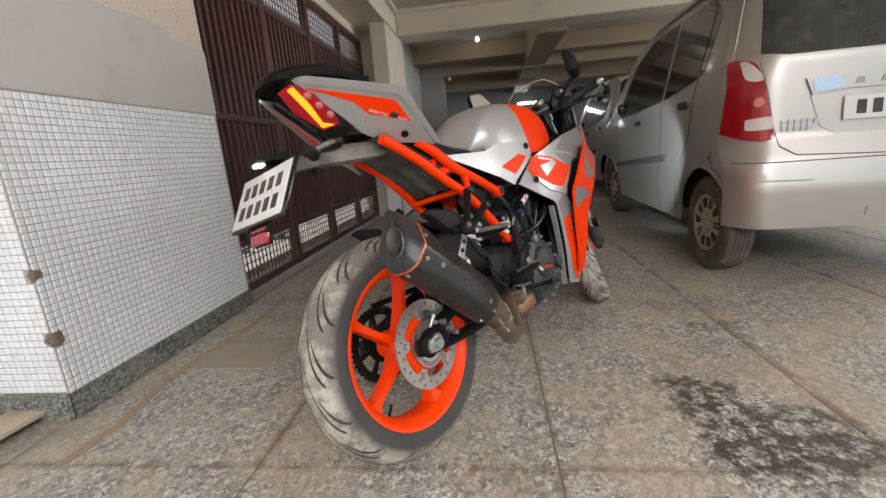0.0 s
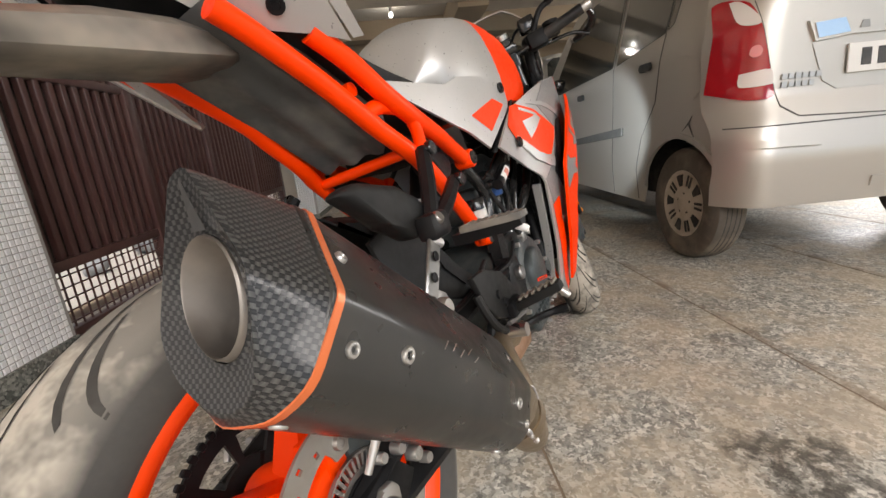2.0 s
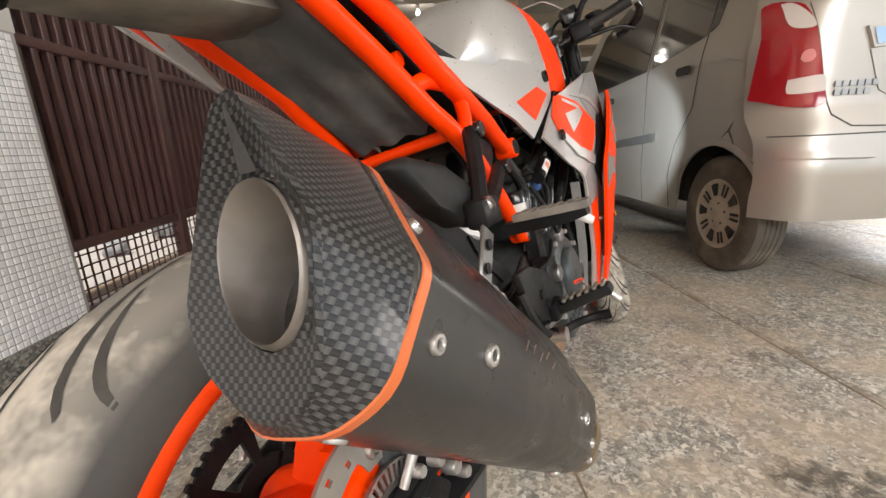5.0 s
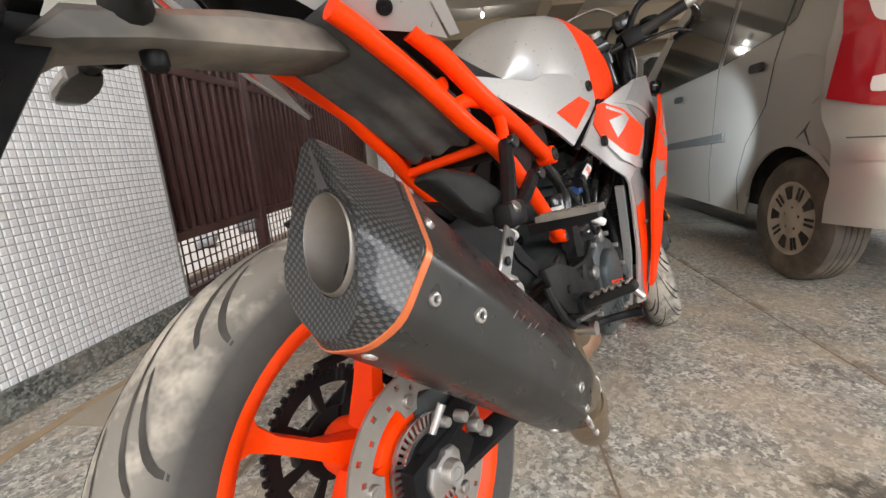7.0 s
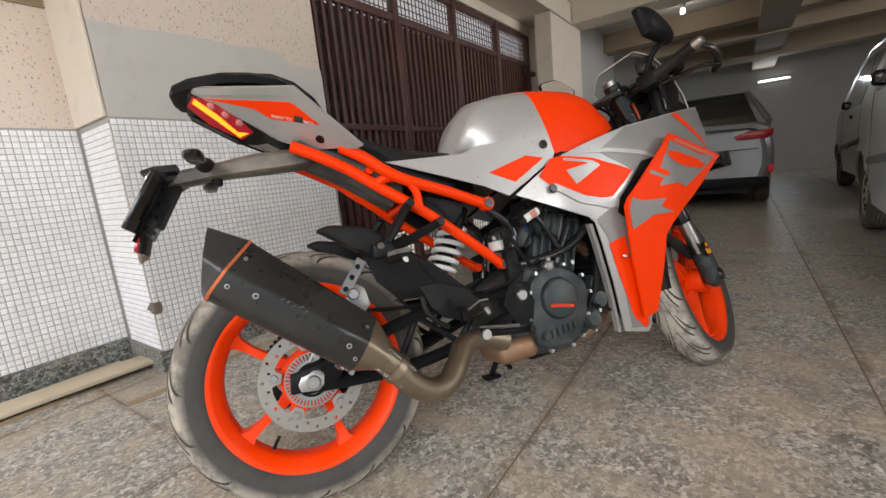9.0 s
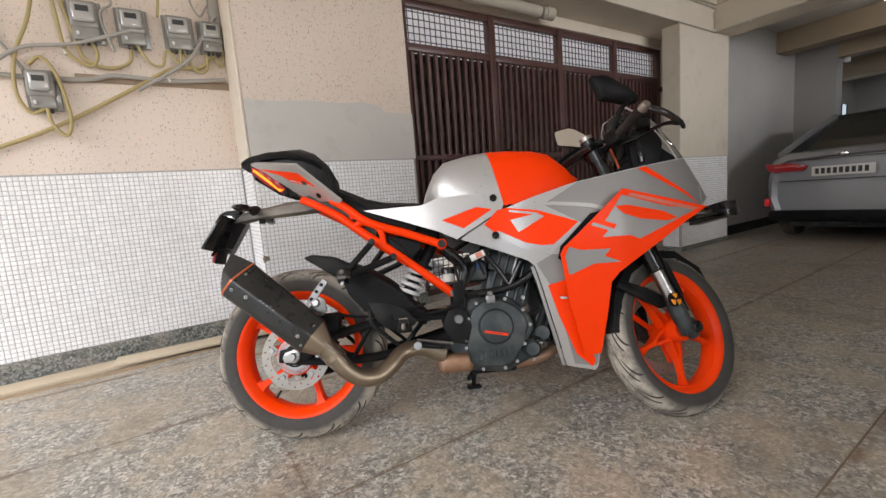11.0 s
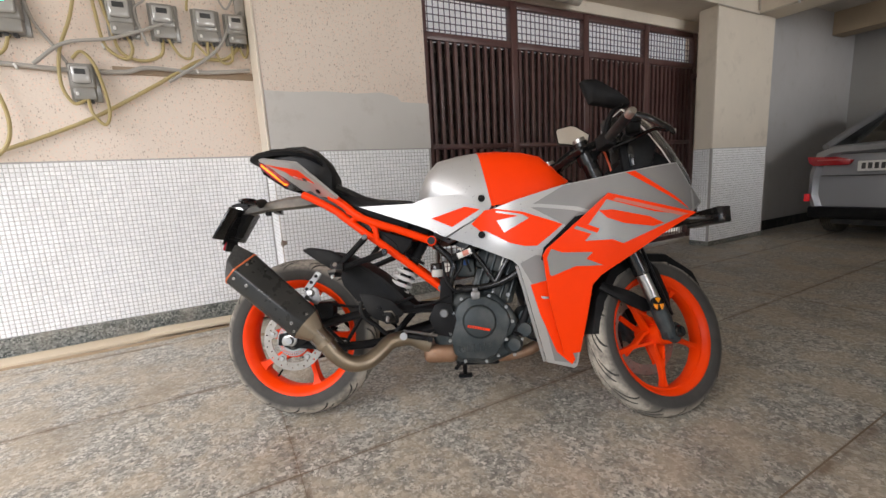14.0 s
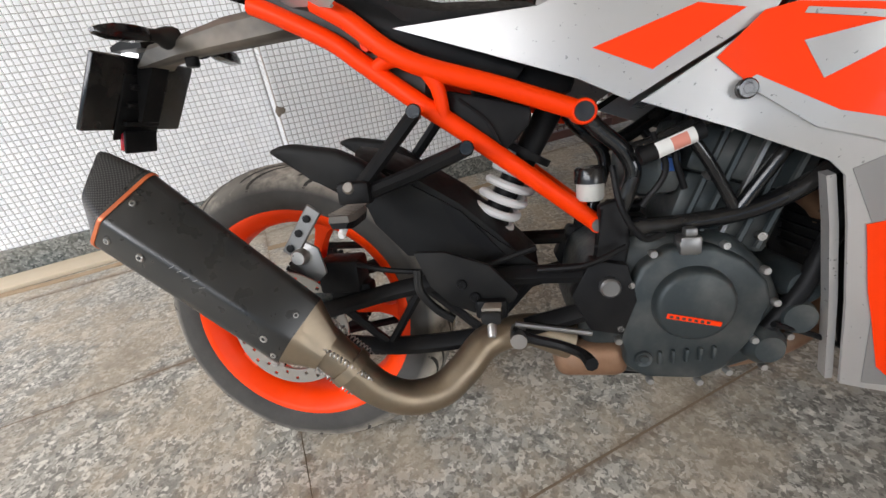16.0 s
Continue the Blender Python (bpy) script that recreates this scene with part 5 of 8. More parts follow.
pair("wing_stripe", [(1.140, 0.735), (1.153, 0.743), (1.41, 0.683), (1.385, 0.677)], wing_y, paint("faded_red", (0.62, 0.16, 0.11), 0.45), 0.001, 0.0150)
pair("duct", [(0.91, 0.59), (1.02, 0.69), (1.08, 0.70), (1.00, 0.60), (0.96, 0.50), (0.90, 0.55)], lambda x, z: fairing_y(x, z), BLACK, 0.002, 0.0075, "black air duct behind the wing")
pair("wing_slat", [(0.895, 0.425), (0.955, 0.418), (0.957, 0.412), (0.90, 0.417)], lambda x, z: -0.178, STEEL, 0.004)
pair("leg_edge", [(0.913, 0.188), (0.868, 0.363), (0.844, 0.465), (0.825, 0.532), (0.815, 0.530), (0.834, 0.462), (0.858, 0.360), (0.903, 0.186)], lambda x, z: fairing_y(x, z) + 0.015, SILVER, 0.020)

# belly and inner duct faces keep the fairing closed inside
for sgn in (-1, 1):
    part("inner_duct", prism([(0.86, 0.55), (0.97, 0.62), (1.10, 0.56), (1.05, 0.42), (0.98, 0.24), (0.92, 0.24), (0.89, 0.40)], sgn * 0.085 - 0.004, sgn * 0.085 + 0.004, 0.002), BLACK, bike)

# flank panel under the seat and tank
pair("flank_panel", [(0.257, 0.781), (0.462, 0.778), (0.513, 0.795), (0.597, 0.80), (0.744, 0.80), (0.752, 0.765), (0.735, 0.735), (0.575, 0.648), (0.509, 0.683), (0.389, 0.73)], flank_y, SILVER, 0.005, label="silver flank panel below the tank")
pair("flank_decal", [(0.528, 0.718), (0.649, 0.753), (0.702, 0.74), (0.601, 0.683)], flank_y, ORANGE, 0.001, 0.0015, "orange flank decal")
pair("dark_seam", [(0.577, 0.640), (0.735, 0.730), (0.760, 0.752), (0.775, 0.752), (0.742, 0.722), (0.590, 0.636)], lambda x, z: flank_y(x, z), BLACK, 0.006, 0.003)
for x, y, z in ((0.704, -0.169, 0.647), (0.71, -0.158, 0.778)):
    bolt(bike, (x, y - 0.002, z), 0.0125, GLOSSBLACK, "body_screw", h=0.004)


def tank_ring(x, top, bottom, hw):
    """One ring over the tank: steep flanks, a shoulder crease, a gently domed top."""
    half = [(1.0, 0.0), (1.015, 0.25), (0.99, 0.48), (0.935, 0.67), (0.86, 0.80), (0.79, 0.865), (0.50, 0.945), (0.25, 0.985)]
    prof = [(-u, v) for u, v in half] + [(0.0, 1.0)] + half[::-1]
    return [(x + 0.045 * (1 - v), hw * u, bottom + (top - bottom) * v) for u, v in prof]


tank_rear = [(0.465, 0.795, 0.775, 0.06), (0.478, 0.840, 0.765, 0.105), (0.512, 0.912, 0.760, 0.130), (0.552, 0.952, 0.758, 0.143), (0.63, 0.970, 0.755, 0.152), (0.700, 0.978, 0.752, 0.157)]
tank_front = [(0.700, 0.979, 0.750, 0.158), (0.78, 0.978, 0.752, 0.162), (0.86, 0.968, 0.775, 0.160), (0.92, 0.948, 0.800, 0.150), (0.965, 0.905, 0.820, 0.130), (0.988, 0.870, 0.835, 0.10)]
part("tank_cover", loft([tank_ring(*r) for r in tank_rear], closed=False), SILVER, bike, "silver rear tank cover")
part("fuel_tank", loft([tank_ring(*r) for r in tank_front]), ORANGE, bike, "orange fuel tank")
part("tank_core", loft([tank_ring(x, t - 0.012, b, h - 0.012) for x, t, b, h in tank_rear]), BLACK, bike)
part("tank_badge", prism([(0.858, 0.892), (0.880, 0.903), (0.925, 0.878), (0.915, 0.862)], -0.1485, -0.1455, 0.0005), SILVER, bike, "plain silver badge shape", m=pose(0, 0.017, -0.034, -11, 0, 0))
part("filler_cap", lathe([(0.0001, 0.005), (0.03, 0.005), (0.034, 0.0), (0.034, -0.01)], 28, "z"), BLACK, bike, m=pose(0.80, 0, 0.985))


# seats
def seat_rows(rows):
    out = []
    for x, top, bot, hw in rows:
        out.append([(x, -hw * 0.92, bot), (x, -hw, bot + (top - bot) * 0.45), (x, -hw * 0.86, top - (top - bot) * 0.14), (x, -hw * 0.5, top), (x, 0, top + 0.003), (x, hw * 0.5, top), (x, hw * 0.86, top - (top - bot) * 0.14), (x, hw, bot + (top - bot) * 0.45), (x, hw * 0.92, bot)])
    return out


part("pillion_seat", loft(seat_rows([(-0.105, 1.026, 0.985, 0.045), (-0.085, 1.040, 0.980, 0.062), (-0.04, 1.048, 0.970, 0.072), (0.03, 1.047, 0.935, 0.080), (0.08, 1.025, 0.895, 0.084), (0.12, 0.985, 0.870, 0.080), (0.145, 0.935, 0.860, 0.070)])), SEATVINYL, bike, "black vinyl pillion pad")
part("rider_seat", loft(seat_rows([(0.165, 0.885, 0.845, 0.085), (0.21, 0.862, 0.822, 0.098), (0.27, 0.830, 0.790, 0.108), (0.33, 0.812, 0.776, 0.112), (0.40, 0.806, 0.775, 0.105), (0.45, 0.801, 0.778, 0.090), (0.474, 0.793, 0.780, 0.07)])), SEATVINYL, bike, "black vinyl rider seat")
part("grab_rail", loft(seat_rows([(-0.196, 1.008, 0.998, 0.030), (-0.185, 1.018, 0.994, 0.056), (-0.150, 1.027, 0.996, 0.076), (-0.08, 1.036, 1.004, 0.088), (-0.02, 1.034, 1.002, 0.093), (0.04, 1.020, 0.990, 0.095), (0.085, 0.995, 0.968, 0.092), (0.115, 0.965, 0.948, 0.086)])), BLACK, bike, "black moulded grab rail")
rows = []
for x, zt, zb in ((-0.148, 0.990, 0.986), (-0.10, 0.974, 0.950), (-0.05, 0.957, 0.915), (0.0, 0.941, 0.885), (0.045, 0.926, 0.862), (0.10, 0.879, 0.840), (0.165, 0.820, 0.815)):
    wt, wb = -tail_y(x, zt) - 0.008 + TAIL_MID, max(0.01, -tail_y(x, zb) - 0.010 + TAIL_MID)
    rows.append([(x, TAIL_MID + y, z) for y, z in ((-wb, zb), (-wt, zt), (-wt * 0.6, zt + 0.016), (0, zt + 0.020), (wt * 0.6, zt + 0.016), (wt, zt), (wb, zb))])
part("tail_base", loft(rows), BLACK, bike)


def tail_sheet(name, outline, mat, thick, lift=0.0, label="", both=True):
    """A flat piece on both tail flanks."""
    bm = panel(outline, lambda x, z: tail_y(x, z) - 1.0, thick, 0.05, lift * 2.1)
    for v in bm.verts:
        v.co.y += 1.0
    other = mirrored(bm)
    part(name, bm, mat, bike, label)
    for v in other.verts:
        v.co.y += 0.030
    if both:
        part(name, other, mat, bike, label)
    else:
        other.free()


# tail panels, lamp and lettering
LAMPRED = glow("lit_red_lens", (0.36, 0.005, 0.012), 0.16)
CLEARRED = paint("pale_red_lens", (0.62, 0.20, 0.20), 0.15, spread=0.2, dirty=0.0, coat=0.6)
tail_sheet("tail_panel", [(-0.151, 0.997), (0.053, 0.929), (0.066, 0.917), (0.186, 0.807), (0.155, 0.818), (0.105, 0.831), (0.045, 0.857), (0.015, 0.874), (-0.043, 0.917), (-0.136, 0.983)], SILVER, 0.005, 0.0, "silver tail panel")
tail_sheet("tail_edge", [(-0.153, 1.001), (0.056, 0.934), (0.071, 0.920), (0.193, 0.808), (0.184, 0.808), (0.063, 0.914), (0.050, 0.925), (-0.142, 0.988)], SILVER, 0.009, 0.003)
tail_sheet("tail_decal", [(-0.129, 0.980), (0.046, 0.919), (0.058, 0.911), (0.106, 0.868), (0.012, 0.905), (-0.026, 0.933), (-0.091, 0.963)], ORANGE, 0.001, 0.0012, "orange tail decal")
tail_sheet("lamp_surround", [(-0.156, 0.999), (-0.171, 0.973), (-0.163, 0.958), (-0.072, 0.893), (-0.026, 0.878), (0.021, 0.870), (0.015, 0.876), (-0.043, 0.919), (-0.136, 0.986)], GLOSSBLACK, 0.005, 0.0, "gloss black lamp surround")
tail_sheet("lamp_lens", [(-0.166, 0.980), (-0.150, 0.989), (-0.136, 0.982), (-0.101, 0.962), (-0.050, 0.918), (-0.034, 0.900), (-0.060, 0.896), (-0.126, 0.940)], LAMPRED, 0.002, 0.002, "red tail lamp lens", False)
LAMPGLOW = glow("lamp_strip", (1.0, 0.27, 0.010), 1.8)
tail_sheet("lamp_strip", [(-0.153, 0.980), (-0.146, 0.984), (-0.103, 0.946), (-0.068, 0.910), (-0.044, 0.9005), (-0.065, 0.9005), (-0.107, 0.939)], LAMPGLOW, 0.001, 0.0036, "lit amber lamp strip", False)
for k in range(3):
    x, z = -0.114 + 0.027 * k, 0.964 - 0.021 * k
    bolt(bike, (x, tail_y(x, z) - 0.005, z), 0.009, CLEARRED, "lamp_cell", (-1.176, -1, -1.588), 0.003, False)
bolt(bike, (0.107, tail_y(0.107, 0.846) - 0.002, 0.846), 0.0105, BLACK, "body_screw", (-1.176, -1, -1.588), 0.003)


def lettering(text, p, size, ux, uy, mat, parent):
    """Raised letters: p their start, ux along the line, uy up."""
    cu = bpy.data.curves.new("lettering", "FONT")
    cu.body, cu.size, cu.extrude = text, size, 0.0003
    cu.materials.append(mat)
    ob = new("lettering", cu)
    x, y = Vector(ux).normalized(), Vector(uy)
    y = (y - x * y.dot(x)).normalized()
    z = x.cross(y)
    ob.parent = parent
    ob.matrix_basis = Matrix.Translation(p) @ Matrix((x, y, z)).transposed().to_4x4()
    return ob


slant = Vector((0.041, -0.0197, -0.018))
for text, x, z in (("READY TO", 0.010, 0.9085), ("RACE", 0.074, 0.8805)):
    lettering(text, (x, tail_y(x, z) - 0.0045, z), 0.0100, slant, (0, -1.588, 1), PLATEWHITE, bike)
bar = prism([(0.055, 0.8885), (0.055, 0.8965), (0.073, 0.8885), (0.073, 0.8805)], 0, 0.001)
for v in bar.verts:
    v.co.y += tail_y(v.co.x, v.co.z) - 0.0050
part("slogan_bar", bar, PLATEINK, bike)

# rear mudguard arm, indicators, number plate
rows = []
for x, z, hw, hh, cut in ((0.122, 0.832, 0.052, 0.010, 0.5), (0.105, 0.832, 0.054, 0.017, 0.5), (0.04, 0.833, 0.052, 0.024, 0.2), (-0.04, 0.829, 0.048, 0.024, 0.0), (-0.14, 0.818, 0.042, 0.017, 0.0), (-0.195, 0.810, 0.040, 0.018, 0.0), (-0.216, 0.790, 0.036, 0.012, 0.0)):
    d = 0 if x > -0.2 else 1
    rows.append([(x + cut * y + (-hh * s if d else 0), y - 0.006, z + (0 if d else hh * s + 0.16 * y)) for y, s in ((-hw, -0.7), (-hw, 0.5), (-hw * 0.75, 1), (hw * 0.75, 1), (hw, 0.5), (hw, -0.7), (hw * 0.8, -1), (-hw * 0.8, -1))])
part("mudguard_arm", loft(rows), ARM, bike, "dusty black mudguard arm")
for sgn in (-1, 1):
    bm = loft([[(-0.150 - 0.1 * (y - 0.05) + dx, sgn * y, 0.826 - 0.06 * (y - 0.05) + dz) for dx, dz in ((-w, -h * 0.7), (-w * 0.4, -h), (w, -h), (w * 1.15, 0), (w, h), (-w * 0.4, h), (-w, h * 0.7))] for y, w, h in ((0.085, 0.009, 0.008), (0.096, 0.014, 0.010), (0.118, 0.016, 0.011), (0.150, 0.014, 0.010), (0.168, 0.009, 0.006), (0.174, 0.004, 0.003))])
    ind = part("rear_indicator", bm, GLOSSBLACK, bike, "small black rear indicator")
    bm = tube([(-0.147, sgn * 0.035, 0.826), (-0.148, sgn * 0.050, 0.827), (-0.150, sgn * 0.066, 0.827), (-0.152, sgn * 0.090, 0.826)], [0.022, 0.018, 0.011, 0.009], 12)
    part("indicator_stem", bm, DUSTYBLACK, ind)
    part("indicator_lens", loft([[(-0.157 - 0.1 * (y - 0.05) - w * k, sgn * y, 0.826 - 0.06 * (y - 0.05) + h * s) for k, s in ((0.5, -0.7), (0.95, -0.4), (0.95, 0.4), (0.5, 0.7))] for y, w, h in ((0.100, 0.012, 0.009), (0.14, 0.013, 0.009), (0.165, 0.006, 0.004))]), METERGREY, ind, "smoked indicator lens")
part("plate_carrier", loft([[(x + k * w, -0.006 + y, z) for k, y in ((-1, -0.020), (1, -0.020), (1, 0.020), (-1, 0.020))] for x, z, w in ((-0.212, 0.815, 0.014), (-0.222, 0.790, 0.016), (-0.236, 0.760, 0.012), (-0.252, 0.722, 0.006), (-0.262, 0.700, 0.004))]), BLACK, bike, "tapered black plate carrier")
bolt(bike, (-0.13, -0.02, 0.790), 0.012, BLACK, "arm_screw", (0, 0, -1), 0.008, False)
PLATE = Matrix.Translation((-0.272, 0.0, 0.752)) @ Matrix.Rotation(radians(31), 4, "Y")
plate = part("number_plate", boxes((-0.003, 0.003, -0.108, 0.108, -0.062, 0.062), bevel=0.002), PLATEWHITE, bike, "white number plate with dark bars", m=PLATE)
part("plate_frame", boxes((-0.001, 0.009, -0.114, 0.114, -0.068, 0.068), bevel=0.003), GLOSSBLACK, plate)
for row, cells in ((0.022, 5), (-0.028, 5)):
    for k in range(cells):
        y = 0.072 - k * 0.036
        part("plate_bar", boxes((-0.0042, -0.0028, y - 0.010, y + 0.010, row - 0.016, row + 0.016)), PLATEINK, plate)
part("plate_bracket", boxes((0.009, 0.013, -0.050, 0.050, -0.085, 0.040), bevel=0.002), BLACK, plate)
for z in (-0.05, -0.015, 0.02):
    part("bracket_rib", boxes((0.013, 0.022, -0.040, 0.040, z - 0.005, z + 0.005), bevel=0.002, segs=1), BLACK, plate)
bm = boxes((-0.006, 0.004, -0.036, 0.036, -0.018, 0.018), bevel=0.004)
reflector = part("red_reflector", bm, REDLENS, bike, "red rear reflector", m=Matrix.Translation((-0.302, 0.0, 0.668)) @ Matrix.Rotation(radians(15), 4, "Y"))
part("reflector_back", boxes((0.004, 0.010, -0.038, 0.038, -0.020, 0.022), bevel=0.003), BLACK, reflector)
plate_lamp = part("plate_lamp", loft([[(x, -0.006 + y * w, z + k) for y, k in ((-1, -h), (1, -h), (1, h), (-1, h))] for x, z, w, h in ((-0.205, 0.828, 0.034, 0.008), (-0.250, 0.828, 0.032, 0.007), (-0.276, 0.826, 0.024, 0.004))]), BLACK, bike, "black plate lamp housing")
part("lamp_window", boxes((-0.272, -0.250, -0.016, 0.004, 0.814, 0.822), bevel=0.003), glow("plate_lamp_glow", (1.0, 0.98, 0.95), 3.0), plate_lamp, "lit white plate lamp window")

# ---- front end, turned to the left ----
FORK = Matrix.Translation((-0.018, -0.020, -0.008)) @ STEER
front = wheel("front_wheel", FORK @ pose(1.344, -0.012, 0.266), 0.293, 0.056, 0.045, TYRE_FRONT, 16, 270, True, "orange cast front wheel")
rotor(front, 0.150, 0.112, 0.062, 30)
bm = bmesh.new()
for i in range(5):
    b2 = bmesh.new()
    box(b2, 0.03, 0.118, 0.056, 0.062, -0.011, 0.011, bevel=0.002, segs=1)
    merge(bm, b2, Matrix.Rotation(-radians(72 * i), 4, "Y"))
part("disc_carrier", bm, ORANGE_WHEEL, front)
part("front_caliper", boxes((1.205, 1.255, 0.05, 0.10, 0.16, 0.29), bevel=0.012), BLACK, bike, "black front brake caliper", m=FORK)

rake = Vector((-math.sin(radians(20.0)), 0, math.cos(radians(20.0))))
foot = Vector((1.322, 0, 0.272))
for sgn in (-1, 1):
    o = Vector((0, sgn * 0.103, 0))
    b = foot + o
    part("fork_tube", tube([b + rake * 0.215, b + rake * 0.225, b + rake * 0.30, b + rake * 0.31, b + rake * 0.50, b + rake * 0.74], [0.024, 0.027, 0.027, 0.031, 0.028, 0.027], 20), GLOSSBLACK, bike, "black upper fork tube", m=FORK)
    part("fork_slider", tube([b + rake * 0.08, b + rake * 0.30], 0.0215, 20), STEEL, bike, "polished fork slider", m=FORK)
    bm = tube([b + rake * 0.095, b + rake * 0.05, b + rake * 0.0, b - rake * 0.03 + Vector((0.018, 0, 0))], [0.027, 0.029, 0.025, 0.020], 16)
    merge(bm, prism([(1.30, 0.245), (1.295, 0.29), (1.345, 0.305), (1.375, 0.285), (1.375, 0.255), (1.345, 0.238)], b.y - 0.017, b.y + 0.017, 0.006))
    part("fork_foot", bm, ENGINE, bike, "grey cast fork foot", m=FORK)
    part("axle_ring", lathe([(0.010, -0.022), (0.010, -0.030), (0.019, -0.030), (0.021, -0.024), (0.021, 0.0)], 24), GLOSSBLACK, bike, m=FORK @ pose(1.346, b.y, 0.270) @ (pose(0, 0, 0, 0, 0, 180) if sgn > 0 else Matrix()))
    part("fork_top_cap", tube([b + rake * 0.74, b + rake * 0.755], 0.023, 18), STEEL, bike, m=FORK)
    part("clip_on", tube([b + rake * 0.655, b + rake * 0.69], 0.036, 18), GLOSSBLACK, bike, m=FORK)
    part("fork_guard", tube([b + rake * 0.05 + Vector((0.045, 0, 0.01)), b + rake * 0.18 + Vector((0.05, 0, 0)), b + rake * 0.36 + Vector((0.055, 0, 0))], 0.012, 8, flat=0.5), BLACK, bike, m=FORK)
    side = FORK @ pose(1.262, sgn * 0.134, 0.366) @ (pose(0, 0, 0, 0, 0, 180) if sgn > 0 else Matrix())
    reflex = part("side_reflector", lathe([(0.0001, -0.005), (0.021, -0.005), (0.024, -0.002), (0.024, 0.006)], 24), BLACK, bike, "round fork reflector with three amber blades", m=side)
    for k in range(3):
        ang = [radians(90 + 120 * k + d) for d in (-32, -16, 0, 16, 32)]
        part("amber_blade", prism([(0.004 * math.cos(ang[2]), 0.004 * math.sin(ang[2]))] + [(0.0215 * math.cos(q), 0.0215 * math.sin(q)) for q in ang], -0.0085, -0.0045, 0.0005), AMBER, reflex)
    # grip, lever, mirror
    inner = b + rake * 0.672
    end = STEER.inverted() @ Vector((1.173, -0.338, 0.984))
    end.y *= -sgn
    part("handlebar", tube([inner + Vector((0, sgn * 0.02, 0)), inner.lerp(end, 0.55), end], 0.011, 14, 1), GLOSSBLACK, bike, m=STEER)
    part("grip", tube([inner.lerp(end, 0.50), inner.lerp(end, 0.97)], 0.0165, 16), SEATVINYL, bike, "black rubber grip", m=STEER)
    part("bar_end", tube([inner.lerp(end, 0.97), inner.lerp(end, 1.03), inner.lerp(end, 1.07)], [0.015, 0.015, 0.012], 18, 1), STEEL if sgn < 0 else BLACK, bike, "silver bar end weight", m=STEER)
    part("switch_box", boxes((-0.022, 0.022, -0.03, 0.03, -0.024, 0.026), bevel=0.008), BLACK, bike, m=STEER @ Matrix.Translation(inner.lerp(end, 0.42)))
    lev = [inner.lerp(end, 0.36) + Vector((0.04, 0, -0.005)), inner.lerp(end, 0.6) + Vector((0.085, 0, -0.01)), inner.lerp(end, 0.9) + Vector((0.105, 0, -0.025)), inner.lerp(end, 1.08) + Vector((0.118, 0, -0.055))]
    part("lever", tube(lev, [0.010, 0.007, 0.006, 0.008], 10), GLOSSBLACK, bike, "black brake lever" if sgn < 0 else "black clutch lever", m=STEER)
    if sgn < 0:
        guard = part("lever_guard", tube([(1.176, -0.338, 0.985), (1.215, -0.350, 0.967), (1.257, -0.338, 0.950), (1.305, -0.305, 0.941), (1.332, -0.272, 0.938)], [0.011, 0.014, 0.014, 0.012, 0.009], 12, 2, flat=0.7), GLOSSBLACK, bike, "black lever guard")
        part("guard_tip", tube([(1.328, -0.277, 0.938), (1.340, -0.262, 0.942), (1.343, -0.262, 0.952)], [0.006, 0.007, 0.004], 10), STEEL, guard)
    else:
        part("lever_guard", tube([end + Vector((0.0, 0, 0)), end + Vector((0.05, 0.03, -0.005)), end + Vector((0.11, 0.02, -0.02)), end + Vector((0.15, -0.01, -0.05))], [0.010, 0.012, 0.011, 0.006], 10), GLOSSBLACK, bike, m=STEER)
    stem0 = STEER @ (inner.lerp(end, 0.40) + Vector((0, 0, 0.02)))
    if sgn < 0:
        head, turn, flip, shell = Vector((1.135, -0.248, 1.092)), 8, -1, [(-0.086, 0.035), (-0.074, 0.044), (-0.045, 0.046), (0.050, -0.008), (0.082, -0.036), (0.074, -0.048), (0.045, -0.054), (-0.058, -0.037)]
    else:
        head, turn, flip, shell = Vector((1.148, 0.235, 1.105)), -14, 1, [(-0.072, 0.032), (-0.066, 0.042), (-0.005, 0.050), (0.020, 0.040), (0.076, -0.005), (0.064, -0.050), (0.052, -0.054), (-0.064, -0.026)]
    part("mirror_stem", tube([stem0, stem0.lerp(head, 0.5) + Vector((0.02, 0, 0.0)), head + Vector((0.045, 0.012 * flip, -0.04))], 0.009, 10), BLACK, bike)
    at_head = Matrix.Translation(head) @ Matrix.Rotation(radians(turn), 4, "Z")
    rings = [[(x * s, flip * d, z * s) for x, z in shell] for d, s in ((-0.006, 0.93), (-0.008, 1.0), (0.004, 1.0), (0.020, 0.84), (0.030, 0.5))]
    part("mirror_shell", loft(rings), BLACK, bike, "angular black mirror shell", m=at_head)
    part("mirror_glass", loft([[(x * 0.93, -flip * d, z * 0.93) for x, z in shell] for d in (0.0098, 0.0075)]), CHROME, bike, "mirror glass", m=at_head)
reservoir = part("brake_reservoir", loft([[(1.225 + w * math.cos(q), -0.225 + w * math.sin(q), z) for q in np.linspace(0, 2 * math.pi, 19)[:-1]] for z, w in ((0.955, 0.020), (0.958, 0.024), (0.985, 0.025), (0.988, 0.022), (0.990, 0.027), (1.002, 0.026), (1.004, 0.020))]), BLACK, bike, "black brake fluid reservoir")
part("cockpit_trim", prism([(1.215, 0.83), (1.205, 0.93), (1.225, 0.985), (1.265, 1.005), (1.325, 0.985), (1.335, 0.93), (1.318, 0.86)], -0.150, -0.118, 0.014), BLACK, bike, "black cockpit trim")
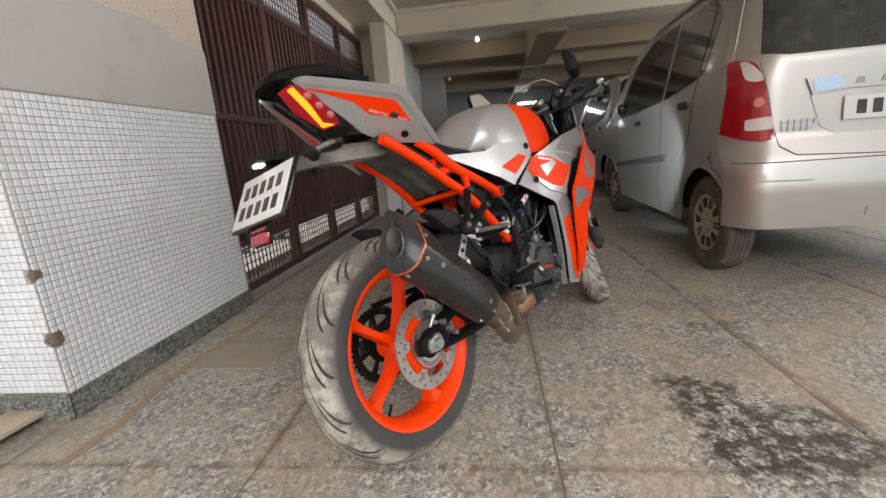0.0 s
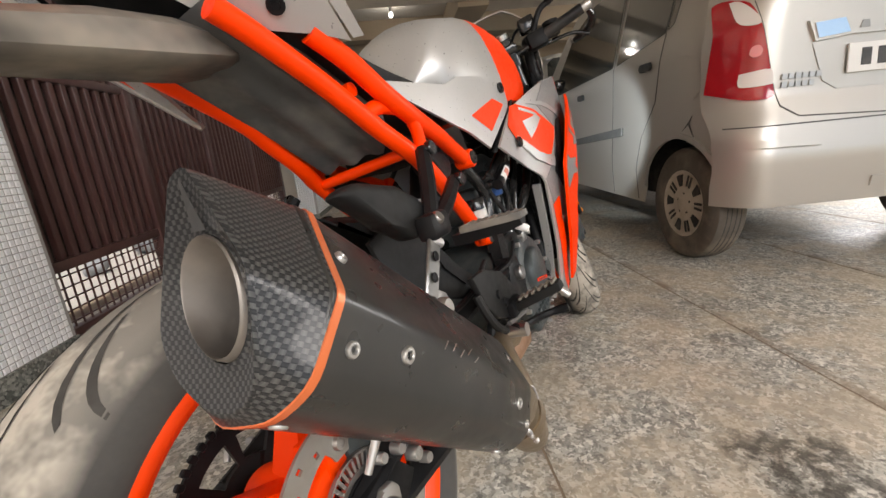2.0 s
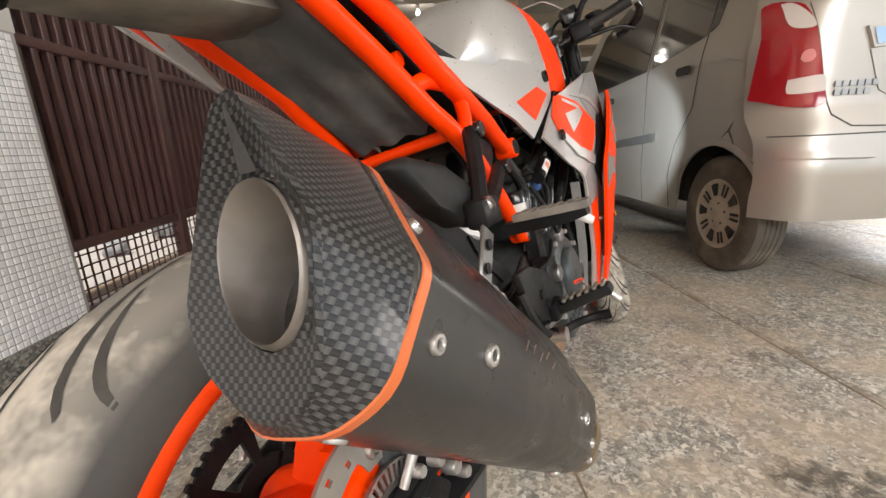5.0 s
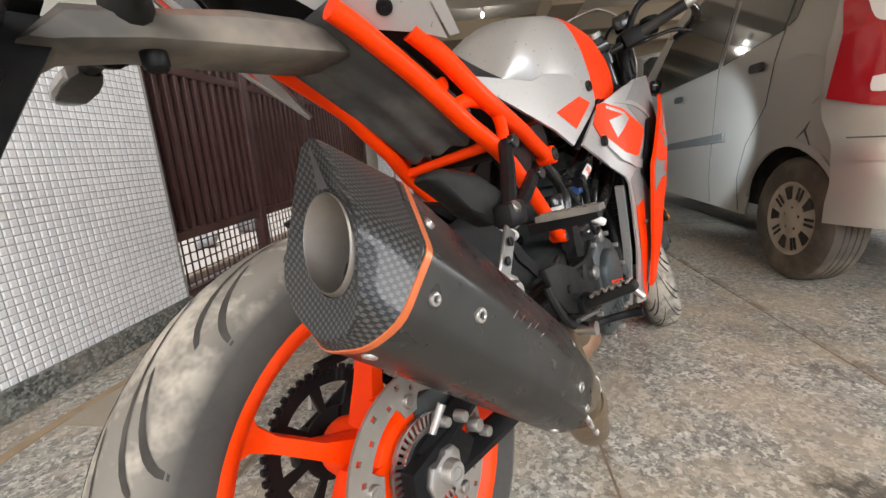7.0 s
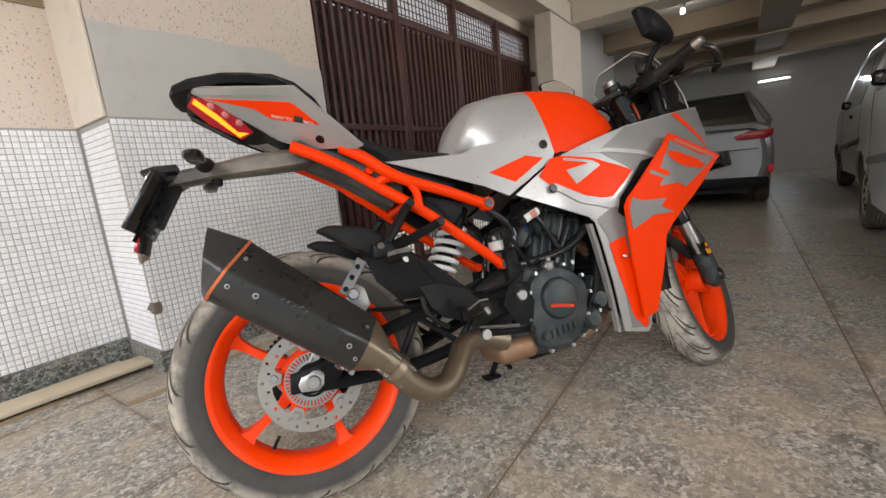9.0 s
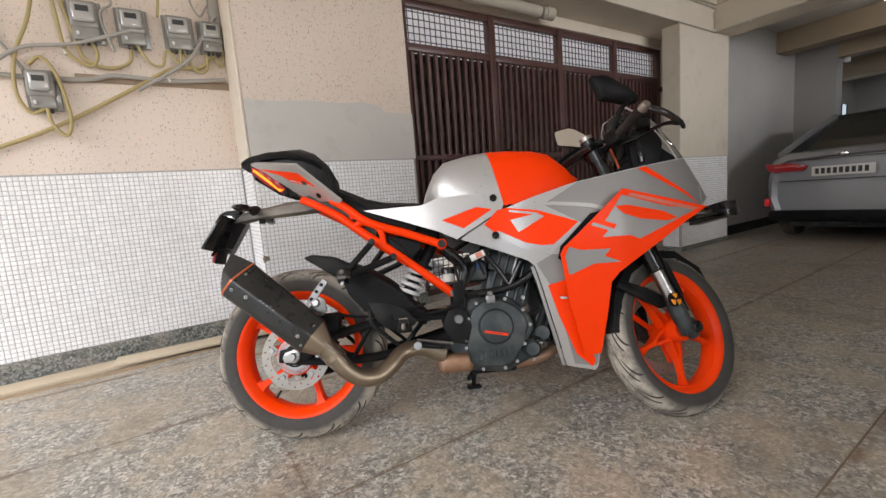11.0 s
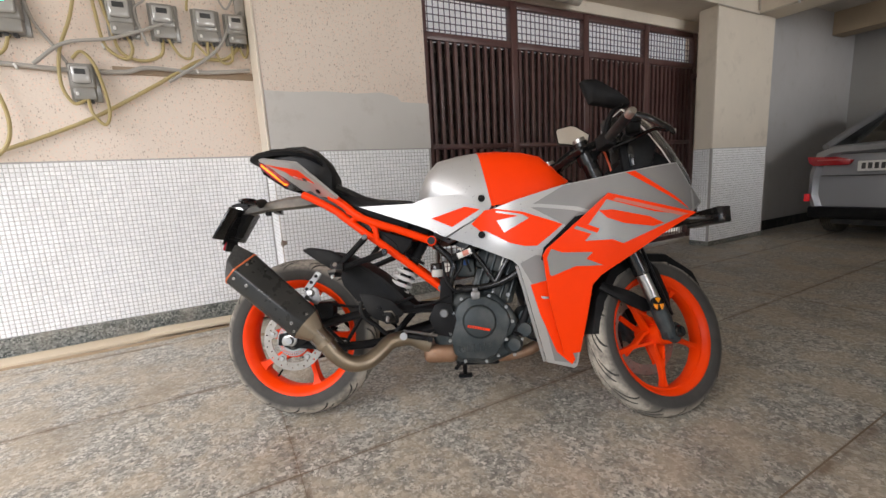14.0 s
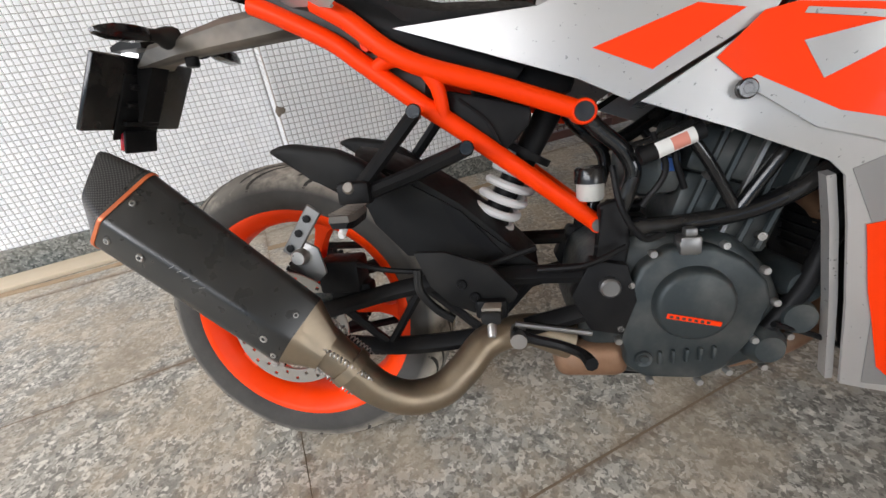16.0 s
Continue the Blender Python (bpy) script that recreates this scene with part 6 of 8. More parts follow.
part("trim_rib", prism([(1.235, 0.86), (1.228, 0.95), (1.245, 0.96), (1.255, 0.865)], -0.158, -0.148, 0.003), GLOSSBLACK, bike)
part("red_cable", tube([(1.172, -0.07, 0.965), (1.185, -0.08, 0.91), (1.195, -0.085, 0.86)], 0.004, 8, 2), REDBOX, bike, "red throttle cable")
part("triple_clamp", boxes((-0.04, 0.045, -0.135, 0.135, -0.014, 0.014), bevel=0.01), GLOSSBLACK, bike, m=FORK @ Matrix.Translation(foot + rake * 0.71) @ Matrix.Rotation(radians(-23.5), 4, "Y"))
part("lower_clamp", boxes((-0.04, 0.04, -0.135, 0.135, -0.018, 0.018), bevel=0.01), GLOSSBLACK, bike, m=FORK @ Matrix.Translation(foot + rake * 0.50) @ Matrix.Rotation(radians(-23.5), 4, "Y"))
part("brake_master", boxes((-0.018, 0.022, -0.028, 0.022, -0.01, 0.035), bevel=0.006), GLOSSBLACK, bike, m=STEER @ pose(1.10, -0.21, 0.965))
part("brake_line", tube([(1.12, -0.20, 0.99), (1.19, -0.17, 0.98), (1.24, -0.10, 0.86), (1.25, 0.0, 0.70)], 0.005, 8), BLACK, bike, m=STEER)
part("key_ribbon", tube([(1.085, -0.085, 0.94), (1.082, -0.092, 0.90), (1.090, -0.09, 0.855)], 0.004, 6, flat=0.3), REDLENS, bike, "red key ribbon", m=STEER)
for k, pts in enumerate(([(1.10, -0.14, 0.95), (1.16, -0.12, 0.92), (1.20, -0.06, 0.84)], [(1.08, 0.14, 0.95), (1.15, 0.12, 0.91), (1.18, 0.05, 0.82)], [(1.05, -0.02, 0.95), (1.13, -0.05, 0.90), (1.17, -0.04, 0.80)])):
    part("cable", tube(pts, 0.005, 8), BLACK, bike, m=STEER)

# front mudguard
rows = []
for a, hw in ((28, 0.030), (48, 0.056), (75, 0.064), (105, 0.066), (130, 0.066), (155, 0.064), (178, 0.055)):
    c, s = math.cos(radians(a)), math.sin(radians(a))
    rows.append([(1.344 + r * c, y, 0.270 + r * s) for r, y in ((0.268, -hw), (0.298, -hw * 0.92), (0.309, -hw * 0.5), (0.312, 0), (0.309, hw * 0.5), (0.298, hw * 0.92), (0.268, hw))])
bm = loft(rows, closed=False)
bmesh.ops.recalc_face_normals(bm, faces=bm.faces)
bmesh.ops.solidify(bm, geom=bm.faces[:], thickness=0.003)
part("front_mudguard", bm, BLACK, bike, "black front mudguard", m=FORK)
for sgn in (-1, 1):
    part("mudguard_cheek", prism([(1.235, 0.545), (1.27, 0.556), (1.335, 0.500), (1.366, 0.40), (1.362, 0.305), (1.340, 0.285), (1.318, 0.33), (1.288, 0.44)], sgn * 0.088 - 0.003, sgn * 0.088 + 0.003, 0.002), BLACK, bike, m=FORK)
    part("mudguard_stay", prism([(1.07, 0.43), (1.09, 0.455), (1.20, 0.42), (1.275, 0.385), (1.29, 0.35), (1.25, 0.345), (1.18, 0.375)], sgn * 0.082 - 0.005, sgn * 0.082 + 0.005, 0.003), BLACK, bike, m=FORK)

# cockpit, nose, lamp, screen
part("headlamp_shell", loft([[(x, y * w, z0 + (z1 - z0) * k) for y, k in ((-1, 0.2), (-1, 0.8), (-0.6, 1), (0.6, 1), (1, 0.8), (1, 0.2), (0.6, 0), (-0.6, 0))] for x, w, z0, z1 in ((1.25, 0.15, 0.64, 0.84), (1.38, 0.13, 0.64, 0.83), (1.47, 0.09, 0.66, 0.79), (1.505, 0.05, 0.69, 0.76))]), BLACK, bike, "dark headlamp shell")
part("headlamp_lens", loft([[(x, y * w, 0.70 + 0.05 * k) for y, k in ((-1, 0), (-1, 1), (1, 1), (1, 0))] for x, w in ((1.49, 0.06), (1.515, 0.035))]), CLEARLENS, bike)
part("dash", boxes((-0.02, 0.02, -0.085, 0.085, -0.05, 0.05), bevel=0.01), GLOSSBLACK, bike, "black instrument display", m=pose(1.255, 0, 0.955, 0, -35, 0))
part("dash_bracket", prism([(1.15, 0.80), (1.28, 0.80), (1.34, 0.86), (1.29, 0.98), (1.25, 0.92)], -0.10, 0.10, 0.012), BLACK, bike)
for sgn in (-1, 1):
    part("cockpit_panel", panel([(1.10, 0.80), (1.15, 0.84), (1.25, 0.90), (1.33, 0.93), (1.385, 0.875), (1.30, 0.845)], lambda x, z: sgn * (0.14 - 0.25 * (z - 0.84)), 0.004), BLACK, bike)
rows = []
for v in np.linspace(0, 1, 13):
    at = [0, 0.25, 0.5, 0.7, 0.85, 1]
    cx, cz = interp(v, at, [1.530, 1.500, 1.450, 1.400, 1.342, 1.275]), interp(v, at, [0.735, 0.85, 0.94, 1.02, 1.080, 1.122])
    hw = interp(v, at, [0.055, 0.118, 0.145, 0.152, 0.140, 0.085])
    back = interp(v, at, [0.03, 0.085, 0.10, 0.11, 0.10, 0.04])
    rows.append([(cx - back * u * u, hw * u, cz - 0.02 * u * u) for u in np.linspace(-1, 1, 11)])
bm = loft(rows, closed=False)
bmesh.ops.recalc_face_normals(bm, faces=bm.faces)
bmesh.ops.solidify(bm, geom=bm.faces[:], thickness=0.003)
screen = part("windscreen", bm, SCREENGLASS, bike, "smoked clear windscreen")
# a pale tube round the rim stands in for its highlight
edge = [rows[i][0] for i in range(13)] + [rows[12][k] for k in range(1, 11)] + [rows[i][10] for i in range(11, -1, -1)]
part("screen_edge_glint", tube(edge, 0.0024, 6, 1), CLEARLENS, screen, "pale tube painted as the highlight on the screen's edge")
part("nose_bracket", boxes((1.40, 1.585, -0.10, 0.10, 0.668, 0.684), (1.545, 1.59, -0.11, 0.11, 0.655, 0.712), bevel=0.004), GLOSSBLACK, bike, "black front plate bracket", m=pose(0, 0, 0))
for y in (-0.06, 0.0, 0.06):
    bolt(bike, (1.50, y, 0.685), 0.006, STEEL, "bolt", (0, 0, 1))


# ---- floor slabs, skirting, boards ----
def slab_mesh(x0, x1, y0, y1, z0=-0.004, z1=0.0):
    return boxes((x0, x1, y0, y1, z0, z1))


JOINTS_X = [-1.75, -1.39, -0.585, 0.225, 1.02, 1.83, 2.64, 3.45, 5.2, 7.0]
JOINTS_Y = [-9.0, -5.0, -2.0, 1.0, 4.0, 7.0, 10.0, 13.0]
for x0, x1 in zip(JOINTS_X, JOINTS_X[1:]):
    for y0, y1 in zip(JOINTS_Y, JOINTS_Y[1:]):
        g, h = 0.0030, 0.0011
        part("slab", slab_mesh(x0 + g, x1 - g, y0 + h, y1 - h), FLOOR, floor, smooth=False)
part("slab", boxes((-1.21, -0.865, 1.545, 1.835, -0.002, 0.003), bevel=0.001, segs=1), paint("patched_screed", (0.36, 0.31, 0.24), 0.8, spread=0.25, dirty=0.4, scale=9.0, relief=0.3), floor, "beige screed patch")
bm = bmesh.new()
for p in ([(-1.20, 1.0), (-1.19, 1.2), (-1.23, 1.5), (-1.19, 2.0), (-1.21, 2.4)], [(-1.55, -0.6), (-1.5, 0.2), (-1.53, 0.9)]):
    tube([(x, y, -0.012) for x, y in p], 0.022, 6, bm=bm)
tagged(part("dirt_line", bm, paint("sandy_dirt", (0.33, 0.24, 0.15), 0.95, spread=0.3, relief=0.5), floor), kind="stuff")

structure("skirting_west", boxes((-1.75, -1.735, -9.0, 1.205, 0, 0.115), bevel=0.003), GRANITE, "speckled grey granite skirting", "skirting")
structure("skirting_pier", boxes((-1.39, -1.377, 1.207, 2.345, 0, 0.092), (-1.735, -1.377, 1.206, 1.22, 0, 0.100), bevel=0.003), GRANITE, "speckled grey granite skirting", "skirting")
structure("skirting_column", boxes((-1.04, -1.03, 5.35, 6.42, 0, 0.05), (-1.235, -1.03, 5.35, 5.36, 0, 0.05), bevel=0.002), GRANITE, "grey stone skirting of the column", "skirting")
structure("skirting_side", boxes((-1.2, -1.185, 6.5, 8.9, 0, 0.12)), DARKGAP, "dark painted skirting", "skirting")

board = tagged(part("board", boxes((-0.075, 0.075, -1.4, 1.45, 0, 0.020), bevel=0.002), WOOD, m=B @ pose(-1.600, -0.30, 0.001, 0, 0, 2.0)), "long pale wooden board lying by the wall", "board")
board2 = tagged(part("board", boxes((-0.07, 0.07, -0.42, 0.42, 0, 0.018), bevel=0.002), WOOD, m=B @ pose(-1.58, 0.82, 0.022, 0, 0, -3.0)), "short pale board lying on a longer one", "board")

# ---- mosaic tiles ----
PITCH, TILE_SIZE = 0.0245, 0.0218


def tile_verts(u, v, h=0.0032):
    a, b = TILE_SIZE / 2, TILE_SIZE / 2 - 0.0035
    return [(u - a, v - a, 0), (u + a, v - a, 0), (u + a, v + a, 0), (u - a, v + a, 0), (u - b, v - b, h), (u + b, v - b, h), (u + b, v + b, h), (u - b, v + b, h)]


TILE_FACES = [(4, 5, 6, 7), (0, 1, 5, 4), (1, 2, 6, 5), (2, 3, 7, 6), (3, 0, 4, 7)]


def mosaic(parent, origin, along, width, z0, z1, keep_out=None, gaps=()):
    """Joined tiles on a wall; origin its lower corner, along the run in plan; keep_out(u, v) leaves tiles to be laid singly."""
    rnd = random.Random(3)
    verts, faces = [], []
    o, ax = Vector((*origin, 0)), Vector((*along, 0))
    out = Vector((along[1], -along[0], 0))
    for i in range(int(width / PITCH)):
        for j in range(int((z1 - z0) / PITCH)):
            u, v = (i + 0.5) * PITCH, z0 + (j + 0.5) * PITCH
            if (keep_out and keep_out(i, j)) or any(a < u < b and c < v < d for a, b, c, d in gaps):
                continue
            n = len(verts)
            du, dv = rnd.uniform(-0.0004, 0.0004), rnd.uniform(-0.0004, 0.0004)
            lift = rnd.uniform(0, 0.0005)
            for a, b, h in tile_verts(u + du, v + dv):
                verts.append(o + ax * a + out * (h + lift) + Vector((0, 0, b)))
            faces += [tuple(n + k for k in f) for f in TILE_FACES]
    me = bpy.data.meshes.new("mosaic")
    me.from_pydata(verts, [], faces)
    me.materials.append(TILE)
    ob = new("mosaic", me)
    ob.parent = parent
    tagged(ob, "small white glazed mosaic tiles", kind="stuff")
    return ob


bm = boxes((-1.7515, -1.748, -9.0, 1.218, 0.10, 1.103), (-1.3915, -1.388, 1.222, 2.34, 0.08, 1.103), (-1.75, -1.392, 1.2185, 1.2215, 0.08, 1.103), (-1.0415, -1.038, 5.362, 6.415, 0.04, 1.01), (-1.234, -1.042, 5.3585, 5.3615, 0.04, 1.01))
structure("tile_bedding", bm, GROUT, "dark grout behind the mosaic", "grout")
mosaic(wall_west, (-1.748, -1.755), (0, 1), 2.966, 0.115, 1.10)
mosaic(pillar_wall, (-1.388, 1.224), (0, 1), 1.115, 0.092, 1.10, keep_out=lambda i, j: i < 15 and 8 <= j < 28, gaps=((0.0, 0.026, 0.50, 0.54), (0.0, 0.026, 0.27, 0.32)))
mosaic(pillar_wall, (-1.7315, 1.2185), (1, 0), 0.357, 0.10, 1.10, gaps=((0.33, 0.36, 0.50, 0.54), (0.33, 0.36, 0.27, 0.32)))
mosaic(column, (-1.038, 5.364), (0, 1), 1.05, 0.05, 1.01)
mosaic(column, (-1.234, 5.3585), (1, 0), 0.194, 0.05, 1.01)
me = bpy.data.meshes.new("tile")
me.from_pydata([(h, a, b) for a, b, h in tile_verts(0, 0)], [], TILE_FACES)
me.materials.append(TILE)
rnd = random.Random(5)
for i in range(15):
    for j in range(8, 28):
        if i < 1 and (0.27 < 0.092 + (j + 0.5) * PITCH < 0.32 or 0.50 < 0.092 + (j + 0.5) * PITCH < 0.54):
            continue
        ob = new("tile", me)
        ob.parent = pillar_wall
        ob.location = (-1.388 + rnd.uniform(0, 0.0005), 1.224 + (i + 0.5) * PITCH, 0.092 + (j + 0.5) * PITCH)
for y, z, s in ((1.230, 0.52, 0.026), (1.233, 0.295, 0.036)):
    b2 = bmesh.new()
    bmesh.ops.create_icosphere(b2, subdivisions=2, radius=s)
    for v in b2.verts:
        v.co.x *= 0.35
        v.co *= 0.8 + 0.5 * noise.noise(v.co * 70)
    part("broken_patch", b2, paint("bare_mortar", (0.20, 0.16, 0.125), 0.95, spread=0.3, relief=0.6), pillar_wall, "broken corner with bare mortar", m=pose(-1.389, y, z))

# grey render over the chips on the pier
bm = prism([(1.2215, 1.103), (1.2215, 1.47), (1.40, 1.465), (1.60, 1.478), (1.80, 1.470), (1.98, 1.485), (2.10, 1.46), (2.13, 1.425), (2.345, 1.42), (2.345, 1.103)], -1.392, -1.386, axis="x")
structure("render_patch", bm, PLASTER, "smooth grey render patch on the pier", "plaster")
structure("corner_edge", boxes((-1.755, -1.385, 1.205, 1.2175, 1.103, CEIL), bevel=0.003), CREAM, "cream painted return of the pier", "plaster")

# ---- the gate ----
gate = thing("gate", B, "dark maroon steel sliding gate with bars and wire mesh", "gate")
GX = -1.49
POSTS = [2.375, 3.215, 4.045, 4.89, 5.70]
for k, y in enumerate(POSTS):
    part("post", boxes((GX - 0.03, GX + 0.03, y - 0.032, y + 0.032, 0.03, 2.26), bevel=0.004), MAROON, gate)
for y0, y1 in zip(POSTS, POSTS[1:]):
    for z, h in ((0.055, 0.025), (0.345, 0.022), (1.115, 0.020), (1.925, 0.028), (2.235, 0.026)):
        part("rail", boxes((GX - 0.022, GX + 0.022, y0 + 0.032, y1 - 0.032, z - h, z + h), bevel=0.003), MAROON, gate)
    n = 11
    for i in range(n):
        y = y0 + (y1 - y0) * (i + 1) / (n + 1)
        part("bar", boxes((GX - 0.014, GX + 0.014, y - 0.015, y + 0.015, 0.367, 1.897), bevel=0.003, segs=1), MAROON, gate)
    # sheet painted near black, for the dark in the gaps between the bars
    part("back_sheet", boxes((GX - 0.050, GX - 0.045, y0 + 0.03, y1 - 0.03, 0.36, 1.90)), paint("gap_shade_sheet", (0.020, 0.013, 0.011), 0.6, spread=0.25, dirty=0.3), gate)
    for z0, z1 in ((0.08, 0.323), (1.953, 2.209)):
        bm = bmesh.new()
        for i in range(16):
            y = y0 + 0.032 + (y1 - y0 - 0.064) * (i + 0.5) / 16
            box(bm, GX - 0.003, GX + 0.003, y - 0.003, y + 0.003, z0, z1)
        for i in range(5):
            z = z0 + (z1 - z0) * (i + 0.5) / 5
            box(bm, GX - 0.0035, GX + 0.0035, y0 + 0.032, y1 - 0.032, z - 0.003, z + 0.003)
        part("wire_mesh", bm, MAROON, gate)
part("latch", boxes((GX + 0.02, GX + 0.09, 5.66, 5.74, 1.79, 1.84), bevel=0.005), MAROON, gate)
part("hinge", boxes((GX + 0.0, GX + 0.08, 2.335, 2.375, 1.93, 1.99), (GX + 0.0, GX + 0.08, 2.335, 2.375, 0.5, 0.56), bevel=0.006), MAROON, gate)
structure("gate_jamb", boxes((-1.56, -1.42, 2.34, 2.345, 0, 2.36)), PLASTER, "plaster jamb of the gate", "jamb")
structure("gate_lintel", boxes((-1.56, -1.44, 2.345, 5.72, 2.262, 2.36), bevel=0.006), CREAM, "rough cream lintel above the gate", "lintel")
lane = structure("lane_ground", boxes((-9.0, -1.9, -9.0, 14.0, -0.2, -0.02)), paint("lane_dust", (0.42, 0.40, 0.37), 0.9, spread=0.2), "pale lane ground behind the gate", "ground")
for k, (y, z, s) in enumerate(((3.0, 0.16, 0.10), (3.9, 0.13, 0.08), (4.6, 0.18, 0.12))):
    b2 = bmesh.new()
    bmesh.ops.create_icosphere(b2, subdivisions=3, radius=s)
    for v in b2.verts:
        v.co *= 1 + 0.5 * noise.noise(v.co * 14 + Vector((k, 0, 0)))
        v.co.z = max(v.co.z, -s * 0.9)
    tagged(part("rubble", b2, paint("rubble_grey", (0.36, 0.38, 0.40), 0.9, spread=0.35, relief=0.5), m=B @ pose(-2.4, y, s * 0.8 - 0.02)), "pale rubble heap lying behind the gate", "rubble", group="rubble behind the gate")

# ---- pipes, conduits, boxes on the beams ----
pipe_top = tagged(part("drain_pipe", tube([(-1.32, 1.95, 2.29), (-1.32, 3.78, 2.30)], 0.046, 16), WHITEPIPE, m=B), "cream plastic drain pipe under the beam", "pipe")
part("pipe_socket", tube([(-1.32, 3.70, 2.30), (-1.32, 3.80, 2.30)], 0.053, 16), WHITEPIPE, pipe_top)
part("pipe_strap", tube([(-1.32, 3.64, 2.30), (-1.32, 3.66, 2.30)], 0.050, 16), STEEL, pipe_top)
conduit = tagged(part("conduit", tube([(-1.028, 2.0, 2.60), (-1.028, 4.0, 2.598), (-1.028, 6.0, 2.60), (-1.028, 6.045, 2.55), (-1.028, 6.055, 2.42), (-1.028, 6.06, 2.385)], 0.010, 8, 3), WHITEPIPE, m=B), "thin cream conduit clipped along the beam", "conduit")
for k in range(9):
    part("clip", boxes((-1.042, -1.016, 2.3 + 0.45 * k, 2.315 + 0.45 * k, 2.585, 2.617), bevel=0.002, segs=1), WHITEPAINT, conduit)
conduit2 = tagged(part("conduit", tube([(-1.028, 5.3, 2.352), (-1.028, 6.0, 2.350), (-1.02, 6.07, 2.350), (-0.8, 6.07, 2.352), (0.6, 6.07, 2.35), (2.5, 6.07, 2.352), (5.0, 6.07, 2.35)], 0.008, 8, 3), WHITEPIPE, m=B), "thin cream conduit along the cross beam", "conduit")
for k in range(9):
    part("clip", boxes((-0.7 + 0.6 * k, -0.685 + 0.6 * k, 6.055, 6.082, 2.338, 2.365), bevel=0.002, segs=1), WHITEPAINT, conduit2)
structure("cornice_cross", boxes((-1.0, 7.0, 6.035, 6.08, 2.625, CEIL), bevel=0.012), CREAM, "narrow plaster cornice", "cornice")
structure("cornice_gate", boxes((-1.04, -1.0, 1.9, 6.08, 2.625, CEIL), bevel=0.012), CREAM, "narrow plaster cornice", "cornice")
structure("beam_far", boxes((-1.2, 7.0, 8.2, 8.5, 2.40, CEIL), bevel=0.008), DIMMEDCREAM, "cream cross beam in the dim rear bay", "beam")
structure("beam_long", boxes((0.85, 1.25, 6.5, 13.0, 2.30, CEIL), bevel=0.008), DIMMEDCREAM, "cream long beam in the dim rear bay", "beam")
structure("beam_end", boxes((-1.2, 7.0, 10.8, 11.2, 2.25, CEIL), bevel=0.008), DIMMEDCREAM, "cream cross beam near the back wall", "beam")

junction = tagged(part("junction_box", boxes((-1.39, -1.335, 1.33, 1.475, 2.228, 2.36), bevel=0.006), WHITEPAINT, m=B), "white electric box on the pier", "electric box")
part("box_slot", boxes((-1.336, -1.3335, 1.37, 1.41, 2.26, 2.30)), PLATEINK, junction)
drop = tagged(part("hanging_wire", tube([(-1.37, 1.56, 2.36), (-1.365, 1.575, 2.2), (-1.37, 1.578, 2.09)], 0.004, 6), BLACK, m=B), "black wire hanging with a loose plug", "wire")
part("plug", boxes((-1.382, -1.358, 1.562, 1.594, 2.065, 2.10), bevel=0.006), BLACK, drop)
meterbox = tagged(part("black_cabinet", boxes((-1.39, -1.22, 2.17, 2.50, 2.40, 2.62), bevel=0.008), BLACK, m=B), "black box fixed under the beam", "cabinet")
part("loose_wire", tube([(-1.30, 2.15, 2.40), (-1.30, 2.20, 2.34), (-1.30, 2.28, 2.345), (-1.30, 2.33, 2.41)], 0.004, 6), BLACK, meterbox)

# ---- electric meters on the west wall ----
MX = -1.749


def meter(y0, y1, z0, z1, depth=0.09, lit=False, label="grey electric meter with a clear cover on the wall"):
    w, h = y1 - y0, z1 - z0
    m = thing("electric_meter", B @ pose(MX, y0, z0), label, "electric meter", "electric meters on the wall")
    part("back_plate", boxes((0, 0.02, -0.008, w + 0.008, -0.006, h + 0.006), bevel=0.004), METERGREY, m)
    part("body", boxes((0.018, depth * 0.75, 0.006, w - 0.006, h * 0.30, h - 0.004), bevel=0.014, segs=3), METERGREY, m)
    part("cover", boxes((depth * 0.74, depth, 0.018, w - 0.018, h * 0.42, h - 0.02), bevel=0.016, segs=3), METERCLEAR, m, "clear plastic window")
    part("terminal_block", boxes((0.018, depth * 0.7, 0.012, w - 0.012, 0.0, h * 0.32), bevel=0.008), METERGREY, m)
    part("dial", boxes((depth, depth + 0.002, w * 0.3, w * 0.7, h * 0.66, h * 0.8)), glow("lit_display", (0.1, 0.75, 0.55), 0.7) if lit else PLATEINK, m, "green lit display" if lit else "")
    part("seal", boxes((depth * 0.72, depth * 0.8, w * 0.2, w * 0.3, h * 0.1, h * 0.2), bevel=0.003), WHITEPAINT, m)
    for k in range(3):
        part("terminal", boxes((0.02, 0.05, w * (0.25 + 0.2 * k), w * (0.35 + 0.2 * k), -0.018, 0.004)), PLATEINK, m)
    return m


meter(-0.075, 0.105, 1.775, 1.98, 0.11, True, "large grey electric meter with a lit display")
for y0, y1, z0, z1 in ((0.46, 0.60, 1.81, 2.02), (0.67, 0.81, 1.81, 2.01), (0.895, 1.04, 1.81, 2.005), (1.075, 1.205, 1.815, 1.995), (0.237, 0.362, 1.44, 1.64)):
    meter(y0, y1, z0, z1)
redbox = thing("junction_box", B @ pose(MX, 0.28, 2.14), "orange-red plastic distribution box with cables", "electric box")
part("body", boxes((0, 0.11, 0, 0.22, 0, 0.26), bevel=0.02, segs=3), REDBOX, redbox)
part("gland", boxes((0.03, 0.07, 0.05, 0.17, -0.02, 0.004), bevel=0.006), PLATEINK, redbox)
plank = thing("meter_board", B, "dark wooden backing strip under the meters", "board")
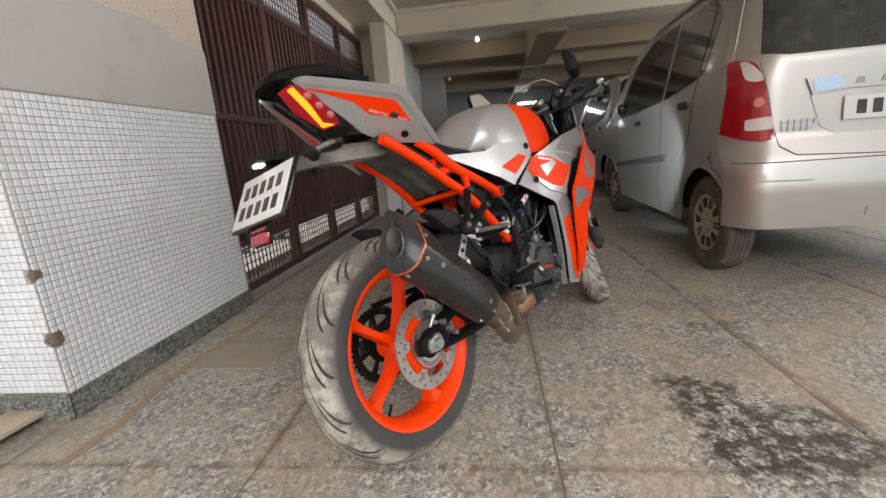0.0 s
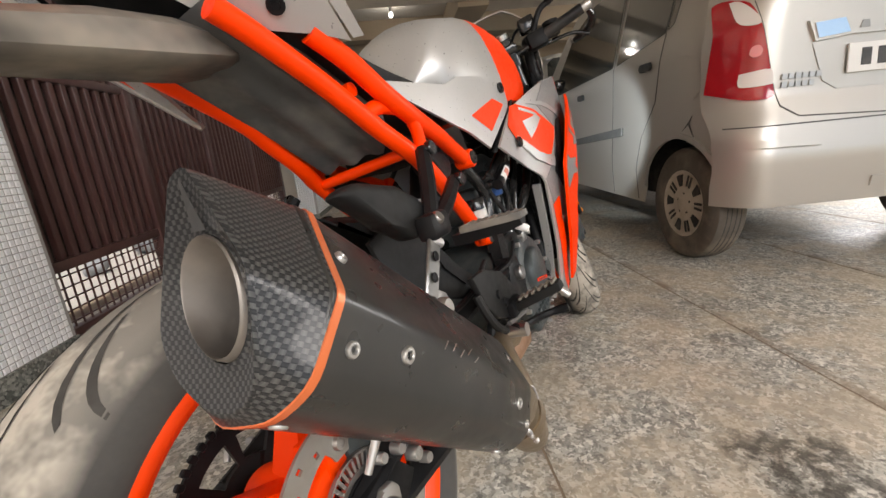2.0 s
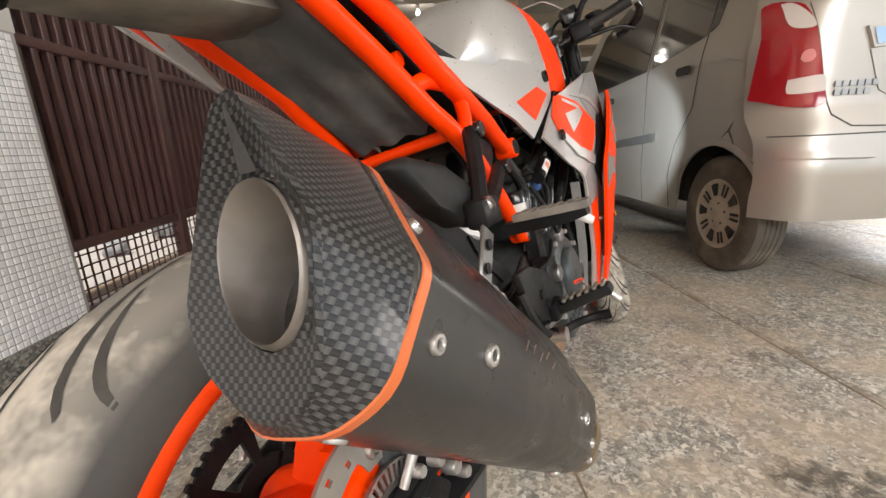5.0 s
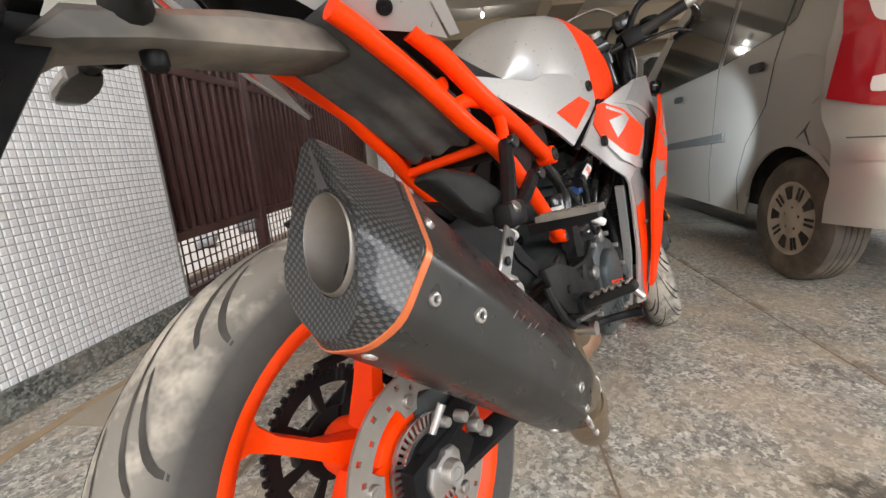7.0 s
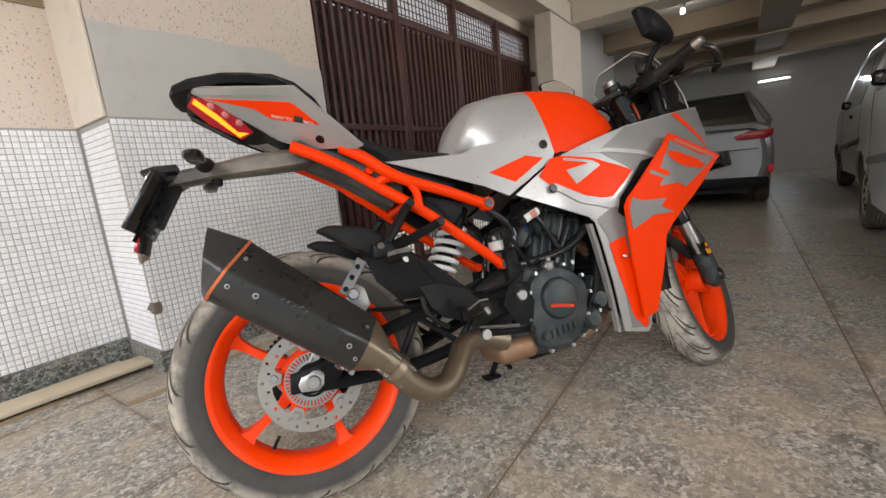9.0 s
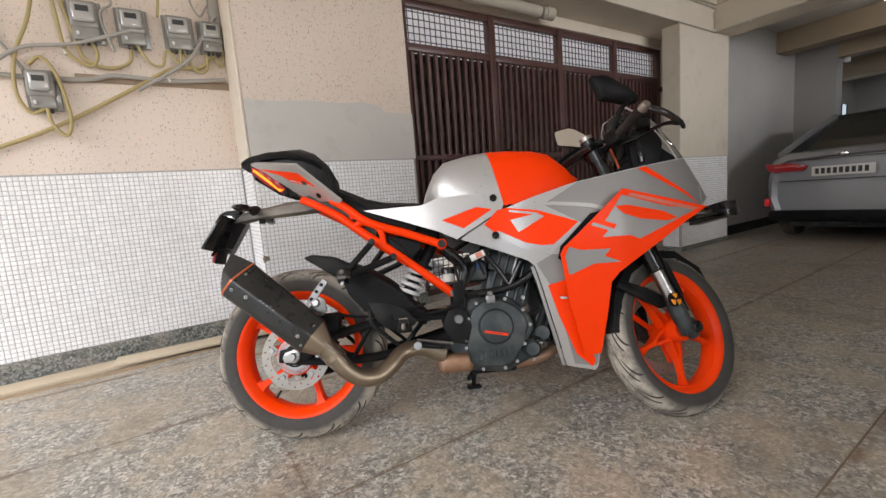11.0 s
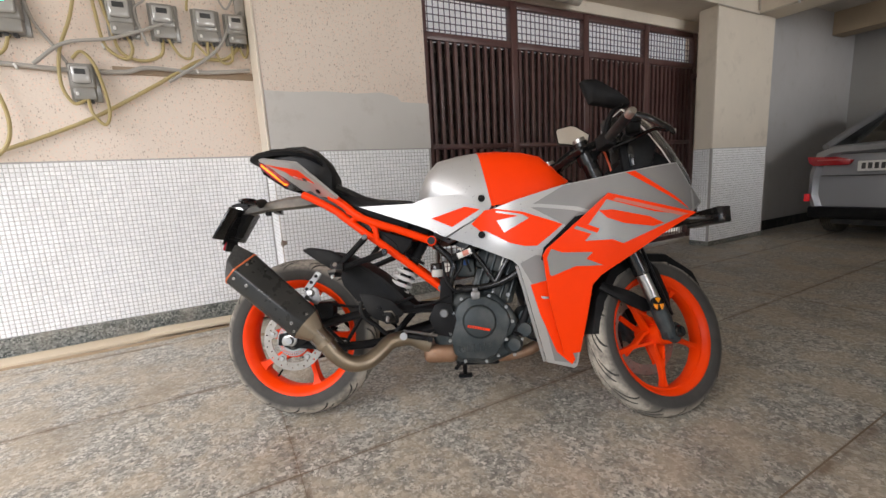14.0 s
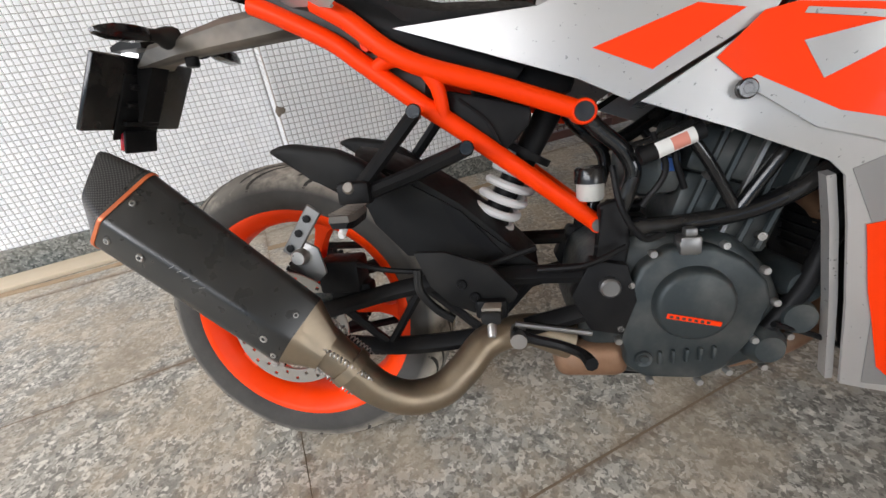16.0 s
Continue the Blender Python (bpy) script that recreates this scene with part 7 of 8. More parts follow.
part("strip", boxes((-1.749, -1.742, 0.44, 1.205, 1.60, 1.645), bevel=0.002, segs=1), paint("aged_board", (0.30, 0.22, 0.15), 0.8), plank)
trunking = tagged(part("trunking", boxes((-1.749, -1.70, 1.145, 1.203, 1.99, 2.25), bevel=0.004), GREYCABLE, m=B), "grey metal trunking in the corner", "trunking")
MC = -1.725
CABLES = [
    ("yellow", 0.011, [(-0.9, 0.93), (-0.45, 1.05), (-0.21, 1.13), (0.10, 1.25), (0.34, 1.36), (0.66, 1.55), (0.90, 1.70), (1.05, 1.72), (1.14, 1.80)]),
    ("yellow", 0.010, [(-0.60, 2.05), (-0.30, 1.86), (-0.13, 1.62), (-0.05, 1.36), (-0.10, 1.16), (-0.32, 1.02)]),
    ("yellow", 0.009, [(0.36, 2.14), (0.30, 1.90), (0.22, 1.70), (0.20, 1.52), (0.24, 1.42), (0.30, 1.44)]),
    ("yellow", 0.009, [(0.40, 2.14), (0.41, 1.95), (0.43, 1.75), (0.52, 1.68), (0.56, 1.74), (0.545, 1.81)]),
    ("yellow", 0.009, [(0.44, 2.14), (0.44, 2.02), (0.47, 1.85), (0.50, 1.72), (0.60, 1.68), (0.70, 1.72), (0.72, 1.81)]),
    ("yellow", 0.008, [(0.48, 2.16), (0.56, 2.05), (0.64, 2.15), (0.80, 2.13), (0.88, 2.10), (0.87, 1.98)]),
    ("yellow", 0.008, [(0.75, 1.81), (0.80, 1.72), (0.86, 1.71), (0.89, 1.80), (0.95, 1.73), (0.96, 1.81)]),
    ("yellow", 0.008, [(0.98, 1.81), (1.03, 1.70), (1.09, 1.71), (1.10, 1.80)]),
    ("yellow", 0.008, [(1.14, 1.81), (1.17, 1.74), (1.195, 1.80), (1.185, 1.99)]),
    ("yellow", 0.009, [(0.27, 1.66), (0.32, 1.70), (0.37, 1.62), (0.40, 1.40), (0.37, 1.30), (0.32, 1.36), (0.31, 1.44)]),
    ("yellow", 0.009, [(-0.04, 1.77), (-0.08, 1.68), (-0.20, 1.60), (-0.40, 1.50), (-0.60, 1.36)]),
    ("yellow", 0.009, [(0.02, 1.77), (-0.02, 1.68), (-0.12, 1.64), (-0.35, 1.62)]),
    ("grey", 0.013, [(-0.9, 1.60), (-0.35, 1.64), (0.0, 1.62), (0.25, 1.605), (0.50, 1.61), (0.62, 1.64), (0.90, 1.63), (1.19, 1.66)]),
    ("grey", 0.010, [(0.10, 1.62), (0.25, 1.74), (0.45, 1.78), (0.62, 1.84), (0.80, 1.92)]),
    ("grey", 0.010, [(0.72, 1.56), (0.90, 1.68), (1.02, 1.78), (1.10, 1.92), (1.17, 2.02)]),
    ("grey", 0.011, [(-0.55, 2.02), (-0.15, 2.06), (0.06, 2.05), (0.11, 1.98)]),
    ("grey", 0.008, [(0.10, 2.0), (0.13, 1.85), (0.20, 1.72), (0.24, 1.64)]),
    ("grey", 0.007, [(0.62, 2.10), (0.66, 2.02), (0.60, 1.95), (0.64, 1.76)]),
    ("grey", 0.006, [(1.06, 2.24), (1.05, 2.10), (1.09, 2.02), (1.14, 2.09)]),
]
for k, (tone, r, pts) in enumerate(CABLES):
    ob = part("cable", tube([(MC + 0.012 * ((k * 7) % 4), y, z) for y, z in pts], r, 8), YELLOWCABLE if tone == "yellow" else GREYCABLE, m=B)
    tagged(ob, f"{'dusty yellow' if tone == 'yellow' else 'grey'} power cable looping between the meters", "cable", "cables on the wall")
for y, z in ((0.62, 2.06), (1.04, 1.82), (0.88, 1.635), (0.02, 1.61), (0.10, 2.06), (0.42, 1.745)):
    tagged(part("cable_tie", boxes((-0.012, 0.012, -0.006, 0.006, -0.014, 0.014), bevel=0.002, segs=1), WHITEPAINT, m=B @ pose(-1.718, y, z, 20, 0, 0)), "white plastic clip holding a cable", "clip", "cable clips")

# ---- lamps in the rear bay ----
bulb = thing("ceiling_bulb", B @ pose(0.0, 7.55, 2.56), "small lit white bulb under the ceiling", "lamp")
part("holder", lathe([(0.0001, 0.12), (0.03, 0.12), (0.026, 0.05), (0.018, 0.03), (0.0001, 0.03)], 16, "z"), WHITEPAINT, bulb)
part("globe", lathe([(0.0001, -0.04), (0.02, -0.034), (0.03, -0.01), (0.024, 0.02), (0.012, 0.035)], 16, "z"), glow("bulb_glow", (1.0, 0.97, 0.92), 9.0), bulb, "glowing globe")
tube_lamp = thing("tube_lamp", B @ pose(1.25, 12.96, 2.03), "lit white tube lamp on the back wall", "lamp")
part("batten", boxes((-0.30, 0.30, -0.005, 0.04, -0.03, 0.03), bevel=0.004), WHITEPAINT, tube_lamp)
part("tube", tube([(-0.27, -0.03, 0), (0.27, -0.03, 0)], 0.016, 12), glow("tube_glow", (0.92, 0.97, 1.0), 4.0), tube_lamp, "glowing tube")
camera_box = thing("security_camera", B @ pose(-0.60, 8.86, 2.20), "small white security camera by the passage", "camera")
part("shell", lathe([(0.0001, -0.09), (0.028, -0.085), (0.03, 0.0), (0.0001, 0.0)], 16), WHITEPAINT, camera_box)
part("mount", boxes((-0.02, 0.02, 0.0, 0.04, -0.02, 0.05), bevel=0.004), WHITEPAINT, camera_box)
window_far = structure("window_far", boxes((-1.449, -1.440, 10.2, 12.4, 1.15, 1.95)), glow("daylit_pane", (0.75, 0.88, 1.0), 0.6), "bright daylit window in the far wall", "window")
for k in range(8):
    part("grille_bar", boxes((-1.44, -1.425, 10.2 + 0.31 * k, 10.225 + 0.31 * k, 1.15, 1.95)), BLACK, window_far)


# ---- parked cars: x to the right, y ahead, from the left rear wheel's foot ----
def car_wheel(parent, x, y, R, mat_cap, side=-1):
    w = part("wheel", lathe([(0.165, -0.07), (0.185, -0.078), (R - 0.03, -0.076), (R - 0.006, -0.06), (R, -0.04), (R, 0.04), (R - 0.006, 0.06), (R - 0.03, 0.076), (0.165, 0.07)], 56, "x"), paint("car_tyre", (0.095, 0.080, 0.063), 0.9, spread=0.3, dirty=0.7, dirt=(0.26, 0.21, 0.15), scale=7.0), parent, "dusty black car tyre", m=pose(x, y, R))
    cap = [(0.0001, side * 0.066), (0.04, side * 0.068), (0.06, side * 0.060), (0.15, side * 0.058), (0.168, side * 0.070), (0.178, side * 0.068)]
    part("hubcap", lathe(cap, 40, "x"), mat_cap, w, "dusty plastic wheel cover")
    # five windows, five twin-slotted spokes, five bolt holes: dark plates painted as shade
    for i in range(5):
        for turn, shapes in ((0.0, [[(0.088, -0.012), (0.088, 0.012), (0.142, 0.026), (0.146, 0.0), (0.142, -0.026)]]), (36.0, [[(0.088, -0.016), (0.088, -0.005), (0.143, -0.008), (0.143, -0.019)], [(0.088, 0.005), (0.088, 0.016), (0.143, 0.019), (0.143, 0.008)]]), (18.0, [[(0.042, -0.006), (0.042, 0.006), (0.054, 0.006), (0.054, -0.006)]])):
            for pts in shapes:
                bm = prism(pts, side * 0.0635 - 0.002, side * 0.0635 + 0.002, 0.0006, 1, axis="x")
                bm.transform(Matrix.Rotation(radians(72 * i + turn), 4, "X"))
                part("cap_slot", bm, GROOVESHADE, w)
    bm = bmesh.new()
    for r in (-0.03, -0.01, 0.012, 0.032):
        lathe([(R + 0.0006, r - 0.0025), (R + 0.0006, r + 0.0025)], 56, "x", bm=bm)
    tagged(part("tread_groove", bm, GROOVESHADE, w), kind="stuff")
    return w


def hatchback(m, paint_mat, label, group="parked cars"):
    car = thing("car", m, label, "car", group)
    MID = 0.675

    def xs(z):
        return -0.06 + max(0.0, z - 1.0) * 0.20 + max(0.0, 0.45 - z) * 0.12

    def side(y, z):
        return xs(z) + interp(z, [0.60, 0.70], [0.035, 0.070]) * max(0.0, (-0.02 - y) / 0.3) ** 2 + 0.5 * max(0.0, (y - 2.5) / 0.5) ** 2 * 0.25

    def rear(x, z):
        u = min(x - xs(z), (2 * MID - x) - xs(z))
        y = interp(z, [0.3, 0.5, 0.62, 0.75, 1.1, 1.35, 1.6], [-0.375, -0.405, -0.385, -0.345, -0.33, -0.275, -0.18])
        k = interp(z, [0.60, 0.70], [0.145, 0.19])
        return y + k * max(0.0, (k - u) / k) ** 2.2

    def arc(c, r, a0, a1, n=14):
        return [(c + r * math.cos(radians(a)), 0.28 + r * math.sin(radians(a))) for a in np.linspace(a0, a1, n)]

    def flank(outline, mat, name, label="", lift=0.0, thick=0.006, parent=None, step=0.08):
        """A sheet on both flanks, outlined in (y, z)."""
        for flip in (1, -1):
            bm = panel(outline, lambda y, z: side(y, z) - 5.0, thick, step, 0.0)
            for v in bm.verts:
                y, x, z = v.co.x, v.co.y + 5.0 - lift, v.co.z
                v.co = Vector((x if flip > 0 else 2 * MID - x, y, z))
            part(name, bm, mat, parent or car, label)

    def stern(outline, mat, name, label="", lift=0.0, thick=0.006, parent=None, rounded=0, step=0.025):
        bm = panel(outline, lambda x, z: rear(x, z) - 5.0, thick, step, 0.0, rounded)
        for v in bm.verts:
            v.co.y += 5.0 - lift
        return part(name, bm, mat, parent or car, label)

    body = [(-0.264, 0.480), *arc(0.0, 0.318, 145, 8), (0.36, 0.235), (1.97, 0.235), *arc(2.33, 0.325, 172, 8), (2.80, 0.26), (3.0, 0.35), (3.02, 0.62), (2.96, 0.82), (2.45, 0.985), (1.90, 1.42), (1.72, 1.53), (1.4, 1.60), (0.4, 1.615), (-0.06, 1.60), (-0.12, 1.52), (-0.175, 1.10), (-0.19, 0.75), (-0.20, 0.67), (-0.262, 0.615)]
    flank(body, paint_mat, "body_side", "metallic body side, dusty toward the sill")
    left, right = [(xs(z), z) for z in np.linspace(0.60, 1.6, 9)], [(2 * MID - xs(z), z) for z in np.linspace(1.6, 0.60, 9)]
    stern(left + right, paint_mat, "rear_body", "metallic rear body")
    bl = [(xs(z) - 0.004, z) for z in (0.30, 0.38, 0.50, 0.60, 0.625)]
    br = [(2 * MID - a, b) for a, b in bl[::-1]]
    stern(bl + br, paint_mat, "rear_bumper", "wide painted rear bumper with scuffs", 0.012, 0.008)
    stern([(-0.055, 0.545), (-0.05, 0.575), (0.10, 0.572), (0.262, 0.566), (0.262, 0.540), (0.10, 0.545)], paint_mat, "bumper_strip", "", 0.030, 0.018)
    stern([(0.50, 0.355), (0.50, 0.395), (0.66, 0.40), (0.68, 0.375), (0.66, 0.350)], paint_mat, "bumper_recess", "", 0.018, 0.005)
    stern([(-0.04, 0.625), (-0.04, 0.630), (1.38, 0.630), (1.38, 0.625)], SEAM, "bumper_gap", "", 0.0145, 0.003)
    for flip in (0, 1):
        f = (lambda pts: [(2 * MID - a, b) for a, b in pts]) if flip else (lambda pts: pts)
        lamp_ob = stern(f([(-0.058, 0.775), (-0.040, 1.06), (-0.028, 1.125), (0.015, 1.115), (0.048, 1.06), (0.095, 0.80), (0.100, 0.738), (0.02, 0.735)]), REDLENS, "tail_lamp", "tall red tail lamp with clear sections", 0.014, 0.010, rounded=3)
        stern(f([(-0.005, 1.115), (0.014, 1.110), (0.045, 1.055), (0.055, 1.015), (0.025, 1.012), (0.002, 1.035)]), CLEARLENS, "clear_section", "", 0.018, 0.004, lamp_ob, 3)
        stern(f([(0.008, 0.835), (0.088, 0.842), (0.095, 0.800), (0.092, 0.785), (0.018, 0.782), (0.006, 0.80)]), CLEARLENS, "clear_section", "", 0.018, 0.004, lamp_ob, 3)
        stern(f([(0.028, 0.905), (0.034, 0.930), (0.052, 0.935), (0.062, 0.915), (0.055, 0.895), (0.038, 0.892)]), paint("lens_bullseye", (0.75, 0.25, 0.25), 0.2), "bullseye", "", 0.0175, 0.003, lamp_ob, 3)
    seam = [(0.052, 1.10), (0.105, 0.80), (0.13, 0.70), (0.20, 0.655), (0.675, 0.635)]
    line = [(a - 0.002, b - 0.002) for a, b in seam] + [(a, b + 0.003) for a, b in seam[::-1]]
    stern(line, SEAM, "tailgate_gap", "", 0.002, 0.002)
    stern([(2 * MID - a, b) for a, b in line], SEAM, "tailgate_gap", "", 0.002, 0.002)
    stern([(0.055, 1.135), (0.10, 1.50), (0.16, 1.555), (1.19, 1.555), (1.25, 1.50), (1.295, 1.135), (1.20, 1.115), (0.15, 1.115)], CARGLASS, "rear_window", "dark rear window", 0.006, 0.005)
    stern([(0.24, 0.995), (0.225, 1.0), (0.255, 0.925), (0.40, 0.940), (0.95, 0.940), (1.095, 0.925), (1.125, 1.0), (0.95, 1.008), (0.40, 1.008)], paint_mat, "garnish", "raised garnish bar above the plate", 0.012, 0.012)
    stern([(0.262, 0.935), (0.245, 0.990), (0.36, 1.000), (0.385, 0.948)], CHROME, "garnish_end", "chromed end of the garnish", 0.0165, 0.004)
    for k in range(6):
        x = 0.42 + 0.10 * k
        stern([(x, 0.958), (x + 0.010, 0.985), (x + 0.035, 0.985), (x + 0.040, 0.958)], paint("badge_grey", (0.30, 0.29, 0.27), 0.4, metal=0.6), "badge_shape", "", 0.015, 0.004)
    stern([(0.25, 0.92), (0.30, 0.78), (0.36, 0.745), (0.99, 0.745), (1.05, 0.78), (1.10, 0.92)], paint_mat, "plate_recess", "", 0.004, 0.003)
    np_ob = stern([(0.385, 0.800), (0.385, 0.905), (0.965, 0.905), (0.965, 0.800)], PLATEWHITE, "number_plate", "white number plate with dark bars", 0.016, 0.006)
    for k in range(8):
        x = 0.435 + 0.064 * k + (0.02 if k > 1 else 0)
        stern([(x, 0.822), (x, 0.885), (x + 0.038, 0.885), (x + 0.038, 0.822)], PLATEINK, "plate_bar", "", 0.0185, 0.002, np_ob)
    for k in range(2):
        for j in range(6 - k):
            stern([(0.135 + 0.027 * j, 0.798 - 0.030 * k), (0.137 + 0.027 * j, 0.818 - 0.030 * k), (0.157 + 0.027 * j, 0.818 - 0.030 * k), (0.157 + 0.027 * j, 0.798 - 0.030 * k)], STEEL, "badge_shape", "", 0.008, 0.004)
    stern([(0.64, 1.045), (0.655, 1.075), (0.69, 1.075), (0.71, 1.05), (0.69, 1.03), (0.655, 1.03)], CHROME, "emblem", "", 0.012, 0.005)
    # glass, doors, handles, mouldings on the flanks
    flank([(0.18, 1.10), (0.145, 1.46), (0.20, 1.53), (0.68, 1.535), (0.70, 1.035)], CARGLASS, "rear_door_window", "dark side window", 0.004, 0.005)
    flank([(0.11, 1.13), (0.05, 1.40), (0.115, 1.47), (0.155, 1.11)], CARGLASS, "quarter_window", "", 0.004, 0.005)
    flank([(0.76, 1.03), (0.76, 1.535), (1.30, 1.53), (1.68, 1.42), (2.02, 1.03), (1.85, 0.985)], CARGLASS, "front_door_window", "dark side window", 0.004, 0.005)
    for pts in ([(0.735, 1.55), (0.735, 1.0), (0.74, 0.6), (0.76, 0.25)], [(0.14, 1.50), (0.17, 1.08), (0.19, 0.95), (0.22, 0.78), (0.36, 0.60), (0.42, 0.42), (0.42, 0.25)], [(1.98, 1.05), (2.03, 0.85), (1.98, 0.60), (1.95, 0.25)]):
        flank([(a - 0.0025, b) for a, b in pts] + [(a + 0.0025, b) for a, b in pts[::-1]], SEAM, "door_gap", "", 0.003, 0.002)
    flank([(0.26, 0.955), (0.27, 0.985), (0.36, 0.985), (0.375, 0.965), (0.36, 0.945), (0.275, 0.945)], PLATEINK, "door_handle", "dark door handle", 0.020, 0.018)
    flank([(1.24, 0.90), (1.25, 0.925), (1.34, 0.925), (1.355, 0.905), (1.34, 0.885), (1.255, 0.885)], PLATEINK, "door_handle", "dark door handle", 0.020, 0.018)
    flank([(0.585, 0.615), (0.585, 0.665), (1.97, 0.56), (2.02, 0.53), (1.97, 0.515)], paint("moulding_grey", (0.085, 0.085, 0.083), 0.5), "door_moulding", "grey protective door moulding", 0.016, 0.012)
    flank([(0.08, 0.96), (-0.02, 0.965), (-0.13, 0.93), (-0.145, 0.80), (-0.10, 0.765), (0.05, 0.775), (0.085, 0.82)], paint_mat, "fuel_flap", "", 0.003, 0.003)
    for c in (0.0, 2.33):
        lip = arc(c, 0.340, 146, 10) + arc(c, 0.316, 10, 146)
        flank(lip, paint_mat, "arch_lip", "", 0.012, 0.012)
    flank([(-0.10, 0.70), (-0.085, 0.66), (-0.12, 0.60), (-0.115, 0.60), (-0.075, 0.655), (-0.03, 0.625), (-0.075, 0.668)], SEAM, "scratch", "dark scratches behind the arch", 0.002, 0.001)
    # roof, bonnet, screens, inner core
    rows = []
    for y, z, half in ((-0.18, 1.595, 0.60), (-0.10, 1.625, 0.63), (0.4, 1.655, 0.64), (1.2, 1.65, 0.635), (1.70, 1.56, 0.62)):
        rows.append([(MID + half * u, y, z - 0.045 * u**4) for u in np.linspace(-1, 1, 9)])
    bm = loft(rows, closed=False)
    bmesh.ops.recalc_face_normals(bm, faces=bm.faces)
    bmesh.ops.solidify(bm, geom=bm.faces[:], thickness=0.02)
    part("roof", bm, paint_mat, car)
    rows = [[(MID + h * u, y, z - 0.03 * u**4) for u in np.linspace(-1, 1, 7)] for y, z, h in ((1.70, 1.55, 0.61), (2.42, 1.0, 0.68))]
    bm = loft(rows, closed=False)
    bmesh.ops.solidify(bm, geom=bm.faces[:], thickness=0.006)
    part("windscreen", bm, CARGLASS, car, "dark windscreen")
    rows = [[(MID + h * u, y, z - 0.03 * u**4) for u in np.linspace(-1, 1, 7)] for y, z, h in ((2.40, 1.0, 0.70), (2.80, 0.93, 0.68), (2.97, 0.83, 0.62), (3.04, 0.62, 0.60), (3.03, 0.32, 0.60))]
    bm = loft(rows, closed=False)
    bmesh.ops.solidify(bm, geom=bm.faces[:], thickness=0.01)
    part("bonnet", bm, paint_mat, car)
    # near-black filler boxes stand in for the shade inside and below the car
    part("dark_core", boxes((0.08, 1.27, 0.40, 1.93, 0.26, 1.0), (0.14, 1.21, -0.12, 1.5, 0.62, 1.50), (0.10, 1.25, -0.28, 0.42, 0.62, 0.98), (0.10, 1.25, 1.9, 2.9, 0.62, 0.9), (0.22, 1.13, -0.36, 2.9, 0.30, 0.62), bevel=0.03), DARKGAP, car)
    for x, sd in ((0.045, -1), (1.305, 1)):
        for y in (0.0, 2.33):
            car_wheel(car, x, y, 0.275, HUBCAP, sd)
    for x, s in ((-0.03, 1), (1.38, -1)):
        b2 = bmesh.new()
        box(b2, x - 0.065, x + 0.065, 1.86, 1.93, 1.02, 1.12, bevel=0.025, segs=3)
        part("door_mirror", b2, GLOSSBLACK, car, "black door mirror")
    part("exhaust_tip", tube([(0.95, -0.30, 0.27), (0.95, -0.40, 0.265)], 0.022, 12), STEEL, car)
    return car


CAR1 = pose(1.57, 2.555, 0, 0, 0, -7.7)
hatchback(CAR1, CARSILVER, "silver hatchback car parked nose-in, scuffed rear bumper")
hatchback(B @ pose(1.78, 6.35, 0, 0, 0, -2.0), paint("car_white", (0.52, 0.51, 0.49), 0.35, metal=0.1, spread=0.04, dirty=0.1, scale=1.6, coat=0.3, relief=0.0, even=True), "pale grey hatchback car parked ahead of another")


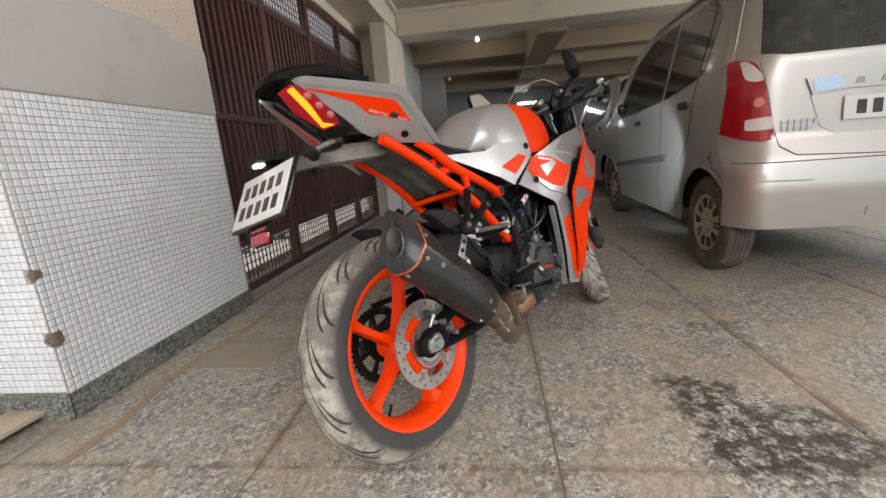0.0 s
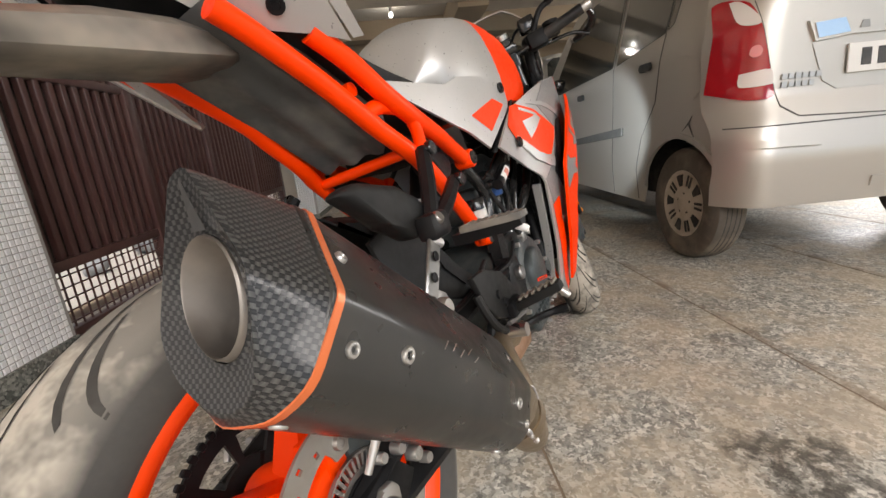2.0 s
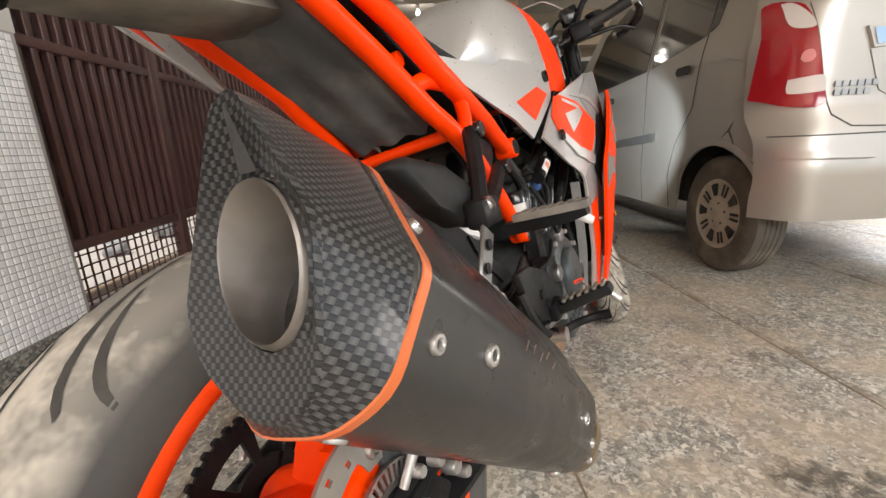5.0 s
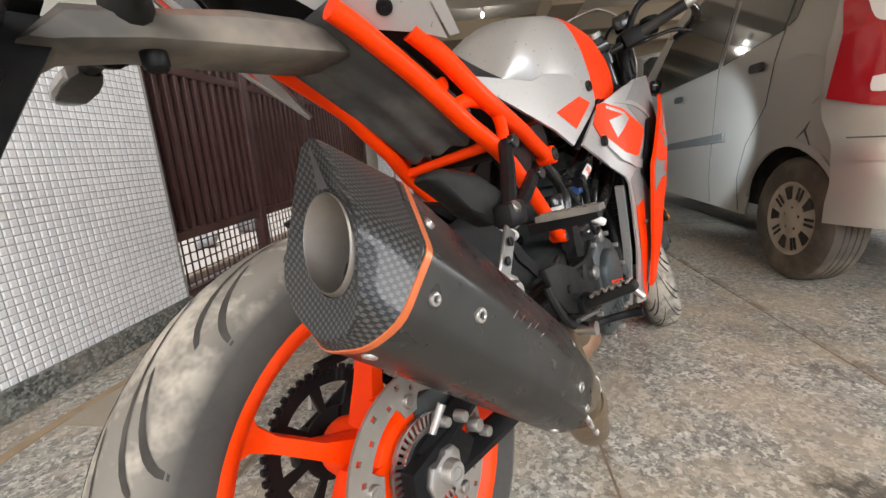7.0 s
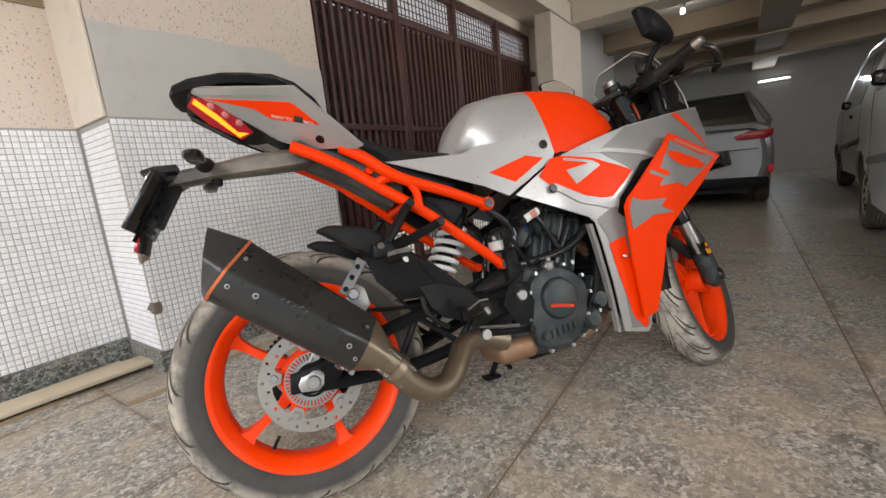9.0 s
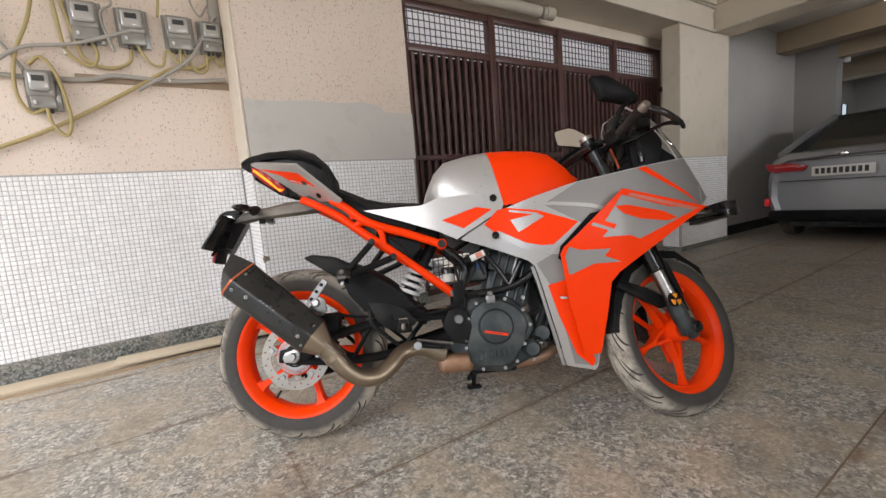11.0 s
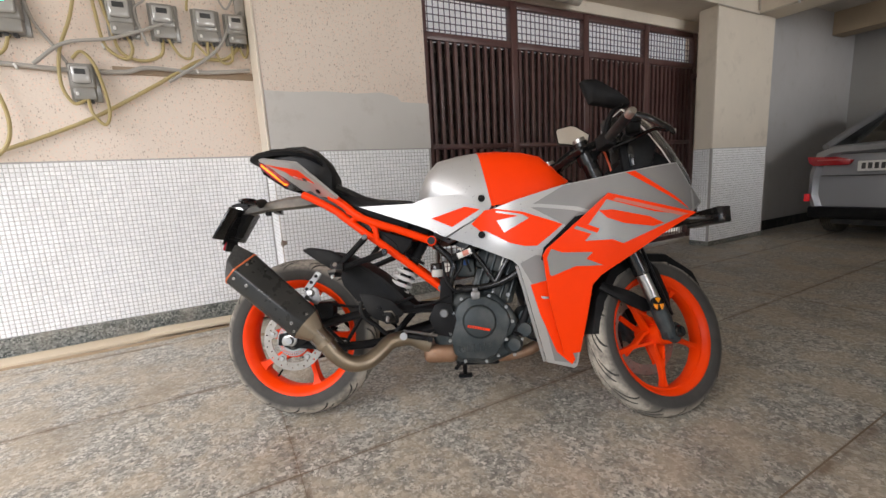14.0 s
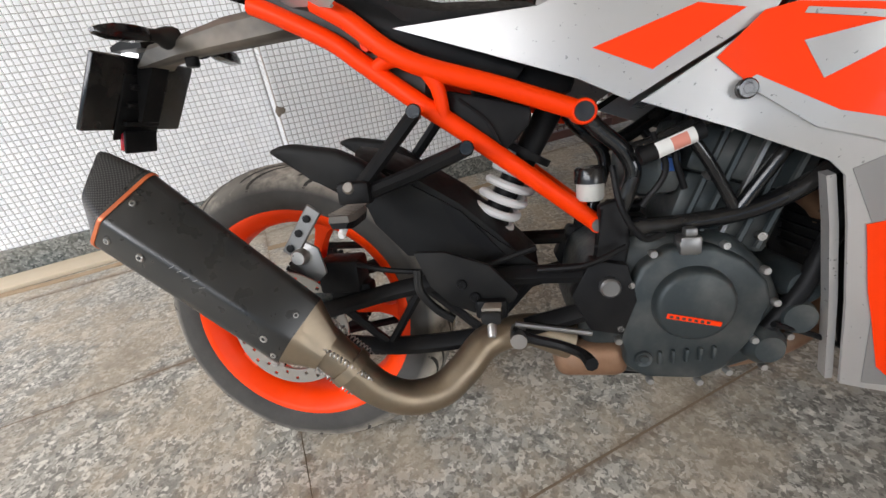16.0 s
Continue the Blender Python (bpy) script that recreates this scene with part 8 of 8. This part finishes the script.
def sedan():
    car = thing("car", B @ pose(-0.72, 6.52, 0), "dark grey sedan car parked with its boot outward", "car", "parked cars")
    W2 = 0.865

    def ring(y, zt, zb, half, crown=0.03):
        return [(W2 + half * u, y, zb + (zt - zb) * v + (crown * (1 - u * u) if v == 1 else 0)) for u, v in ((-0.93, 0), (-1, 0.3), (-1, 0.62), (-0.95, 0.93), (-0.82, 1), (-0.4, 1), (0, 1), (0.4, 1), (0.82, 1), (0.95, 0.93), (1, 0.62), (1, 0.3), (0.93, 0))]

    part("body", loft([ring(0.05, 0.86, 0.30, 0.74), ring(0.0, 0.88, 0.28, 0.78), ring(0.03, 0.93, 0.26, 0.82), ring(0.16, 0.955, 0.24, 0.855), ring(0.60, 0.965, 0.24, 0.865), ring(2.9, 0.97, 0.24, 0.865), ring(3.9, 0.88, 0.26, 0.83), ring(4.25, 0.66, 0.30, 0.70)]), CARGREY, car, "dark grey metallic body")
    part("cabin", loft([[(W2 + h * u, y, z) for u in (-1, -0.6, 0, 0.6, 1)] for y, z, h in ((0.55, 0.96, 0.70), (1.35, 1.40, 0.56))], closed=False), CARGLASS, car, "dark sloping rear window")
    part("roof", loft([[(W2 + h * u, y, z - 0.06 * u**4) for u in np.linspace(-1, 1, 9)] for y, z, h in ((1.30, 1.39, 0.58), (1.6, 1.44, 0.60), (2.4, 1.43, 0.60), (2.8, 1.36, 0.59))], closed=False), CARGREY, car)
    for s in (-1, 1):
        part("cabin_side", loft([[(W2 + s * 0.80, y, 0.96), (W2 + s * hx, yt, zt)] for y, yt, zt, hx in ((0.35, 1.25, 1.385, 0.58), (1.2, 1.5, 1.42, 0.59), (2.6, 2.5, 1.40, 0.59), (3.2, 2.85, 1.34, 0.58))], closed=False), CARGLASS, car)
        part("pillar", tube([(W2 + s * 0.80, 0.30, 0.955), (W2 + s * 0.70, 0.80, 1.18), (W2 + s * 0.59, 1.30, 1.385)], 0.035, 8), CARGREY, car)
        bm = prism([(W2 + s * 0.855 - s * 0.03, 0.80), (W2 + s * 0.84, 0.862), (W2 + s * 0.60, 0.85), (W2 + s * 0.47, 0.815), (W2 + s * 0.50, 0.765), (W2 + s * 0.78, 0.765)], -0.012, 0.10, 0.006)
        part("tail_lamp", bm, REDLENS, car, "dark red tail lamp")
        part("lamp_bar", boxes((min(W2 + s * 0.55, W2 + s * 0.75), max(W2 + s * 0.55, W2 + s * 0.75), -0.016, -0.008, 0.815, 0.828)), paint("dull_red", (0.5, 0.10, 0.09), 0.2), car)
        # the reflector is no lamp; a weak emission imitates its glint
        part("reflector", boxes((min(W2 + s * 0.80, W2 + s * 0.845), max(W2 + s * 0.80, W2 + s * 0.845), -0.006, 0.06, 0.39, 0.47), bevel=0.004), glow("reflector_red_glint", (0.9, 0.02, 0.03), 0.05), car, "red reflector, its glint added as a faint glow")
        car_wheel(car, W2 + s * 0.76, 0.62, 0.29, HUBCAP, s)
        car_wheel(car, W2 + s * 0.76, 3.25, 0.29, HUBCAP, s)
    np2 = part("number_plate", boxes((0.44, 0.92, -0.022, -0.006, 0.70, 0.80), bevel=0.003), PLATEWHITE, car, "white number plate with dark bars")
    for k in range(9):
        x = 0.470 + 0.047 * k
        part("plate_bar", boxes((x, x + 0.030, -0.0245, -0.0215, 0.722, 0.780)), PLATEINK, np2)
    part("boot_gap", boxes((0.16, 1.57, -0.006, 0.02, 0.655, 0.664), (0.30, 1.43, -0.008, 0.02, 0.872, 0.880)), PLATEINK, car)
    part("bumper_lower", boxes((0.06, 1.67, -0.015, 0.25, 0.22, 0.34), bevel=0.02), BLACK, car, "black lower bumper")
    part("emblem", boxes((0.63, 0.72, -0.012, 0.02, 0.895, 0.930), bevel=0.006), CHROME, car)
    # near-black box painted as the shade beneath the sedan
    part("dark_underbody", boxes((0.25, 1.48, 0.05, 4.0, 0.16, 0.30)), DARKGAP, car)
    return car


sedan()
